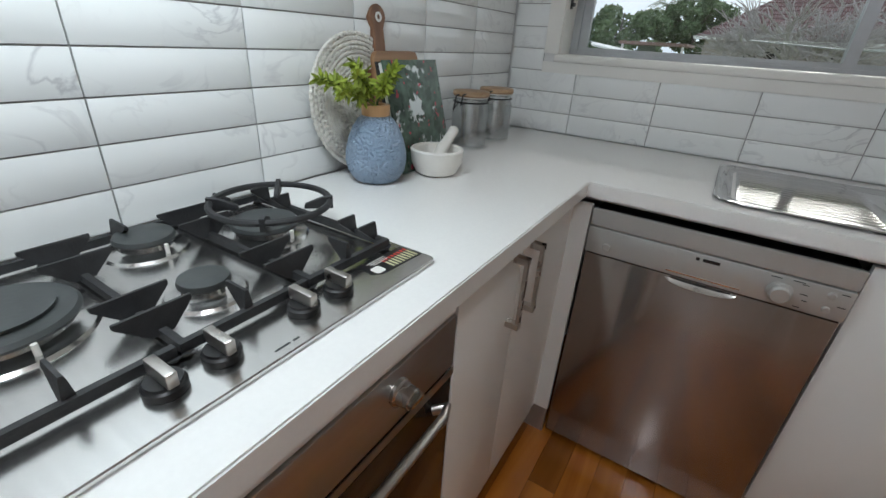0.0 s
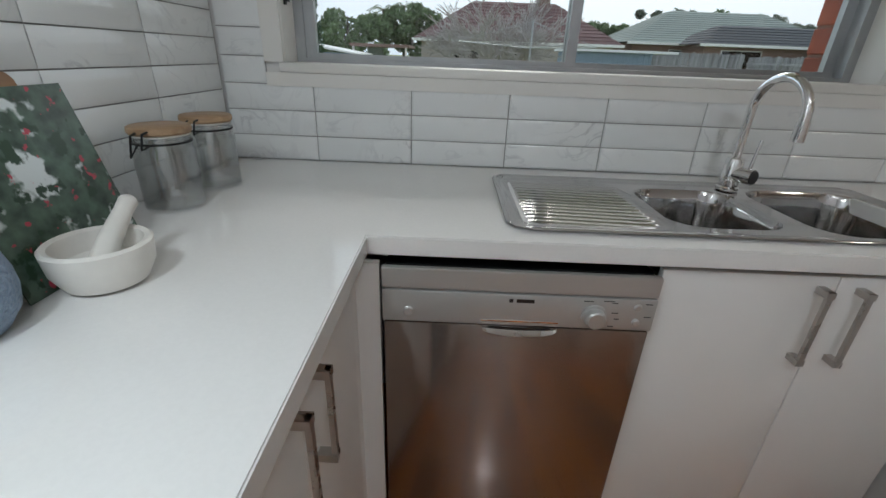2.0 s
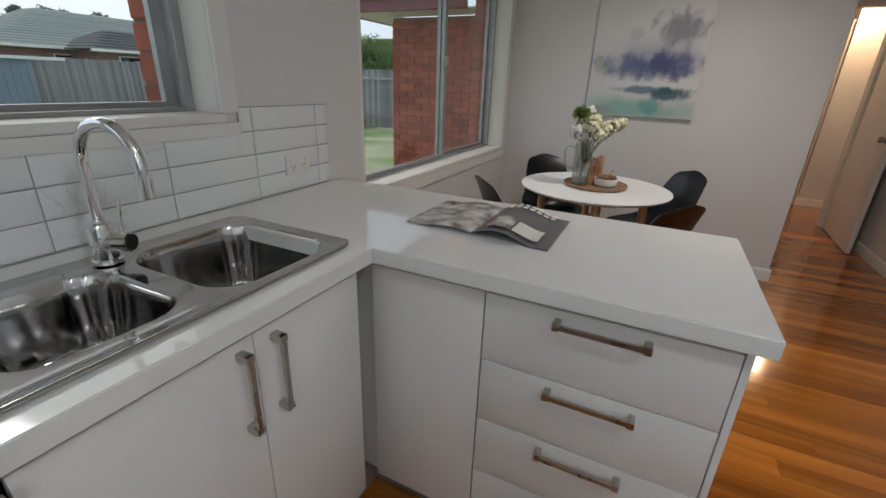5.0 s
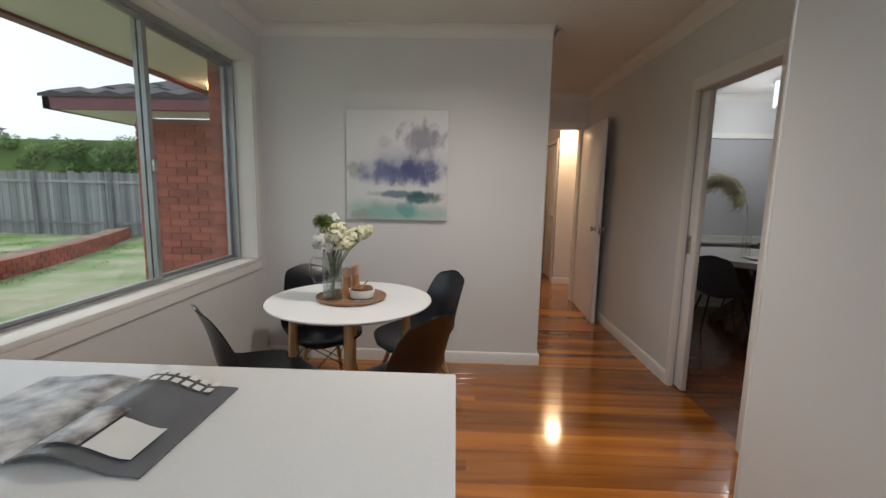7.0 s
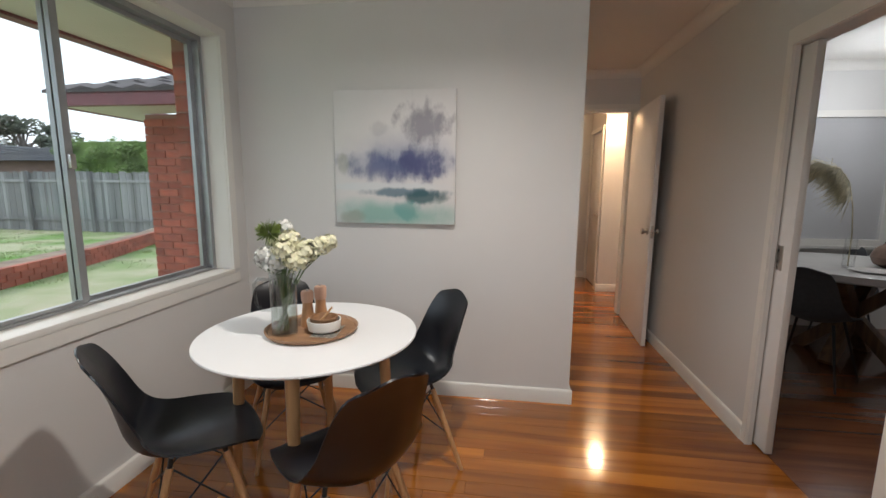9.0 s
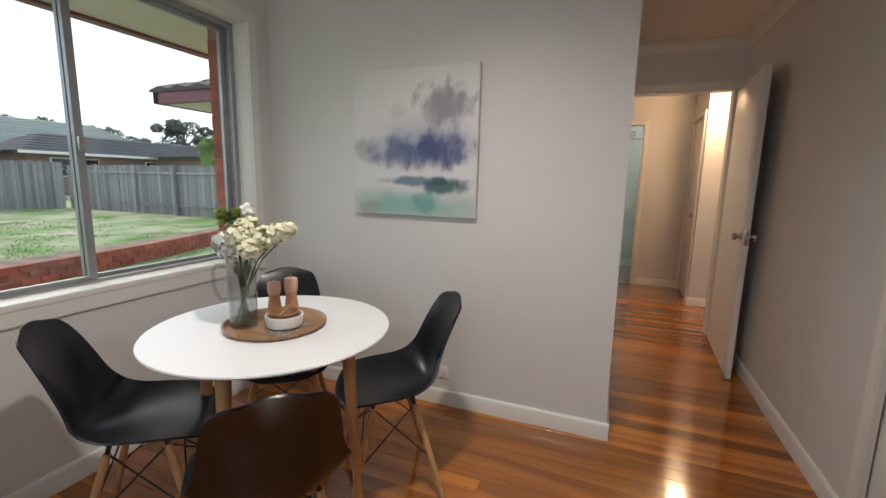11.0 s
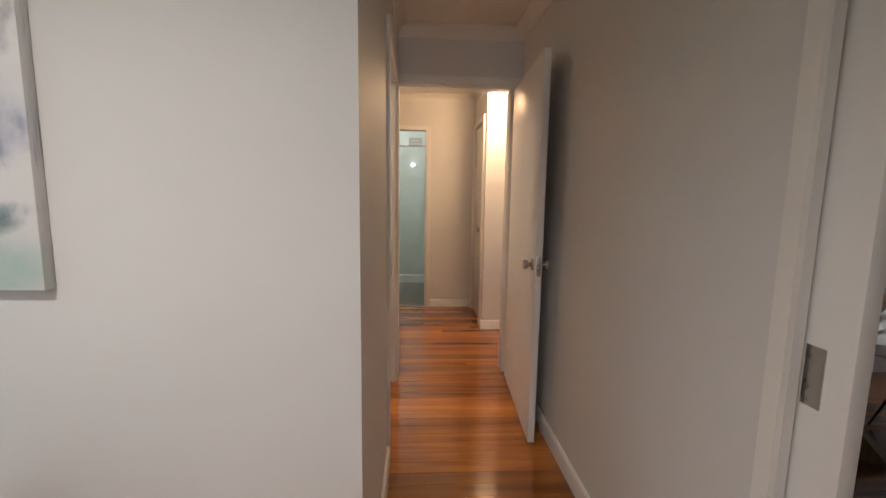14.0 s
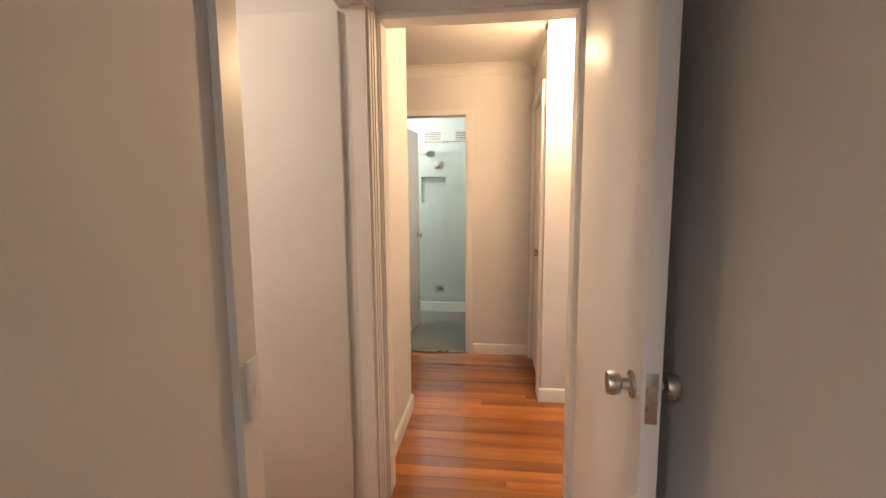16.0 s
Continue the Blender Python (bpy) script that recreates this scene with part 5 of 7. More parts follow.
for k, (a, lean, h) in enumerate(((-100, 1.35, 0.10), (-70, 0.95, 0.10), (-125, 1.25, 0.085), (60, 0.45, 0.095), (95, 0.65, 0.085), (0, 0.5, 0.10), (-85, 1.5, 0.075), (-95, 0.5, 0.11))):
    a = radians(a)
    pts = [Vector((0.006 * math.cos(a), 0.006 * math.sin(a), 0.0))]
    for q in range(1, 7):
        f = q / 6
        pts.append(Vector((math.cos(a), math.sin(a), 0)) * (lean * h * f ** 1.3) + Vector((0, 0, h * f * (1 - 0.25 * lean * f))))
    part("twig", tube(pts, [0.0022 - 0.0002 * q for q in range(7)], 6), STEMS, sprig)
    bm = bmesh.new()
    for q in range(120):
        f = rng.uniform(0.35, 1.05)
        i = min(int(f * 6), 5)
        p = pts[i].lerp(pts[i + 1], min(f * 6 - i, 1.0))
        d = Vector((rng.gauss(0, 0.8) + math.cos(a) * 0.6, rng.gauss(0, 0.8) + math.sin(a) * 0.6, rng.gauss(0.2, 0.7))).normalized()
        s = d.orthogonal().normalized()
        s = s * math.cos(q) + d.cross(s) * math.sin(q)
        L, w = rng.uniform(0.015, 0.030), rng.uniform(0.0026, 0.0048)
        u = d.cross(s).normalized() * 0.001
        vs = [bm.verts.new(v) for v in (p, p + d * L * 0.35 + s * w, p + d * L * 0.75 + s * w * 0.8, p + d * L, p + d * L * 0.75 - s * w * 0.8, p + d * L * 0.35 - s * w, p + d * L * 0.55 - u)]
        for x, y in ((0, 1), (1, 2), (2, 3), (3, 4), (4, 5), (5, 0)):
            bm.faces.new((vs[x], vs[y], vs[6]))
    part("leaves", bm, PLANT, sprig, "yellow-green narrow leaves")

# woven round mat leaning on the tiles
mat_ = thing("woven_mat", "round white woven seagrass mat leaning on the tiles", "mat", HOB + 0.050, -0.905, CZ + 0.002)
bm = bmesh.new()
for k in range(16):
    r = 0.006 + 0.0097 * k
    n = max(12, int(2 * math.pi * r / 0.0042) // 3 * 3)
    tube([(0.002 + 0.0012 * math.sin(2.1 * q + k), (r + 0.0008 * math.sin(0.7 * q + k)) * math.cos(2 * math.pi * q / n), 0.158 + r * math.sin(2 * math.pi * q / n)) for q in range(n)],
         [(0.0062, 0.0050, 0.0040)[q % 3] for q in range(n)], 6, closed=True, bm=bm)
bmesh.ops.transform(bm, matrix=pose(0, 0, 0.002, 0, -6.5, 0), verts=bm.verts[:])
part("weave", bm, STRAW, mat_)

# cutting boards behind it
def board(name, y, w, h, neck, mat, lean, dx, label):
    b = thing(name, label, "cutting board", HOB + dx, y, CZ)
    pts = []
    hw = w / 2
    for a in range(0, 91, 15):
        pts.append((hw - 0.02 + 0.02 * math.sin(radians(a)), h - 0.02 + 0.02 * math.cos(radians(a))))
    right = [(hw, 0.0)] + pts[::-1]
    shape = right + [(neck + 0.012, h), (neck, h + 0.03), (neck * 0.9, h + 0.09)]
    shape += [(0.028 * math.cos(radians(a)), h + 0.115 + 0.028 * math.sin(radians(a))) for a in range(0, 181, 20)]
    shape += [(-x, z) for x, z in ((neck * 0.9, h + 0.09), (neck, h + 0.03), (neck + 0.012, h))] + [(-x, z) for x, z in right[::-1]]
    bm = outline(shape, 0.0, 0.016, 0.002, 1)
    bmesh.ops.transform(bm, matrix=pose(0, 0, 0, 0, -lean, 0) @ Matrix(((0, 0, 1, 0), (1, 0, 0, 0), (0, 1, 0, 0), (0, 0, 0, 1))), verts=bm.verts[:])
    part("board", bm, mat, b)
    eye = spun([(0.006, 0.0), (0.011, 0.0), (0.011, 0.002), (0.006, 0.002)], 20)
    bmesh.ops.transform(eye, matrix=pose(0, 0, 0, 0, -lean, 0) @ pose(0.0162, 0, h + 0.115, 0, 90, 0), verts=eye.verts[:])
    part("eyelet", eye, CERAMIC, b, "pale ringed hanging hole")
    return b


board("cutting_board", -0.825, 0.16, 0.235, 0.020, WALNUT, 6.0, 0.032 + 0.012, "dark walnut cutting board with a handle, leaning on the tiles")
bm = outline(rounded(-0.09, 0.0, 0.09, 0.278, 0.02, 4), 0.0, 0.014, 0.002, 1)
bmesh.ops.transform(bm, matrix=pose(HOB + 0.066, -0.775, CZ, 0, -8.0, 0) @ Matrix(((0, 0, 1, 0), (1, 0, 0, 0), (0, 1, 0, 0), (0, 0, 0, 1))), verts=bm.verts[:])
solid("chopping_board", bm, WOODTRAY, "brown timber chopping board leaning behind the cookbook", "cutting board")


def cover_material():
    m = material("cookbook_cover", (0.10, 0.16, 0.12), 0.4, colour2=(0.02, 0.04, 0.025), scale=34, detail=6)
    n, l = m.node_tree.nodes, m.node_tree.links
    b = n["Principled BSDF"]
    old = b.inputs["Base Color"].links[0].from_socket
    co = n.new("ShaderNodeTexCoord")
    near = n.new("ShaderNodeVectorMath")
    near.operation = "DISTANCE"
    near.inputs[1].default_value = (0.0, 0.01, 0.13)
    l.new(co.outputs["Object"], near.inputs[0])
    for scale, lo, hi, tint in ((14.0, 0.38, 0.42, (0.66, 0.70, 0.70)), (27.0, 0.56, 0.60, (0.02, 0.05, 0.025)), (45.0, 0.63, 0.66, (0.50, 0.05, 0.08))):
        ns = n.new("ShaderNodeTexNoise")
        ns.inputs["Scale"].default_value, ns.inputs["Detail"].default_value = scale, 4.0
        l.new(co.outputs["Object"], ns.inputs["Vector"])
        r = n.new("ShaderNodeMapRange")
        r.inputs["From Min"].default_value, r.inputs["From Max"].default_value = lo, hi
        pull = n.new("ShaderNodeMath")
        pull.operation, pull.inputs[1].default_value = "MULTIPLY_ADD", -1.8 if scale < 15 else 0.0
        l.new(near.outputs["Value"], pull.inputs[0])
        l.new(ns.outputs["Fac"], pull.inputs[2])
        l.new(pull.outputs[0], r.inputs["Value"])
        mx = n.new("ShaderNodeMix")
        mx.data_type = "RGBA"
        mx.inputs["B"].default_value = (*tint, 1)
        l.new(r.outputs[0], mx.inputs["Factor"])
        l.new(old, mx.inputs["A"])
        old = mx.outputs["Result"]
    l.new(old, b.inputs["Base Color"])
    return m


book = thing("cookbook", "upright cookbook with a dark garden photograph on its cover", "book")
book.matrix_world = pose(HOB + 0.150, -0.772, CZ, 0, -15.0, 0)
part("cover", rbox(0.0, -0.113, 0.0, 0.003, 0.113, 0.268, 0.001), cover_material(), book, "glossy dark green and white cover")
part("pages", boxes((-0.016, -0.104, 0.003, -0.0005, 0.109, 0.264)), CERAMIC, book)
part("back_cover", boxes((-0.019, -0.113, 0.0, -0.0165, 0.113, 0.268)), BLACK, book)
for y in (-0.065, -0.045, -0.025, -0.005, 0.015, 0.035):
    part("title_letter", boxes((0.0031, y, 0.022, 0.0034, y + 0.004, 0.042), (0.0031, y + 0.004, 0.022 + 0.008 * (int(y * 1000) % 2), 0.0034, y + 0.012, 0.026 + 0.008 * (int(y * 1000) % 2))), CERAMIC, book)

mortar = thing("mortar", "white marble mortar on the bench", "mortar", 0.262, -0.812, CZ)
part("mortar_bowl", spun([(0, 0), (0.040, 0), (0.052, 0.006), (0.064, 0.030), (0.067, 0.062), (0.063, 0.066), (0.056, 0.063), (0.050, 0.035), (0.030, 0.020), (0, 0.017)], 40), MARBLEBOWL, mortar)
solid("pestle", tube([(0.272, -0.828, CZ + 0.038), (0.268, -0.800, CZ + 0.058), (0.263, -0.752, CZ + 0.088), (0.262, -0.735, CZ + 0.099), (0.2615, -0.730, CZ + 0.103)], [0.016, 0.0155, 0.0125, 0.0135, 0.008], 16), MARBLEBOWL, "white marble pestle resting in the mortar", "pestle")

WIRE = material("black_wire", (0.02, 0.02, 0.02), 0.4, 0.6)
LID = timber("acacia_lid", (0.44, 0.29, 0.17), (0.30, 0.18, 0.10), 0.5, "X", 0.1, 0.1, 50.0)
for x, y, h in ((0.163, -0.478, 0.152), (0.165, -0.305, 0.152)):
    j = thing("storage_jar", "empty glass clip jar with a timber lid on the bench", "jar", x, y, CZ, group="clip jars")
    r = 0.057
    part("jar_wall", spun([(0, 0), (r - 0.006, 0), (r, 0.006), (r, h - 0.030), (r - 0.006, h - 0.018), (r - 0.006, h), (r - 0.009, h), (r - 0.009, h - 0.020), (r - 0.003, h - 0.034), (r - 0.003, 0.008), (0, 0.005)], 40), JARGLASS, j, "clear glass")
    part("seal", spun([(r - 0.010, h + 0.0005), (r - 0.004, h + 0.0005), (r - 0.003, h + 0.003), (r - 0.010, h + 0.004)], 32), CERAMIC, j, "pale rubber seal")
    part("lid", spun([(0, h + 0.0045), (r - 0.002, h + 0.0045), (r + 0.001, h + 0.009), (r, h + 0.018), (r - 0.003, h + 0.020), (0, h + 0.020)], 40), LID, j, "brown timber lid")
    ring = tube([((r - 0.003) * math.cos(2 * math.pi * k / 32), (r - 0.003) * math.sin(2 * math.pi * k / 32), h - 0.012) for k in range(32)], 0.0023, 6, closed=True)
    tube([(r * 0.2, -r - 0.002, h - 0.012), (r * 0.2, -r - 0.024, h - 0.016), (r * 0.2, -r - 0.014, h + 0.012), (r * 0.2, -r + 0.004, h + 0.014)], 0.0023, 6, bm=ring)
    tube([(-r * 0.2, -r - 0.002, h - 0.012), (-r * 0.2, -r - 0.026, h - 0.030), (-r * 0.2, -r - 0.014, h + 0.008), (-r * 0.2, -r + 0.004, h + 0.012)], 0.0023, 6, bm=ring)
    tube([(0, r - 0.002, h - 0.012), (0, r + 0.016, h + 0.002), (0, r - 0.004, h + 0.014)], 0.0023, 6, bm=ring)
    part("wire_clip", ring, WIRE, j, "black wire clip")

# open magazine on the peninsula
mag = thing("magazine", "open glossy magazine lying on the peninsula bench", "magazine", 2.265, -0.775, CZ + 0.0012, 0)


def magazine_page(side, mat, name, lift):
    """One leaf block that bows up from the spine and settles to its outer edge."""
    bm = bmesh.new()
    rows = []
    for i in range(13):
        f = i / 12
        y = side * 0.215 * f
        z = 0.004 + lift * math.sin(math.pi * min(f * 1.35, 1.0)) * (1 - 0.5 * f) + 0.006 * (1 - f)
        rows.append([bm.verts.new((-0.142 + 0.284 * j / 4 + side * 0.012 * f, y, z)) for j in range(5)])
    for a, b in zip(rows, rows[1:]):
        for k in range(4):
            bm.faces.new((a[k], a[k + 1], b[k + 1], b[k]))
    bmesh.ops.recalc_face_normals(bm, faces=bm.faces[:])
    bmesh.ops.solidify(bm, geom=bm.faces[:], thickness=0.0035)
    return part(name, bm, mat, mag)


PAGEGREY = material("grey_page", (0.16, 0.16, 0.17), 0.25, scale=8, vary=0.06)
PAGEPHOTO = material("photo_page", (0.78, 0.76, 0.74), 0.25, colour2=(0.10, 0.08, 0.08), scale=20, detail=6)
magazine_page(1, PAGEPHOTO, "left_page", 0.010)
right = magazine_page(-1, PAGEGREY, "right_page", 0.026)


def page_z(y):
    f = -y / 0.215
    return 0.0075 + 0.026 * math.sin(math.pi * min(f * 1.35, 1.0)) * (1 - 0.5 * f) + 0.006 * (1 - f)


for row in range(2):
    for k in range(7):
        x = 0.118 - 0.026 * row
        y = -0.030 - 0.022 * k
        bm = bmesh.new()
        bm.faces.new([bm.verts.new((a, b, page_z(b) + 0.0022)) for a, b in ((x, y), (x, y - 0.015), (x + 0.018, y - 0.015), (x + 0.018, y))])
        part("letter", bm, CERAMIC, right)
for y0, y1, x0, x1, m in ((-0.035, -0.100, -0.125, -0.015, PAGEPHOTO), (-0.105, -0.180, -0.125, -0.040, CERAMIC)):
    bm = bmesh.new()
    ys = [y0 + (y1 - y0) * k / 5 for k in range(6)]
    cols = [[bm.verts.new((x, y, page_z(y) + 0.0018)) for x in (x0, x1)] for y in ys]
    for a, b in zip(cols, cols[1:]):
        bm.faces.new((a[0], a[1], b[1], b[0]))
    part("picture", bm, m, right)


# ---- hall lamp ----
hl = thing("ceiling_light", "round white glass ceiling light, switched on", "ceiling light", 7.51, -2.95, HT)
part("lamp_base", spun([(0, -0.0005), (0.075, -0.0005), (0.075, -0.012), (0.02, -0.02), (0.02, -0.115), (0.068, -0.128), (0, -0.128)], 32), TRIM, hl)
part("glass_shade", spun([(0.0, -0.1285), (0.068, -0.1285), (0.076, -0.138), (0.076, -0.200), (0.062, -0.214), (0, -0.217)], 32), glow("lit_opal_glass", (1.0, 0.86, 0.62), 9.0), hl, "glowing opal glass")

# ---- bathroom ----
BATHWALL = material("bathroom_wall_tile", (0.74, 0.80, 0.77), 0.25, scale=3, vary=0.02)
BATHFLOOR = material("grey_floor_tile", (0.26, 0.27, 0.26), 0.35, scale=9, vary=0.06, bump=0.05)
structure("wall_bathroom", boxes((10.30, -2.6, 0, 10.40, -1.98, HT), (10.30, -1.68, 0, 10.40, -0.4, HT), (10.30, -1.98, 0, 10.40, -1.68, 1.30), (10.30, -1.98, 1.62, 10.40, -1.68, HT), (10.40, -2.0, 1.28, 10.42, -1.66, 1.64),
                                 (BATHX + 0.1, -2.60, 0, 10.30, -2.50, HT), (BATHX + 0.1, -0.5, 0, 10.30, -0.4, HT)), BATHWALL, "pale green-white tiled bathroom walls with a niche")
structure("ceiling_bathroom", boxes((BATHX + 0.1, -2.6, HT, 10.42, -0.4, HT + 0.1)), CEIL, "white bathroom ceiling")
structure("floor_bathroom", boxes((BATHX + 0.02, -2.5, -0.02, 10.30, -0.5, 0.004)), BATHFLOOR, "grey tiled bathroom floor")
structure("threshold", boxes((BATHX - 0.012, BD[0] + 0.001, 0.001, BATHX + 0.02, BD[1], 0.010)), NICKEL, "pale metal threshold strip")
structure("shower_hob", boxes((9.98, -2.499, 0.0045, 10.06, -0.501, 0.11)), BATHWALL, "white raised shower kerb")
for y in (-1.83, -2.21):
    v = thing("wall_vent", "white slatted wall vent high on the tiles", "vent", 10.30, y, 2.02)
    part("vent_frame", boxes((-0.008, -0.115, 0.0, -0.0005, 0.115, 0.15)), TRIM, v)
    for k in range(6):
        part("slat", boxes((-0.013, -0.10, 0.018 + 0.021 * k, -0.0082, 0.10, 0.024 + 0.021 * k)), BURNER, v)
sh = thing("shower_screen", "frameless clear glass shower screen with metal hinges", "shower screen", 10.02, 0, 0.112)
part("fixed_glass", boxes((-0.004, -2.49, 0.0, 0.004, -1.94, 1.88)), SHOWER, sh, "clear greenish glass panel")
part("door_glass", boxes((-0.004, -1.93, 0.0, 0.004, -1.20, 1.88)), SHOWER, sh, "clear greenish glass door")
part("head_rail", boxes((-0.008, -2.49, 1.881, 0.008, -0.52, 1.896)), NICKEL, sh)
for z in (0.12, 1.58):
    part("hinge", rbox(-0.014, -1.985, z, 0.014, -1.885, z + 0.085, 0.003), NICKEL, sh, "dark metal glass hinge")
head = thing("wall_shower", "chrome wall shower arm and head", "shower head", 10.30, -1.80, 1.90)
part("arm", tube([(-0.001, 0, 0), (-0.12, 0, 0.02), (-0.22, -0.03, -0.01)], 0.009, 8), CHROME, head)
part("rose", tube([(-0.22, -0.03, -0.01), (-0.235, -0.035, -0.03)], [0.02, 0.055], 16), CHROME, head)
door_leaf("door_5", BATHX + 0.08, -1.675, -6.5, 0.80, 2.02, "white bathroom door standing open", 0.965)

# ---- second dining room, beyond the sliding door ----
R0, R1, RY = 2.6, 6.77, -6.3
structure("wall_formal", boxes((R0 - 0.1, RY, 0, R0, SOUTH - 0.1, TOP), (R0 - 0.1, RY - 0.1, 0, R1, RY, TOP)), PAINT, "off-white formal dining room walls")
structure("wall_formal_east", boxes((R1 - 0.10, RY, 0, R1 - 0.001, -5.15, TOP), (R1 - 0.10, -5.15, 0, R1 - 0.001, -3.35, 0.86), (R1 - 0.10, -5.15, 1.98, R1 - 0.001, -3.35, TOP), (R1 - 0.10, -3.35, 0, R1 - 0.001, SOUTH - 0.1, TOP)), PAINT, "off-white formal dining room wall with a window recess")
structure("ceiling_formal", boxes((R0 - 0.1, RY - 0.1, TOP, R1, SOUTH - 0.1, TOP + 0.1)), CEIL, "white formal dining room ceiling")
cove("cornice_formal", [(R1 - 0.1, RY, R1 - 0.1, SOUTH - 0.1), (R0, RY, R1 - 0.1, RY)], TOP)
FROST = material("pale_blind", (0.50, 0.50, 0.51), 0.8, scale=2, vary=0.03)
bl = thing("window_3", "white framed window with a pale blind drawn down", "window", R1 - 0.10, -4.25, 0.86, kind="structure")
part("window_frame", boxes((-0.012, -0.96, -0.06, -0.0005, -0.90, 1.18), (-0.012, 0.90, -0.06, -0.0005, 0.96, 1.18), (-0.012, -0.90, 1.12, -0.0005, 0.90, 1.18), (-0.03, -0.97, -0.09, -0.0005, 0.97, -0.0605), (-0.012, -0.90, -0.06, -0.0005, 0.90, -0.001)), TRIM, bl)
part("blind", boxes((0.03, -0.899, 0.001, 0.034, 0.899, 1.119)), FROST, bl, "pale grey blind")
part("backing", boxes((0.05, -0.899, 0.001, 0.09, 0.899, 1.119)), TRIM, bl)

TABLEGREY = material("stone_table_top", (0.64, 0.63, 0.61), 0.35, scale=8, vary=0.05)
DARKWOOD = timber("dark_table_base", (0.20, 0.11, 0.05), (0.08, 0.04, 0.02), 0.5, "Z", 0.2, 0.1, 20.0)
FX, FY = 5.86, -4.42
ft = thing("dining_table", "round grey stone-look table on crossed timber legs", "table", FX, FY, 0)
part("tabletop", spun([(0, 0.69), (0.63, 0.69), (0.645, 0.70), (0.645, 0.745), (0.63, 0.752), (0, 0.752)], 64), TABLEGREY, ft)
for k in range(2):
    a = radians(35 + 90 * k)
    c, s = math.cos(a), math.sin(a)
    for q in (-1, 1):
        bm = boxes((-0.045, -0.045, 0, 0.045, 0.045, 0.95))
        bmesh.ops.transform(bm, matrix=pose(0.33 * c * q, 0.33 * s * q, 0.0, 0, 0, 0) @ pose(0, 0, 0, 0, 0, math.degrees(a)) @ pose(0, 0, 0, 0, -43.5 * q, 0), verts=bm.verts[:])
        bmesh.ops.bisect_plane(bm, geom=bm.verts[:] + bm.edges[:] + bm.faces[:], plane_co=(0, 0, 0.689), plane_no=(0, 0, 1), clear_outer=True)
        bmesh.ops.bisect_plane(bm, geom=bm.verts[:] + bm.edges[:] + bm.faces[:], plane_co=(0, 0, 0.001), plane_no=(0, 0, -1), clear_outer=True)
        part("leg", bm, DARKWOOD, ft, "heavy slanted timber leg")
GREYSEAT = material("charcoal_seat", (0.075, 0.08, 0.088), 0.75, scale=40, vary=0.12, bump=0.2, bump_scale=300)
gch = thing("dining_chair", "charcoal upholstered bucket chair on thin black legs", "chair", group="chairs round the grey table")
part("seat_shell", shell(bmesh.new()), GREYSEAT, gch, "charcoal padded shell")
for sx in (-1, 1):
    for sy in (-1, 1):
        part("leg", tube([(0.22 * sx, 0.20 * sy, 0.0), (0.13 * sx, 0.09 * sy, 0.425)], [0.007, 0.010], 8), BLACK, gch)
first = True
for a in (128, 200, 255, 330, 60):
    x, y = FX + 0.70 * math.cos(radians(a)), FY + 0.70 * math.sin(radians(a))
    m = pose(x, y, 0, 0, 0, facing(x, y, FX, FY))
    if first:
        gch.matrix_world = m
        first = False
    else:
        copy_thing(gch, m)

ch = thing("chandelier", "tiered crystal chandelier, brightly lit", "chandelier", 5.93, -4.60, TOP)
CRYSTAL = glow("lit_crystal", (0.86, 0.92, 1.0), 0.8)
part("canopy", spun([(0, -0.0005), (0.125, -0.0005), (0.125, -0.03), (0, -0.03)], 32), CHROME, ch)
rng = random.Random(2)
for r, z0, z1, n in ((0.105, -0.031, -0.25, 26), (0.058, -0.031, -0.36, 14)):
    for k in range(n):
        a = 2 * math.pi * k / n
        end = z1 + rng.uniform(-0.015, 0.015)
        part("crystal_drop", tube([(r * math.cos(a), r * math.sin(a), z0 + (end - z0) * q / 12) for q in range(13)], [0.0025 if q % 2 else 0.0075 for q in range(13)], 6), CRYSTAL, ch)

PAMPAS = material("pampas_plume", (0.74, 0.69, 0.50), 0.9, colour2=(0.62, 0.56, 0.38), scale=40, island=0.2, random_by="island")
BROWNVASE = material("brown_glaze", (0.34, 0.22, 0.17), 0.25, scale=12, vary=0.2)
pv = thing("vase", "brown glazed round vase on the grey table", "vase", 5.72, -4.52, 0.7525)
part("vase_body", spun([(0, 0), (0.05, 0), (0.10, 0.03), (0.12, 0.08), (0.10, 0.14), (0.05, 0.18), (0.045, 0.20), (0.038, 0.20), (0.04, 0.18), (0, 0.175)], 36), BROWNVASE, pv)
gv = thing("vase", "slim clear glass vase holding dried pampas", "vase", 5.70, -4.22, 0.7525)
part("vase_body", spun([(0, 0), (0.035, 0), (0.038, 0.01), (0.036, 0.22), (0.033, 0.22), (0.034, 0.012), (0, 0.01)], 24), GLASS, gv)
pg = thing("pampas_grass", "dried pampas plume bending over from the glass vase", "dried grass", 5.70, -4.22, 0.763)
stalk = [Vector((0, 0, 0)), Vector((-0.01, 0.01, 0.25)), Vector((-0.02, 0.04, 0.45)), Vector((-0.03, 0.09, 0.62)), Vector((-0.05, 0.18, 0.72)), Vector((-0.08, 0.30, 0.74)), Vector((-0.10, 0.42, 0.70))]
part("stalk", tube(stalk, 0.004, 6), PAMPAS, pg)
bm = bmesh.new()
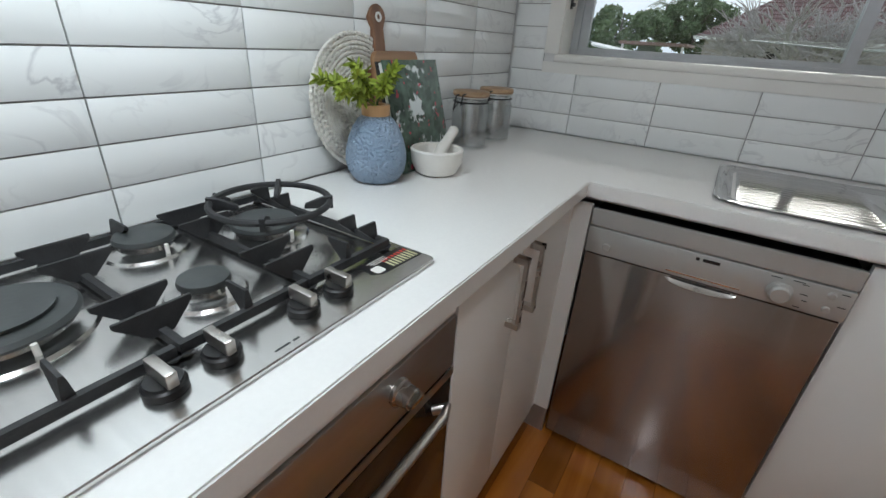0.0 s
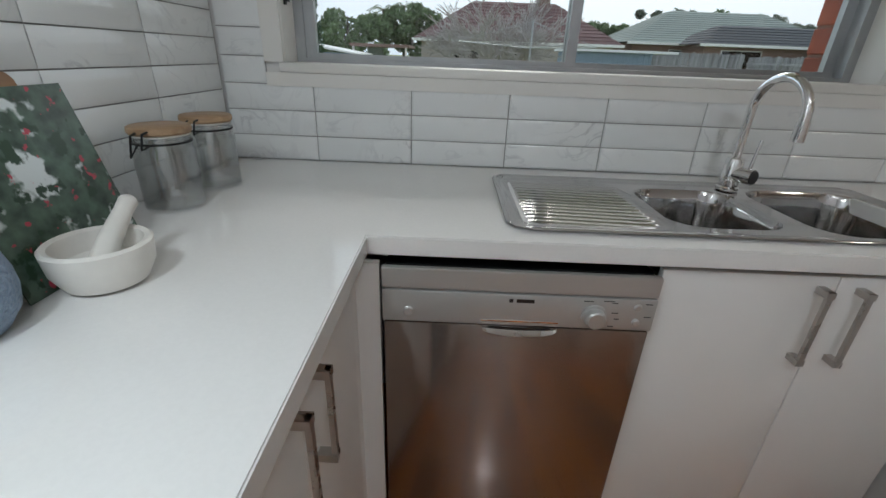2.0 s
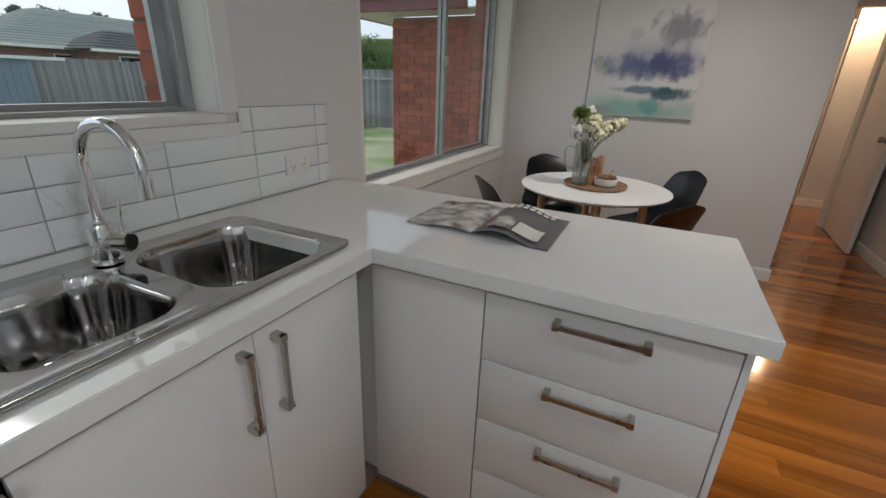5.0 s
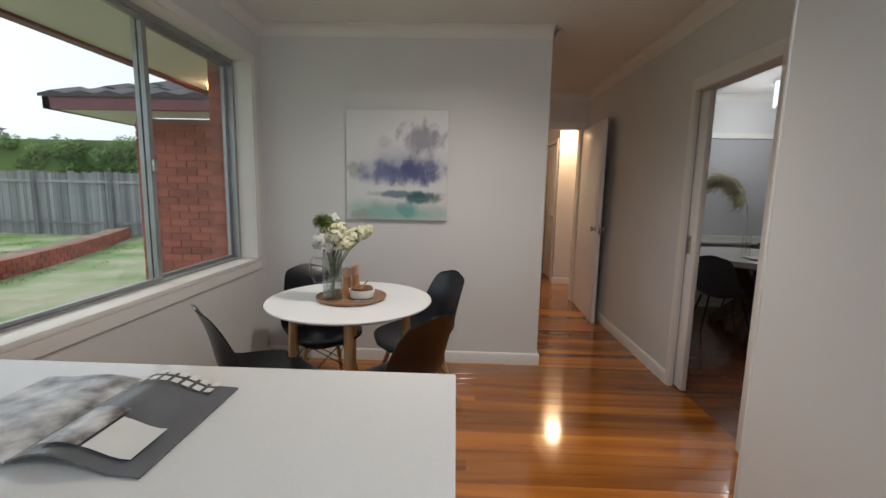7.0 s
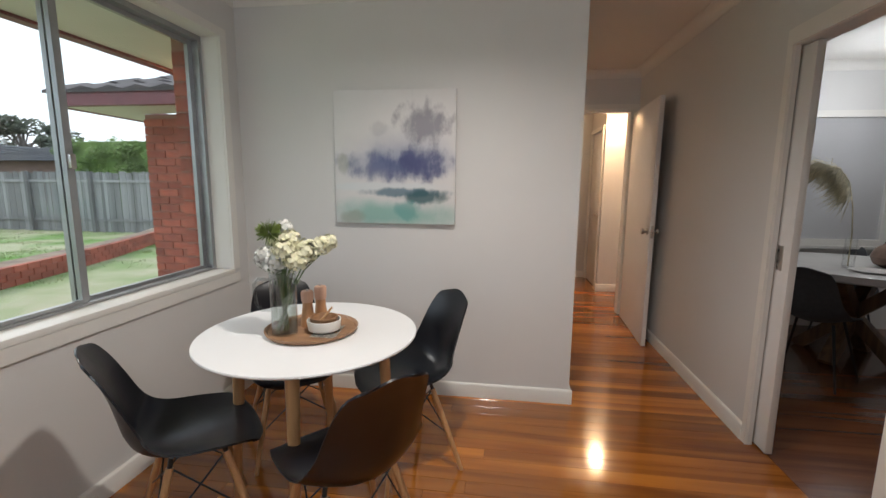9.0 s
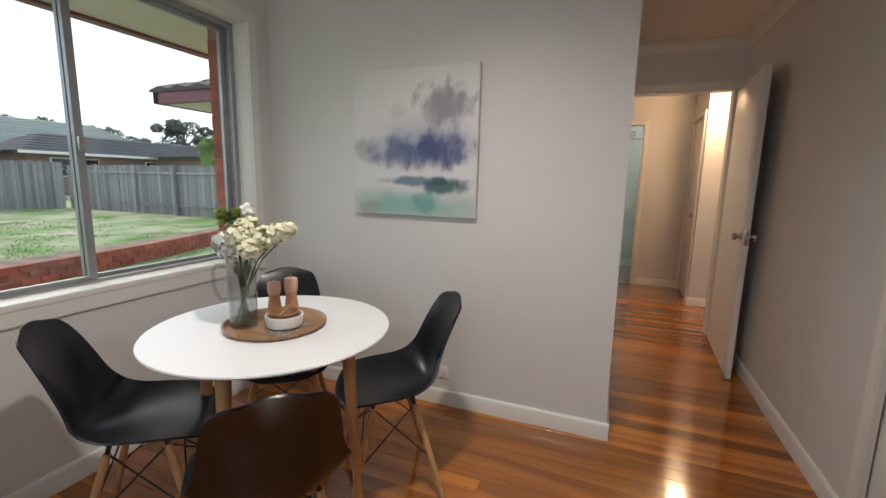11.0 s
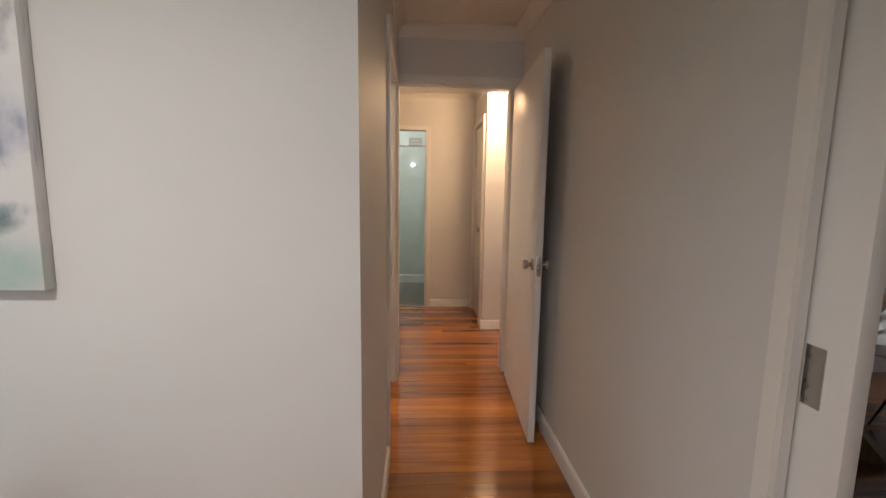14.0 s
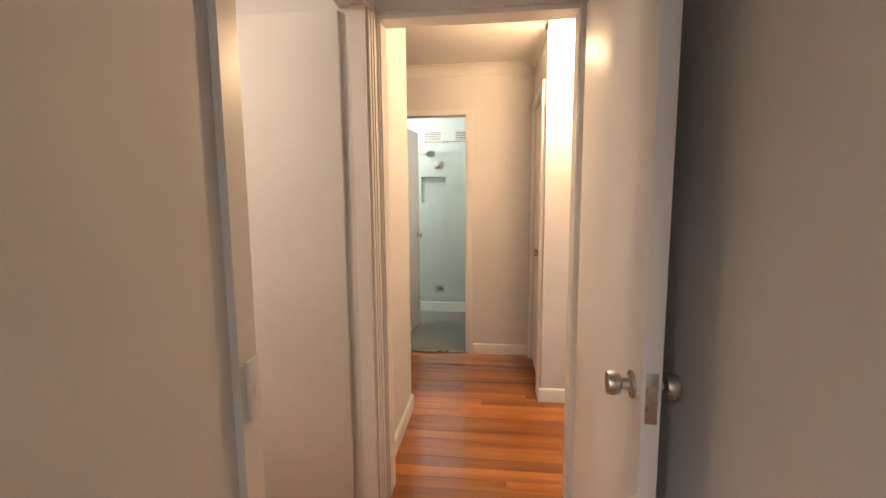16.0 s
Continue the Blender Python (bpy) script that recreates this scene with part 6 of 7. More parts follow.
for k in range(1100):
    f = rng.uniform(2.4, 5.99)
    i = int(f)
    p = stalk[i].lerp(stalk[i + 1] if i < 6 else stalk[i], f - i)
    d = (Vector((-0.3, 0.9, -0.25)) + Vector((rng.gauss(0, 0.22), rng.gauss(0, 0.22), rng.gauss(0, 0.28)))).normalized() * rng.uniform(0.10, 0.24)
    s = d.orthogonal().normalized() * 0.0026
    bm.faces.new([bm.verts.new(v) for v in (p, p + d * 0.5 + s, p + d + Vector((0, 0, -0.03)), p + d * 0.5 - s)])
part("plume", bm, PAMPAS, pg, "feathery cream plume")
pl = thing("plate", "white plate on the grey table", "plate", 5.52, -4.25, 0.7525)
part("plate_dish", spun([(0, 0), (0.08, 0), (0.13, 0.012), (0.128, 0.015), (0.08, 0.006), (0, 0.005)], 36), CERAMIC, pl)


# ---- outside ----
GZ = -0.30
GRASS = material("lawn_grass", (0.10, 0.235, 0.03), 0.95, colour2=(0.46, 0.41, 0.29), scale=0.75, detail=8, bump=1.0, bump_scale=60)
structure("ground", boxes((-400, OUT, GZ - 0.3, 400, 600, GZ)), GRASS, "patchy backyard lawn that runs on to the horizon")
BLADES = material("grass_blade", (0.13, 0.27, 0.04), 0.8, colour2=(0.30, 0.31, 0.12), scale=0.9, island=0.35, random_by="island")
rng = random.Random(17)
tufts = [(rng.uniform(5.0, 14.2), rng.uniform(5.5, 16.0)) for k in range(420)]
bm = bmesh.new()
for x, y in tufts:
    for q in range(26):
        p = Vector((x + rng.gauss(0, 0.16), y + rng.gauss(0, 0.16), 0))
        a, h = rng.uniform(0, math.pi), rng.uniform(0.02, 0.055)
        side, lean = Vector((math.cos(a), math.sin(a), 0)) * 0.008, Vector((rng.gauss(0, 0.02), rng.gauss(0, 0.02), h))
        bm.faces.new([bm.verts.new(v) for v in (p - side, p + side, p + lean)])
lawn = tagged(new("grass_tufts", mesh_of("grass_tufts", bm, BLADES, False)), "short uneven green grass tufts on the lawn", "grass", kind="stuff")
lawn.location.z = GZ
SOIL = material("garden_soil", (0.16, 0.11, 0.08), 0.95, colour2=(0.30, 0.22, 0.16), scale=5, bump=0.8, bump_scale=40)

FENCEWOOD = material("grey_paling", (0.34, 0.335, 0.335), 0.9, colour2=(0.23, 0.225, 0.225), scale=6, stretch=(1, 1, 0.12), bump=0.5, bump_scale=40, island=0.34)


def paling_fence(name, p, q, top, label):
    """Grey paling fence: posts, two rails and overlapping boards."""
    f = thing(name, label, "fence", 0, 0, GZ)
    p, q = Vector(p), Vector(q)
    L = (q - p).length
    d = (q - p).normalized()
    s = Vector((-d.y, d.x))
    ang = math.degrees(math.atan2(d.y, d.x))
    meshes = [mesh_of("paling", rbox(-0.058, -0.009, 0.0, 0.058, 0.009, top + 0.02 * k, 0.003, 1), FENCEWOOD) for k in range(3)]
    rng = random.Random(int(L * 10))
    n = int(L / 0.118)
    for k in range(n):
        c = p + d * (0.118 * (k + 0.5)) + s * (0.006 if k % 2 else -0.006)
        ob = new("paling", rng.choice(meshes))
        ob.parent = f
        ob.matrix_local = pose(c.x, c.y, rng.uniform(-0.015, 0.015), 0, rng.uniform(-0.5, 0.5), ang)
    for z in (0.35, top - 0.30):
        bm = boxes((0, 0.02, z, L, 0.06, z + 0.075))
        bmesh.ops.transform(bm, matrix=pose(p.x, p.y, 0, 0, 0, ang), verts=bm.verts[:])
        part("rail", bm, FENCEWOOD, f)
    for k in range(int(L / 2.4) + 1):
        c = p + d * min(2.4 * k, L - 0.05) + s * 0.09
        part("post", boxes((c.x - 0.05, c.y - 0.05, -0.05, c.x + 0.05, c.y + 0.05, top + 0.05)), FENCEWOOD, f)
    return f


paling_fence("fence", (14.6, 2.0), (14.6, 21.0), 1.92, "tall weathered grey timber paling fence along the yard")
paling_fence("fence", (8.6, 21.2), (14.6, 21.2), 2.02, "tall weathered grey paling fence at the back of the yard")
paling_fence("fence", (-12.0, 21.2), (5.3, 21.2), 1.36, "low weathered grey paling fence at the back of the yard")

# brick edging of the raised garden bed
edge = thing("garden_edging", "low curved brick garden edging with soil behind", "edging", 0, 0, GZ)
course = mesh_of("brick", rbox(-0.132, -0.05, 0.0, 0.132, 0.05, 0.104, 0.005, 1), BRICK)
for k in range(46):
    f = (k - 16) / 29
    x, y = 6.9 + 7.2 * f, 5.75 + 1.6 * f + 1.1 * f * f
    for c in range(3):
        b = new("brick", course)
        b.parent = edge
        b.matrix_local = pose(x + (0.11 if c == 1 else 0.0), y + (0.03 if c == 1 else 0.0), 0.105 * c, 0, 0, 18 + 9 * f)
bm = bmesh.new()
rows = []
for k in range(24):
    f = (k - 8) / 15
    x, y = 6.9 + 7.2 * f, 5.80 + 1.6 * f + 1.1 * f * f
    rows.append([bm.verts.new((x - 0.25 * t, y + 0.9 * t, 0.29 + 0.03 * math.sin(3 * f + 4 * t) - 0.34 * (t == 1))) for t in (0.0, 0.5, 1.0)])
for a, b in zip(rows, rows[1:]):
    for k in range(2):
        bm.faces.new((a[k], b[k], b[k + 1], a[k + 1]))
part("soil_bed", bm, SOIL, edge, "dry brown soil")

# the brick wing of this house, its eave and gutter
ROOFTILE = material("dark_roof_tile", (0.085, 0.070, 0.072), 0.8, colour2=(0.05, 0.042, 0.044), scale=12, bump=0.4, bump_scale=60, island=0.25, random_by="island")
FASCIA = material("maroon_fascia", (0.20, 0.055, 0.065), 0.4, scale=6, vary=0.08)
SOFFIT = material("soffit_board", (0.78, 0.78, 0.78), 0.7, scale=4, vary=0.04)
WX, WY = 6.62, 2.36
structure("wall_wing", boxes((WX + 0.012, OUT, GZ - 0.1, WX + 0.25, WY - 0.012, 2.085), (WX + 0.25, WY - 0.25, GZ - 0.1, 11.0, WY - 0.012, 2.085)), MORTAR, "red brick wing of the house")
structure("wall_outside", boxes((HOB - 0.35, 0.161, GZ - 0.1, KW[0] - 0.05, OUT, 2.3), (KW[1] - 0.035, 0.161, GZ - 0.1, DW[0] - 0.03, OUT, 2.3), (KW[0] - 0.05, 0.161, GZ - 0.1, KW[1] - 0.035, OUT, KW[2] - 0.03),
                                (DW[0] - 0.03, 0.161, GZ - 0.1, DW[1] - 0.03, OUT, DW[2] - 0.03), (DW[1] - 0.03, 0.161, GZ - 0.1, WX + 0.011, OUT, 2.3), (KW[0] - 0.05, 0.161, KW[3] + 0.03, KW[1] - 0.035, OUT, 2.3), (DW[0] - 0.03, 0.161, DW[3] + 0.03, DW[1] - 0.03, OUT, 2.3)), MORTAR, "red brick outer skin of the house")
eave = thing("eave", "house eave with a pale soffit and maroon gutter", "eave", 0, 0, 2.24)
part("soffit", boxes((HOB - 0.8, OUT + 0.001, 0.0, WX - 0.50, 1.02, 0.02), (WX - 0.50, OUT + 0.001, -0.15, WX - 0.02, WY + 0.45, -0.135), (WX - 0.02, WY - 0.005, -0.15, 11.4, WY + 0.45, -0.135)), SOFFIT, eave, "pale soffit sheet")
part("gutter", boxes((HOB - 0.8, 1.021, -0.02, WX - 0.60, 1.10, 0.12), (WX - 0.58, 1.03, -0.155, WX - 0.501, WY + 0.53, 0.0), (WX - 0.58, WY + 0.451, -0.155, 11.4, WY + 0.53, 0.0)), FASCIA, eave, "maroon metal gutter")
# tiled roof slope of the wing, course by course
bm = bmesh.new()
for k in range(9):
    z0 = 2.235 + 0.115 * k
    x0 = WX - 0.60 + 0.32 * k
    y1 = WY + 0.56 - 0.32 * k
    for q in range(int((y1 - 0.3) / 0.30) + 1):
        a, b = max(0.3, y1 - 0.30 * (q + 1)), y1 - 0.30 * q
        if b - a > 0.05:
            m = 0.5 * (a + b)
            vs = [bm.verts.new(v) for v in ((x0, a, z0), (x0, m, z0 + 0.035), (x0, b, z0), (x0 + 0.36, b, z0 + 0.115), (x0 + 0.36, m, z0 + 0.15), (x0 + 0.36, a, z0 + 0.115))]
            bm.faces.new((vs[0], vs[1], vs[4], vs[5]))
            bm.faces.new((vs[1], vs[2], vs[3], vs[4]))
            bm.faces.new((vs[0], bm.verts.new((x0, a, z0 - 0.03)), bm.verts.new((x0, b, z0 - 0.03)), vs[2], vs[1]))
roof = solid("wing_roof", bm, ROOFTILE, "dark concrete tiled roof of the brick wing", "roof", kind="structure")
out = thing("eave_lamp", "small warm lamp under the eave, switched on", "lamp", 5.55, 0.80, 2.24)
part("bulb_cover", spun([(0, -0.0005), (0.05, -0.0005), (0.055, -0.02), (0.045, -0.05), (0, -0.055)], 20), glow("warm_eave_glow", (1.0, 0.62, 0.28), 6.0), out)


# ---- houses beyond the fence ----
def hip_roof(bm, x0, y0, x1, y1, z0, z1, run, step=0.34):
    """Hip roof in stepped tile courses."""
    n = max(4, int(run / step))
    for k in range(n):
        a, b = run * k / n, run * (k + 1) / n
        za, zb = z0 + (z1 - z0) * k / n, z0 + (z1 - z0) * (k + 1) / n
        lo = [(x0 + a, y0 + a, za + 0.05), (x1 - a, y0 + a, za + 0.05), (x1 - a, y1 - a, za + 0.05), (x0 + a, y1 - a, za + 0.05)]
        hi = [(x0 + b, y0 + b, zb), (x1 - b, y0 + b, zb), (x1 - b, y1 - b, zb), (x0 + b, y1 - b, zb)]
        lip = [(x, y, za - 0.02) for x, y, _ in lo]
        L, H, P = [[bm.verts.new(v) for v in r] for r in (lo, hi, lip)]
        for i in range(4):
            j = (i + 1) % 4
            bm.faces.new((L[i], L[j], H[j], H[i]))
            bm.faces.new((P[i], P[j], L[j], L[i]))
    return bm


TERRACOTTA = material("terracotta_tile", (0.17, 0.092, 0.085), 0.85, colour2=(0.11, 0.058, 0.056), scale=3, island=0.12, random_by="island", bump=0.4, bump_scale=30)
GREENTILE = material("grey_green_tile", (0.26, 0.295, 0.265), 0.85, scale=3, vary=0.1, island=0.10, random_by="island")
DARKTILE = material("charcoal_tile", (0.055, 0.06, 0.068), 0.8, scale=3, vary=0.1, island=0.12, random_by="island")
RENDER = material("cream_brick", (0.42, 0.36, 0.31), 0.9, scale=8, vary=0.1)
REDWALL = material("brown_brick", (0.25, 0.16, 0.13), 0.9, scale=8, vary=0.12)


def house(name, label, x0, y0, x1, y1, base, eave_z, ridge_z, run, wall, tile, windows, chimney=None):
    h = thing(name, label, "house", 0, 0, 0)
    part("wall", boxes((x0 + 0.6, y0 + 0.6, base, x1 - 0.6, y1 - 0.6, eave_z)), wall, h)
    roof = part("roof", hip_roof(bmesh.new(), x0, y0, x1, y1, eave_z, ridge_z, run), tile, h, "hipped tiled roof")
    part("gutter", boxes((x0 - 0.06, y0 - 0.1, eave_z - 0.14, x1 + 0.06, y0, eave_z + 0.03)), TRIM, h)
    part("soffit", boxes((x0, y0, eave_z - 0.15, x1, y0 + 0.6, eave_z - 0.13)), SOFFIT, h)
    for a, b, z0, z1 in windows:
        w = part("window", boxes((a, y0 + 0.52, z0, b, y0 + 0.598, z1)), TRIM, h, "white framed window")
        part("pane", boxes((a + 0.06, y0 + 0.49, z0 + 0.06, (a + b) / 2 - 0.03, y0 + 0.519, z1 - 0.06)), DARKGLASS, w)
        part("pane", boxes(((a + b) / 2 + 0.03, y0 + 0.49, z0 + 0.06, b - 0.06, y0 + 0.519, z1 - 0.06)), DARKGLASS, w)
    if chimney:
        x, y, z0, z1 = chimney
        part("chimney", boxes((x - 0.45, y - 0.4, z0, x + 0.45, y + 0.4, z1), (x - 0.52, y - 0.47, z1, x + 0.52, y + 0.47, z1 + 0.15)), REDWALL, roof, "squat brick chimney")
    return h


house("house", "cream house with a terracotta hipped roof beyond the fence", -2.3, 33.0, 12.9, 43.0, GZ, 2.30, 5.2, 4.4, RENDER, TERRACOTTA, ((0.6, 2.6, 0.9, 2.0), (4.5, 6.5, 0.9, 2.0), (8.6, 10.6, 0.9, 2.0)), (7.6, 37.5, 4.6, 5.9))
house("house", "brick house with a grey-green tiled roof beyond the fence", 14.6, 37.0, 33.0, 49.0, GZ, 2.75, 5.5, 5.2, REDWALL, GREENTILE, ((18.2, 21.0, 0.9, 2.3), (26.0, 29.0, 0.9, 2.3)))
house("house", "low brick house with a charcoal tiled roof beyond the fence", 18.6, 33.5, 40.0, 39.5, GZ, 2.65, 4.05, 2.6, REDWALL, DARKTILE, ((20.5, 23.5, 1.0, 2.3), (27.0, 30.0, 1.0, 2.3)))
house("house", "low house with a charcoal roof behind the side fence", 27.0, 22.0, 36.0, 36.0, GZ, 2.7, 4.0, 4.2, REDWALL, DARKTILE, ((29.0, 31.0, 1.0, 2.3),))
shed = thing("garden_shed", "blue-grey metal garden shed in the yard", "shed", 0, 0, GZ)
SHEDBLUE = material("shed_metal", (0.22, 0.29, 0.36), 0.5, 0.2, scale=5, vary=0.06)
part("shed_wall", boxes((5.3, 17.2, 0, 8.5, 19.4, 1.85)), SHEDBLUE, shed)
part("shed_roof", boxes((5.15, 17.0, 1.86, 9.4, 19.6, 1.95)), SOFFIT, shed)
for k in range(16):
    part("rib", boxes((5.38 + 0.2 * k, 17.18, 0.0, 5.41 + 0.2 * k, 17.1995, 1.84)), SHEDBLUE, shed)
port = thing("carport", "low flat carport roof beyond the back fence", "carport", 0, 0, GZ)
part("carport_roof", boxes((-5.6, 27.0, 1.86, -2.0, 31.5, 2.02)), REDWALL, port)
for x in (-5.4, -2.2):
    part("post", boxes((x - 0.06, 27.2, 0, x + 0.06, 27.32, 1.859)), TRIM, port)
part("screen", boxes((-5.3, 31.3, 0, -4.2, 31.4, 1.859)), GREENTILE, port)
wr = thing("garage", "small white-roofed garage beyond the back fence", "garage", 0, 0, GZ)
part("garage_wall", boxes((-9.2, 23.0, 0, -4.4, 27.0, 1.45)), SHEDBLUE, wr)
bm = bmesh.new()
v = [bm.verts.new(p) for p in ((-9.4, 22.8, 2.2), (-4.2, 22.8, 1.46), (-4.2, 27.2, 1.46), (-9.4, 27.2, 2.2), (-9.4, 22.8, 2.1), (-4.2, 22.8, 1.38), (-4.2, 27.2, 1.38), (-9.4, 27.2, 2.1))]
for f in ((0, 1, 2, 3), (7, 6, 5, 4), (0, 4, 5, 1), (1, 5, 6, 2), (2, 6, 7, 3), (3, 7, 4, 0)):
    bm.faces.new([v[i] for i in f])
part("garage_roof", bm, TRIM, wr)

# ---- trees ----
BARK = material("grey_bark", (0.20, 0.17, 0.15), 0.95, scale=10, vary=0.25, bump=0.6, bump_scale=60)
LEAF = material("tree_leaf", (0.15, 0.205, 0.095), 0.8, colour2=(0.10, 0.145, 0.06), scale=1.2, island=0.35, random_by="island")
LEAFLIGHT = material("hedge_leaf", (0.20, 0.31, 0.07), 0.8, colour2=(0.11, 0.19, 0.04), scale=1.0, island=0.35, random_by="island")
GUM = material("gum_leaf", (0.13, 0.15, 0.10), 0.85, colour2=(0.08, 0.095, 0.065), scale=1.0, island=0.3, random_by="island")


def leafy(bm, centre, size, count, leaf, rng, flat=0.8):
    for k in range(count):
        d = Vector((rng.gauss(0, 1), rng.gauss(0, 1), rng.gauss(0, 1))).normalized()
        r = rng.uniform(0.45, 1.0) ** 0.6
        p = Vector(centre) + Vector((d.x * size, d.y * size, d.z * size * flat)) * r
        a = Vector((rng.gauss(0, 1), rng.gauss(0, 1), rng.gauss(0, 1))).normalized() * leaf * rng.uniform(0.6, 1.3)
        b = a.orthogonal().normalized() * leaf * rng.uniform(0.35, 0.6)
        bm.faces.new([bm.verts.new(v) for v in (p - a, p + b, p + a, p - b)])


def tree(label, x, y, height, spread, trunk, leafmat, seed, leaf=0.16, clumps=34, per=240):
    rng = random.Random(seed)
    t = thing("tree", label, "tree", x, y, GZ)
    top = height - spread * 0.95
    tb = tube([(0, 0, 0), (0.05, 0.03, top * 0.5), (0, 0, top), (0.1, 0, height * 0.88)], [trunk, trunk * 0.8, trunk * 0.6, trunk * 0.15], 10)
    crown = bmesh.new()
    for k in range(clumps):
        a = rng.uniform(0, 2 * math.pi)
        h = rng.uniform(-1.5, 0.95)
        r = spread * 1.5 * rng.uniform(0.15, 1.0) * math.sqrt(max(0.08, 1 - (h / 1.6) ** 2))
        c = (r * math.cos(a), r * math.sin(a), top + h * spread * 0.7)
        tube([(0, 0, top * rng.uniform(0.7, 1.0)), (c[0] * 0.5, c[1] * 0.5, (top + c[2]) / 2), c], [trunk * 0.4, trunk * 0.22, trunk * 0.05], 6, bm=tb)
        leafy(crown, c, spread * rng.uniform(0.22, 0.44), per, leaf, rng)
    part("trunk", tb, BARK, t)
    part("crown", crown, leafmat, t)
    return t


tree("dense round green tree beyond the back fence", -8.6, 40, 4.9, 2.3, 0.2, LEAF, 1, 0.20)
tree("spreading green tree beyond the terracotta roof", -3.6, 46, 6.2, 2.2, 0.2, LEAF, 2, 0.22)
tree("grey-green gum tree far behind the houses", 25.0, 55, 7.6, 2.6, 0.22, GUM, 3, 0.24, 24, 200)
tree("broad green tree behind the charcoal roof", 30.5, 53, 7.2, 3.0, 0.25, LEAF, 4, 0.26)
tree("broad green tree behind the charcoal roof", 36.5, 53, 7.0, 3.0, 0.25, GUM, 5, 0.26)
tree("small green tree between the two roofs", 17.6, 50, 5.4, 2.0, 0.18, LEAF, 6, 0.22)
tree("grey gum tree far off beyond the side fence", 36.0, 41.0, 7.6, 2.6, 0.22, GUM, 7, 0.24, 24, 200)

# slim conifer at the corner of the window
con = thing("conifer", "dark green narrow conifer in the yard", "tree", -3.35, 11.5, GZ)
part("trunk", tube([(0, 0, 0), (0, 0, 3.2)], [0.08, 0.02], 8), BARK, con)
bm = bmesh.new()
rng = random.Random(12)
for k in range(30):
    z = 0.4 + 3.2 * k / 29
    leafy(bm, (rng.uniform(-0.08, 0.08), rng.uniform(-0.08, 0.08), z), 0.60 * (1 - 0.5 * k / 29), 280, 0.055, rng, 1.0)
part("crown", bm, material("conifer_leaf", (0.055, 0.10, 0.045), 0.8, colour2=(0.03, 0.06, 0.03), scale=3, island=0.35, random_by="island"), con)

# palms
for x, y, h, seed in ((-6.4, 46, 5.4, 3), (-4.6, 48, 5.9, 5)):
    rng = random.Random(seed)
    pm = thing("palm_tree", "tall palm far behind the houses", "palm", x, y, GZ)
    part("trunk", tube([(0, 0, 0), (0.05, 0, h * 0.5), (0.1, 0, h)], [0.16, 0.13, 0.12], 10), BARK, pm)
    for k in range(15):
        a = 2 * math.pi * k / 15 + rng.uniform(-0.15, 0.15)
        up, L = rng.uniform(-0.2, 0.9), rng.uniform(1.3, 1.8)
        d = Vector((math.cos(a), math.sin(a), 0))
        bm = bmesh.new()
        spine = [Vector((0.1, 0, h)) + d * L * f + Vector((0, 0, up * L * f - 0.75 * L * f * f)) for f in (0, 0.2, 0.4, 0.6, 0.8, 1.0)]
        side = Vector((-d.y, d.x, 0))
        for i in range(5):
            for q in range(3):
                p = spine[i].lerp(spine[i + 1], q / 3)
                for s in (-1, 1):
                    tip = p + side * s * 0.40 * (1 - 0.12 * i) + d * 0.25 + Vector((0, 0, -0.18))
                    bm.faces.new([bm.verts.new(v) for v in (p, p + d * 0.07, tip)])
        part("frond", bm, LEAF, pm)

# bare winter tree in front of the fence
bt = thing("bare_tree", "leafless pale-branched winter shrub tree in the yard", "tree", 2.15, 13.0, GZ)
part("trunk", tube([(0, 0, 0), (0.02, 0, 0.5), (0, 0.02, 0.9)], [0.09, 0.07, 0.06], 8), BARK, bt)
TWIG = material("pale_twig", (0.46, 0.42, 0.40), 0.9, scale=12, vary=0.15)
rng = random.Random(21)


def branch(bm, p, d, L, r, depth):
    q = p + d * L * 0.5 + Vector((rng.gauss(0, 0.04), rng.gauss(0, 0.04), 0.02)) * L
    e = p + d * L
    tube([p, q, e], [max(r, 0.014), max(r * 0.8, 0.013), max(r * 0.55, 0.011)], 4, bm=bm)
    if depth:
        for k in range(rng.choice((4, 5))):
            n = (d + Vector((rng.gauss(0, 0.55), rng.gauss(0, 0.55), rng.gauss(0.05, 0.4)))).normalized()
            branch(bm, p.lerp(e, rng.uniform(0.5, 1.0)), n, L * rng.uniform(0.55, 0.8), r * 0.55, depth - 1)


for k in range(16):
    a = 2 * math.pi * k / 16 + rng.uniform(-0.2, 0.2)
    bm = bmesh.new()
    branch(bm, Vector((0, 0.01, 0.85)), Vector((math.cos(a), math.sin(a), rng.uniform(0.25, 1.3))).normalized(), rng.uniform(0.95, 1.45), 0.030, 3)
    part("limb", bm, TWIG, bt)

# rotary clothes line
hoist = thing("clothes_line", "grey rotary clothes line standing on the lawn", "clothes line", 2.6, 10.2, GZ)
part("mast", tube([(0, 0, 0), (0, 0, 2.35)], 0.025, 10), ALU, hoist)
for k in range(4):
    a = radians(20 + 90 * k)
    part("arm", tube([(0, 0, 1.75), (1.9 * math.cos(a), 1.9 * math.sin(a), 1.83)], 0.012, 8), ALU, hoist)
    part("stay", tube([(0, 0, 2.33), (1.9 * math.cos(a), 1.9 * math.sin(a), 1.84)], 0.005, 6), ALU, hoist)
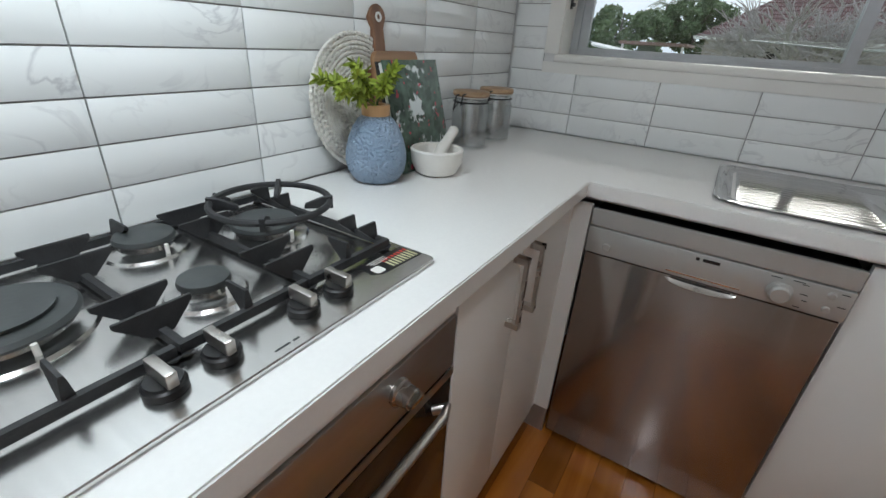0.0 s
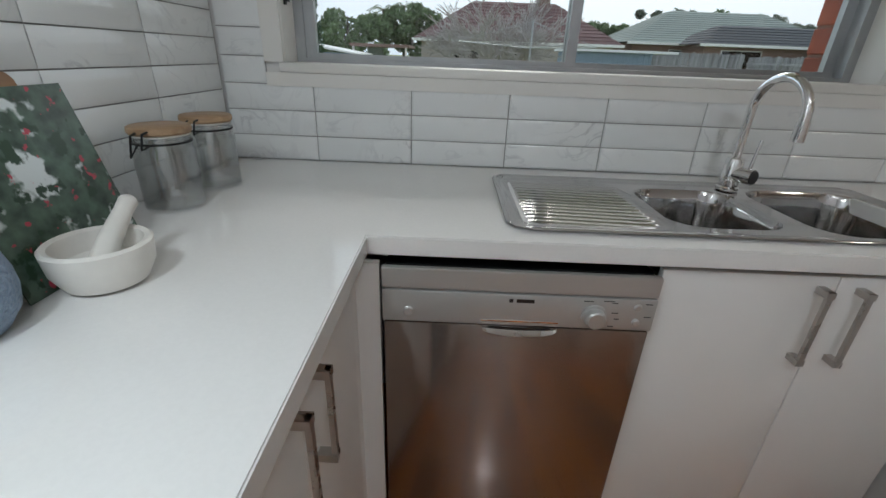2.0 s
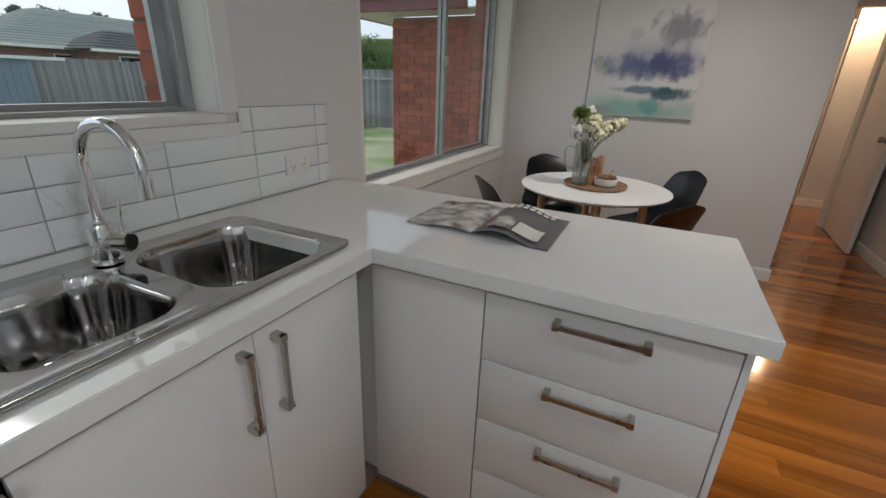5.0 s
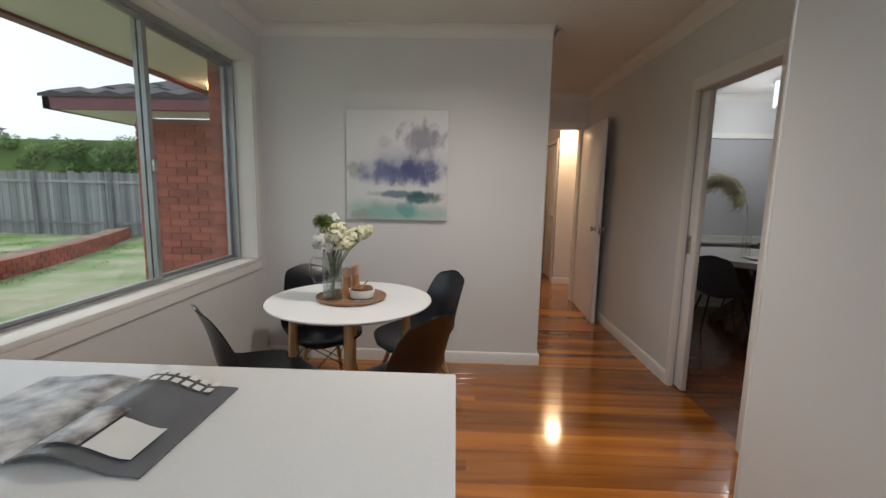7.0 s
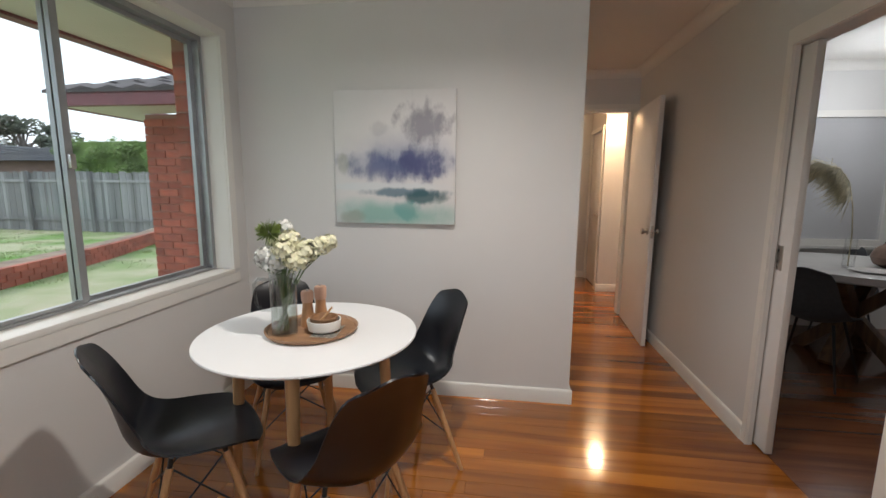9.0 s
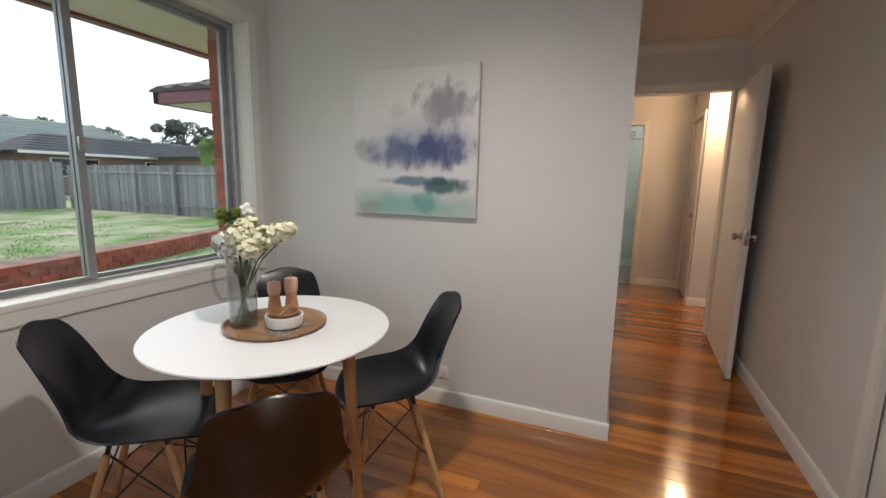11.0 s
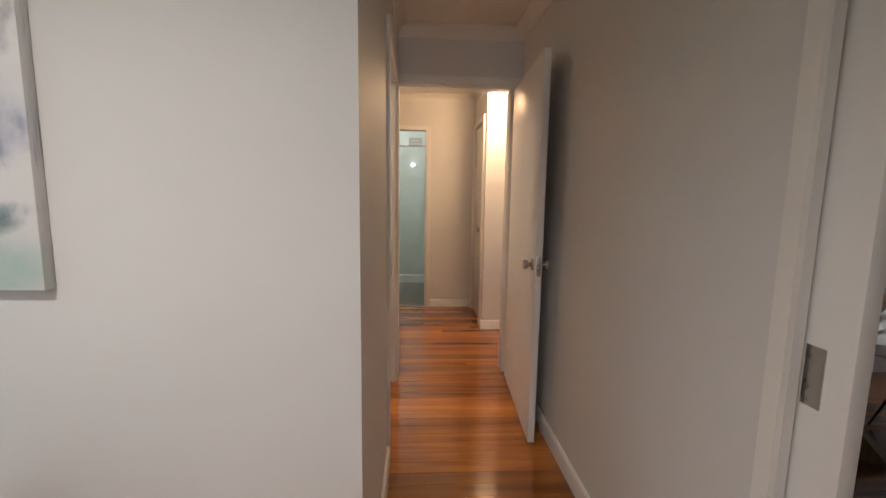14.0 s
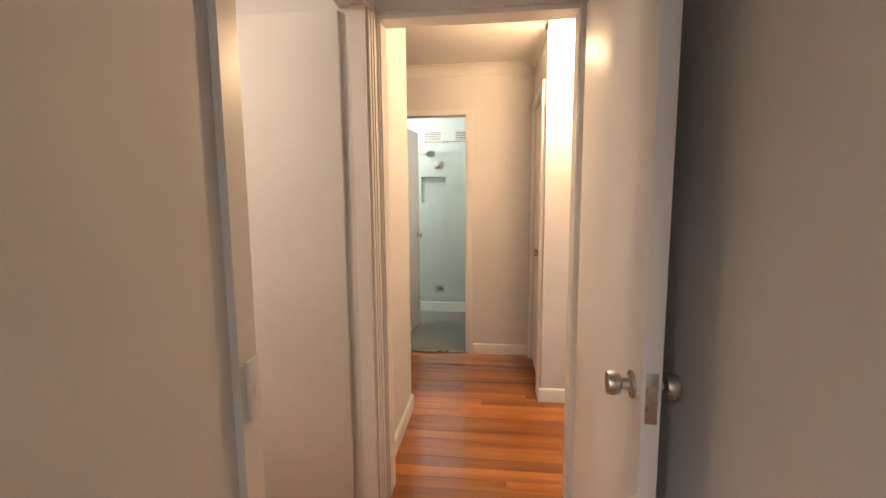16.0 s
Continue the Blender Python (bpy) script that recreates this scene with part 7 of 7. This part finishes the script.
for q in range(1, 6):
    bm = bmesh.new()
    r = 1.9 * q / 5
    pts = [(r * math.cos(radians(20 + 90 * k)), r * math.sin(radians(20 + 90 * k)), 1.75 + 0.016 * q + 0.003) for k in range(4)]
    for k in range(4):
        tube([pts[k], pts[(k + 1) % 4]], 0.0025, 4, bm=bm)
    part("wire", bm, TRIM, hoist)

# hedge behind the side fence
hg = tagged(new("hedge"), "clipped green hedge behind the side fence", "hedge", kind="stuff")
hg.location = (17.0, 14.0, GZ)
bm = bmesh.new()
rng = random.Random(31)
for k in range(230):
    leafy(bm, (rng.uniform(-0.75, 0.6), rng.uniform(-6.5, 1.0), rng.uniform(1.3, 3.05)), rng.uniform(0.30, 0.45), 170, 0.060, rng)
part("foliage", bm, LEAFLIGHT, hg)
part("core", boxes((-0.55, -6.6, 0, 0.6, 0.9, 3.1)), LEAFLIGHT, hg)


# ---- tiles, bricks and boards, piece by piece ----
tile_meshes = {}


def bevel_tile(w, h, bev, deep):
    """Bevelled tile in its own plane: width along x, height along z, face towards -y."""
    key = (round(w, 4), round(h, 4), bev)
    if key not in tile_meshes:
        bm = bmesh.new()
        a = [bm.verts.new(p) for p in ((0, 0, 0), (w, 0, 0), (w, 0, h), (0, 0, h))]
        b = [bm.verts.new(p) for p in ((0, -deep * 0.45, 0), (w, -deep * 0.45, 0), (w, -deep * 0.45, h), (0, -deep * 0.45, h))]
        m = min(bev, w * 0.3)
        c = [bm.verts.new(p) for p in ((m, -deep, bev), (w - m, -deep, bev), (w - m, -deep, h - bev), (m, -deep, h - bev))]
        for p, q in ((a, b), (b, c)):
            for k in range(4):
                j = (k + 1) % 4
                bm.faces.new((p[k], p[j], q[j], q[k]))
        bm.faces.new(c)
        bmesh.ops.recalc_face_normals(bm, faces=bm.faces[:])
        tile_meshes[key] = mesh_of("tile", bm, TILE)
    return tile_meshes[key]


def lay_tile(parent, m, w, h, bev=0.011, deep=0.009):
    ob = new("tile", bevel_tile(w, h, bev, deep))
    ob.parent = parent
    ob.matrix_local = m


ROW, ROWH, JOINT = 0.0745, 0.0685, 0.0028
splash = tagged(new("splashback_west", mesh_of("grout", boxes((HOB, -2.40, 0.9005, HOB + 0.003, -0.0005, 2.02)), GROUT)), "bevelled marble-look tiles behind the hob", "tiles", kind="structure")
edges = [-0.012, -0.315, -0.604, -0.892, -1.178, -1.450, -1.735, -2.02, -2.305, -2.398]
for y1, y0 in zip(edges, edges[1:]):
    for r in range(16):
        z = 0.9015 + ROWH * r
        lay_tile(splash, pose(HOB + 0.003, y0 + JOINT / 2, z, 0, 0, 90), (y1 - y0) - JOINT, ROWH - JOINT, 0.014, 0.011)
north = tagged(new("splashback_north", mesh_of("grout", boxes((HOB + 0.013, -0.003, 0.9005, 2.45, -0.0002, 1.1195), (HOB + 0.013, -0.003, 1.1195, 0.203, -0.0002, 2.02), (2.044, -0.003, 1.1195, 2.45, -0.0002, 1.2005)), GROUT)), "bevelled marble-look tiles under the kitchen window", "tiles", kind="structure")
xs = [HOB + 0.013] + [0.338 + 0.2925 * k for k in range(8)]
xs = [x for x in xs if x < 2.44] + [2.448]
for x0, x1 in zip(xs, xs[1:]):
    for r in range(4 if x0 > 2.0 else 3):
        lay_tile(north, pose(x0 + JOINT / 2, -0.003, 0.9025 + ROW * r), (x1 - x0) - JOINT, ROW - JOINT, 0.007, 0.007)
lay_tile(north, pose(2.046, -0.003, 0.9025 + ROW * 3), 0.045, ROW - JOINT, 0.007, 0.007)
for r in range(3, 15):
    lay_tile(north, pose(HOB + 0.014, -0.003, 0.9025 + ROW * r), 0.203 - HOB - 0.016, ROW - JOINT, 0.007, 0.007)

# bricks of the wing and of the window reveals
full = mesh_of("brick", rbox(0, -0.115, 0, 0.014, 0.115, 0.076, 0.003, 1), BRICK)
half = mesh_of("brick", rbox(0, -0.0525, 0, 0.014, 0.0525, 0.076, 0.003, 1), BRICK)
wing = bpy.data.objects["wall_wing"]
for r in range(28):
    z = GZ + 0.02 + 0.086 * r
    if z > 2.01:
        break
    y = WY if r % 2 == 0 else WY - 0.12
    if r % 2:
        b = new("brick", half)
        b.parent, b.matrix_local = wing, pose(WX, WY - 0.0525, z)
    while y - 0.23 > OUT:
        b = new("brick", full)
        b.parent, b.matrix_local = wing, pose(WX, y - 0.115, z)
        y -= 0.24
skin = bpy.data.objects["wall_outside"]
for x, face, z0, z1 in ((KW[1] - 0.037, -1, KW[2], KW[3]), (DW[1] - 0.032, -1, DW[2], DW[3]), (KW[0] - 0.048, 1, KW[2], KW[3])):
    for r in range(int((z1 - z0) / 0.086)):
        b = new("brick", half)
        b.parent, b.matrix_local = skin, pose(x if face < 0 else x - 0.008, 0.2165, z0 + 0.086 * r + 0.004) if face > 0 else pose(x - 0.006, 0.2165, z0 + 0.086 * r + 0.004)

# floor boards
floor = bpy.data.objects["floor_base"]
floor.name = "floor"
floor["label"] = "polished orange-brown hardwood floor boards"
rng = random.Random(7)
board_meshes = {}


def floor_board(x, y0, y1, w=0.0845):
    L = round(y1 - y0, 1) or 0.1
    if L not in board_meshes:
        board_meshes[L] = mesh_of("floorboard", rbox(0.0004, 0, -0.02, w - 0.0004, L, 0.0, 0.0008, 1), FLOORWOOD)
    b = new("floorboard", board_meshes[L])
    b.parent = floor
    b.matrix_local = Matrix.Translation((x, y0 + 0.0003, rng.uniform(-0.0004, 0.0002))) @ Matrix.Diagonal((1, (y1 - y0 - 0.0006) / L, 1, 1))


def boards(x0, x1, y0, y1):
    x = x0
    while x < x1 - 0.01:
        y = y0
        while y < y1 - 0.01:
            e = min(y1, y + rng.uniform(1.0, 2.9))
            if y1 - e < 0.35:
                e = y1
            floor_board(x, y, e)
            y = e
        x += 0.0845


boards(HOB, PIC + 0.06, SOUTH - 0.05, 0.0)
boards(PIC + 0.085, DOORX + 0.05, SOUTH, -0.1)
boards(DOORX + 0.08, BATHX - 0.06, -4.0, -0.6)
bm = bmesh.new()
for k in range(48):
    box(bm, R0 + 0.087 * k, RY, -0.02, R0 + 0.087 * k + 0.0862, SOUTH - 0.051, rng.uniform(-0.0006, 0.0))
ob = part("far_boards", bm, DARKFLOOR, floor, "dark reddish boards of the formal dining room")
ob["kind"] = "stuff"
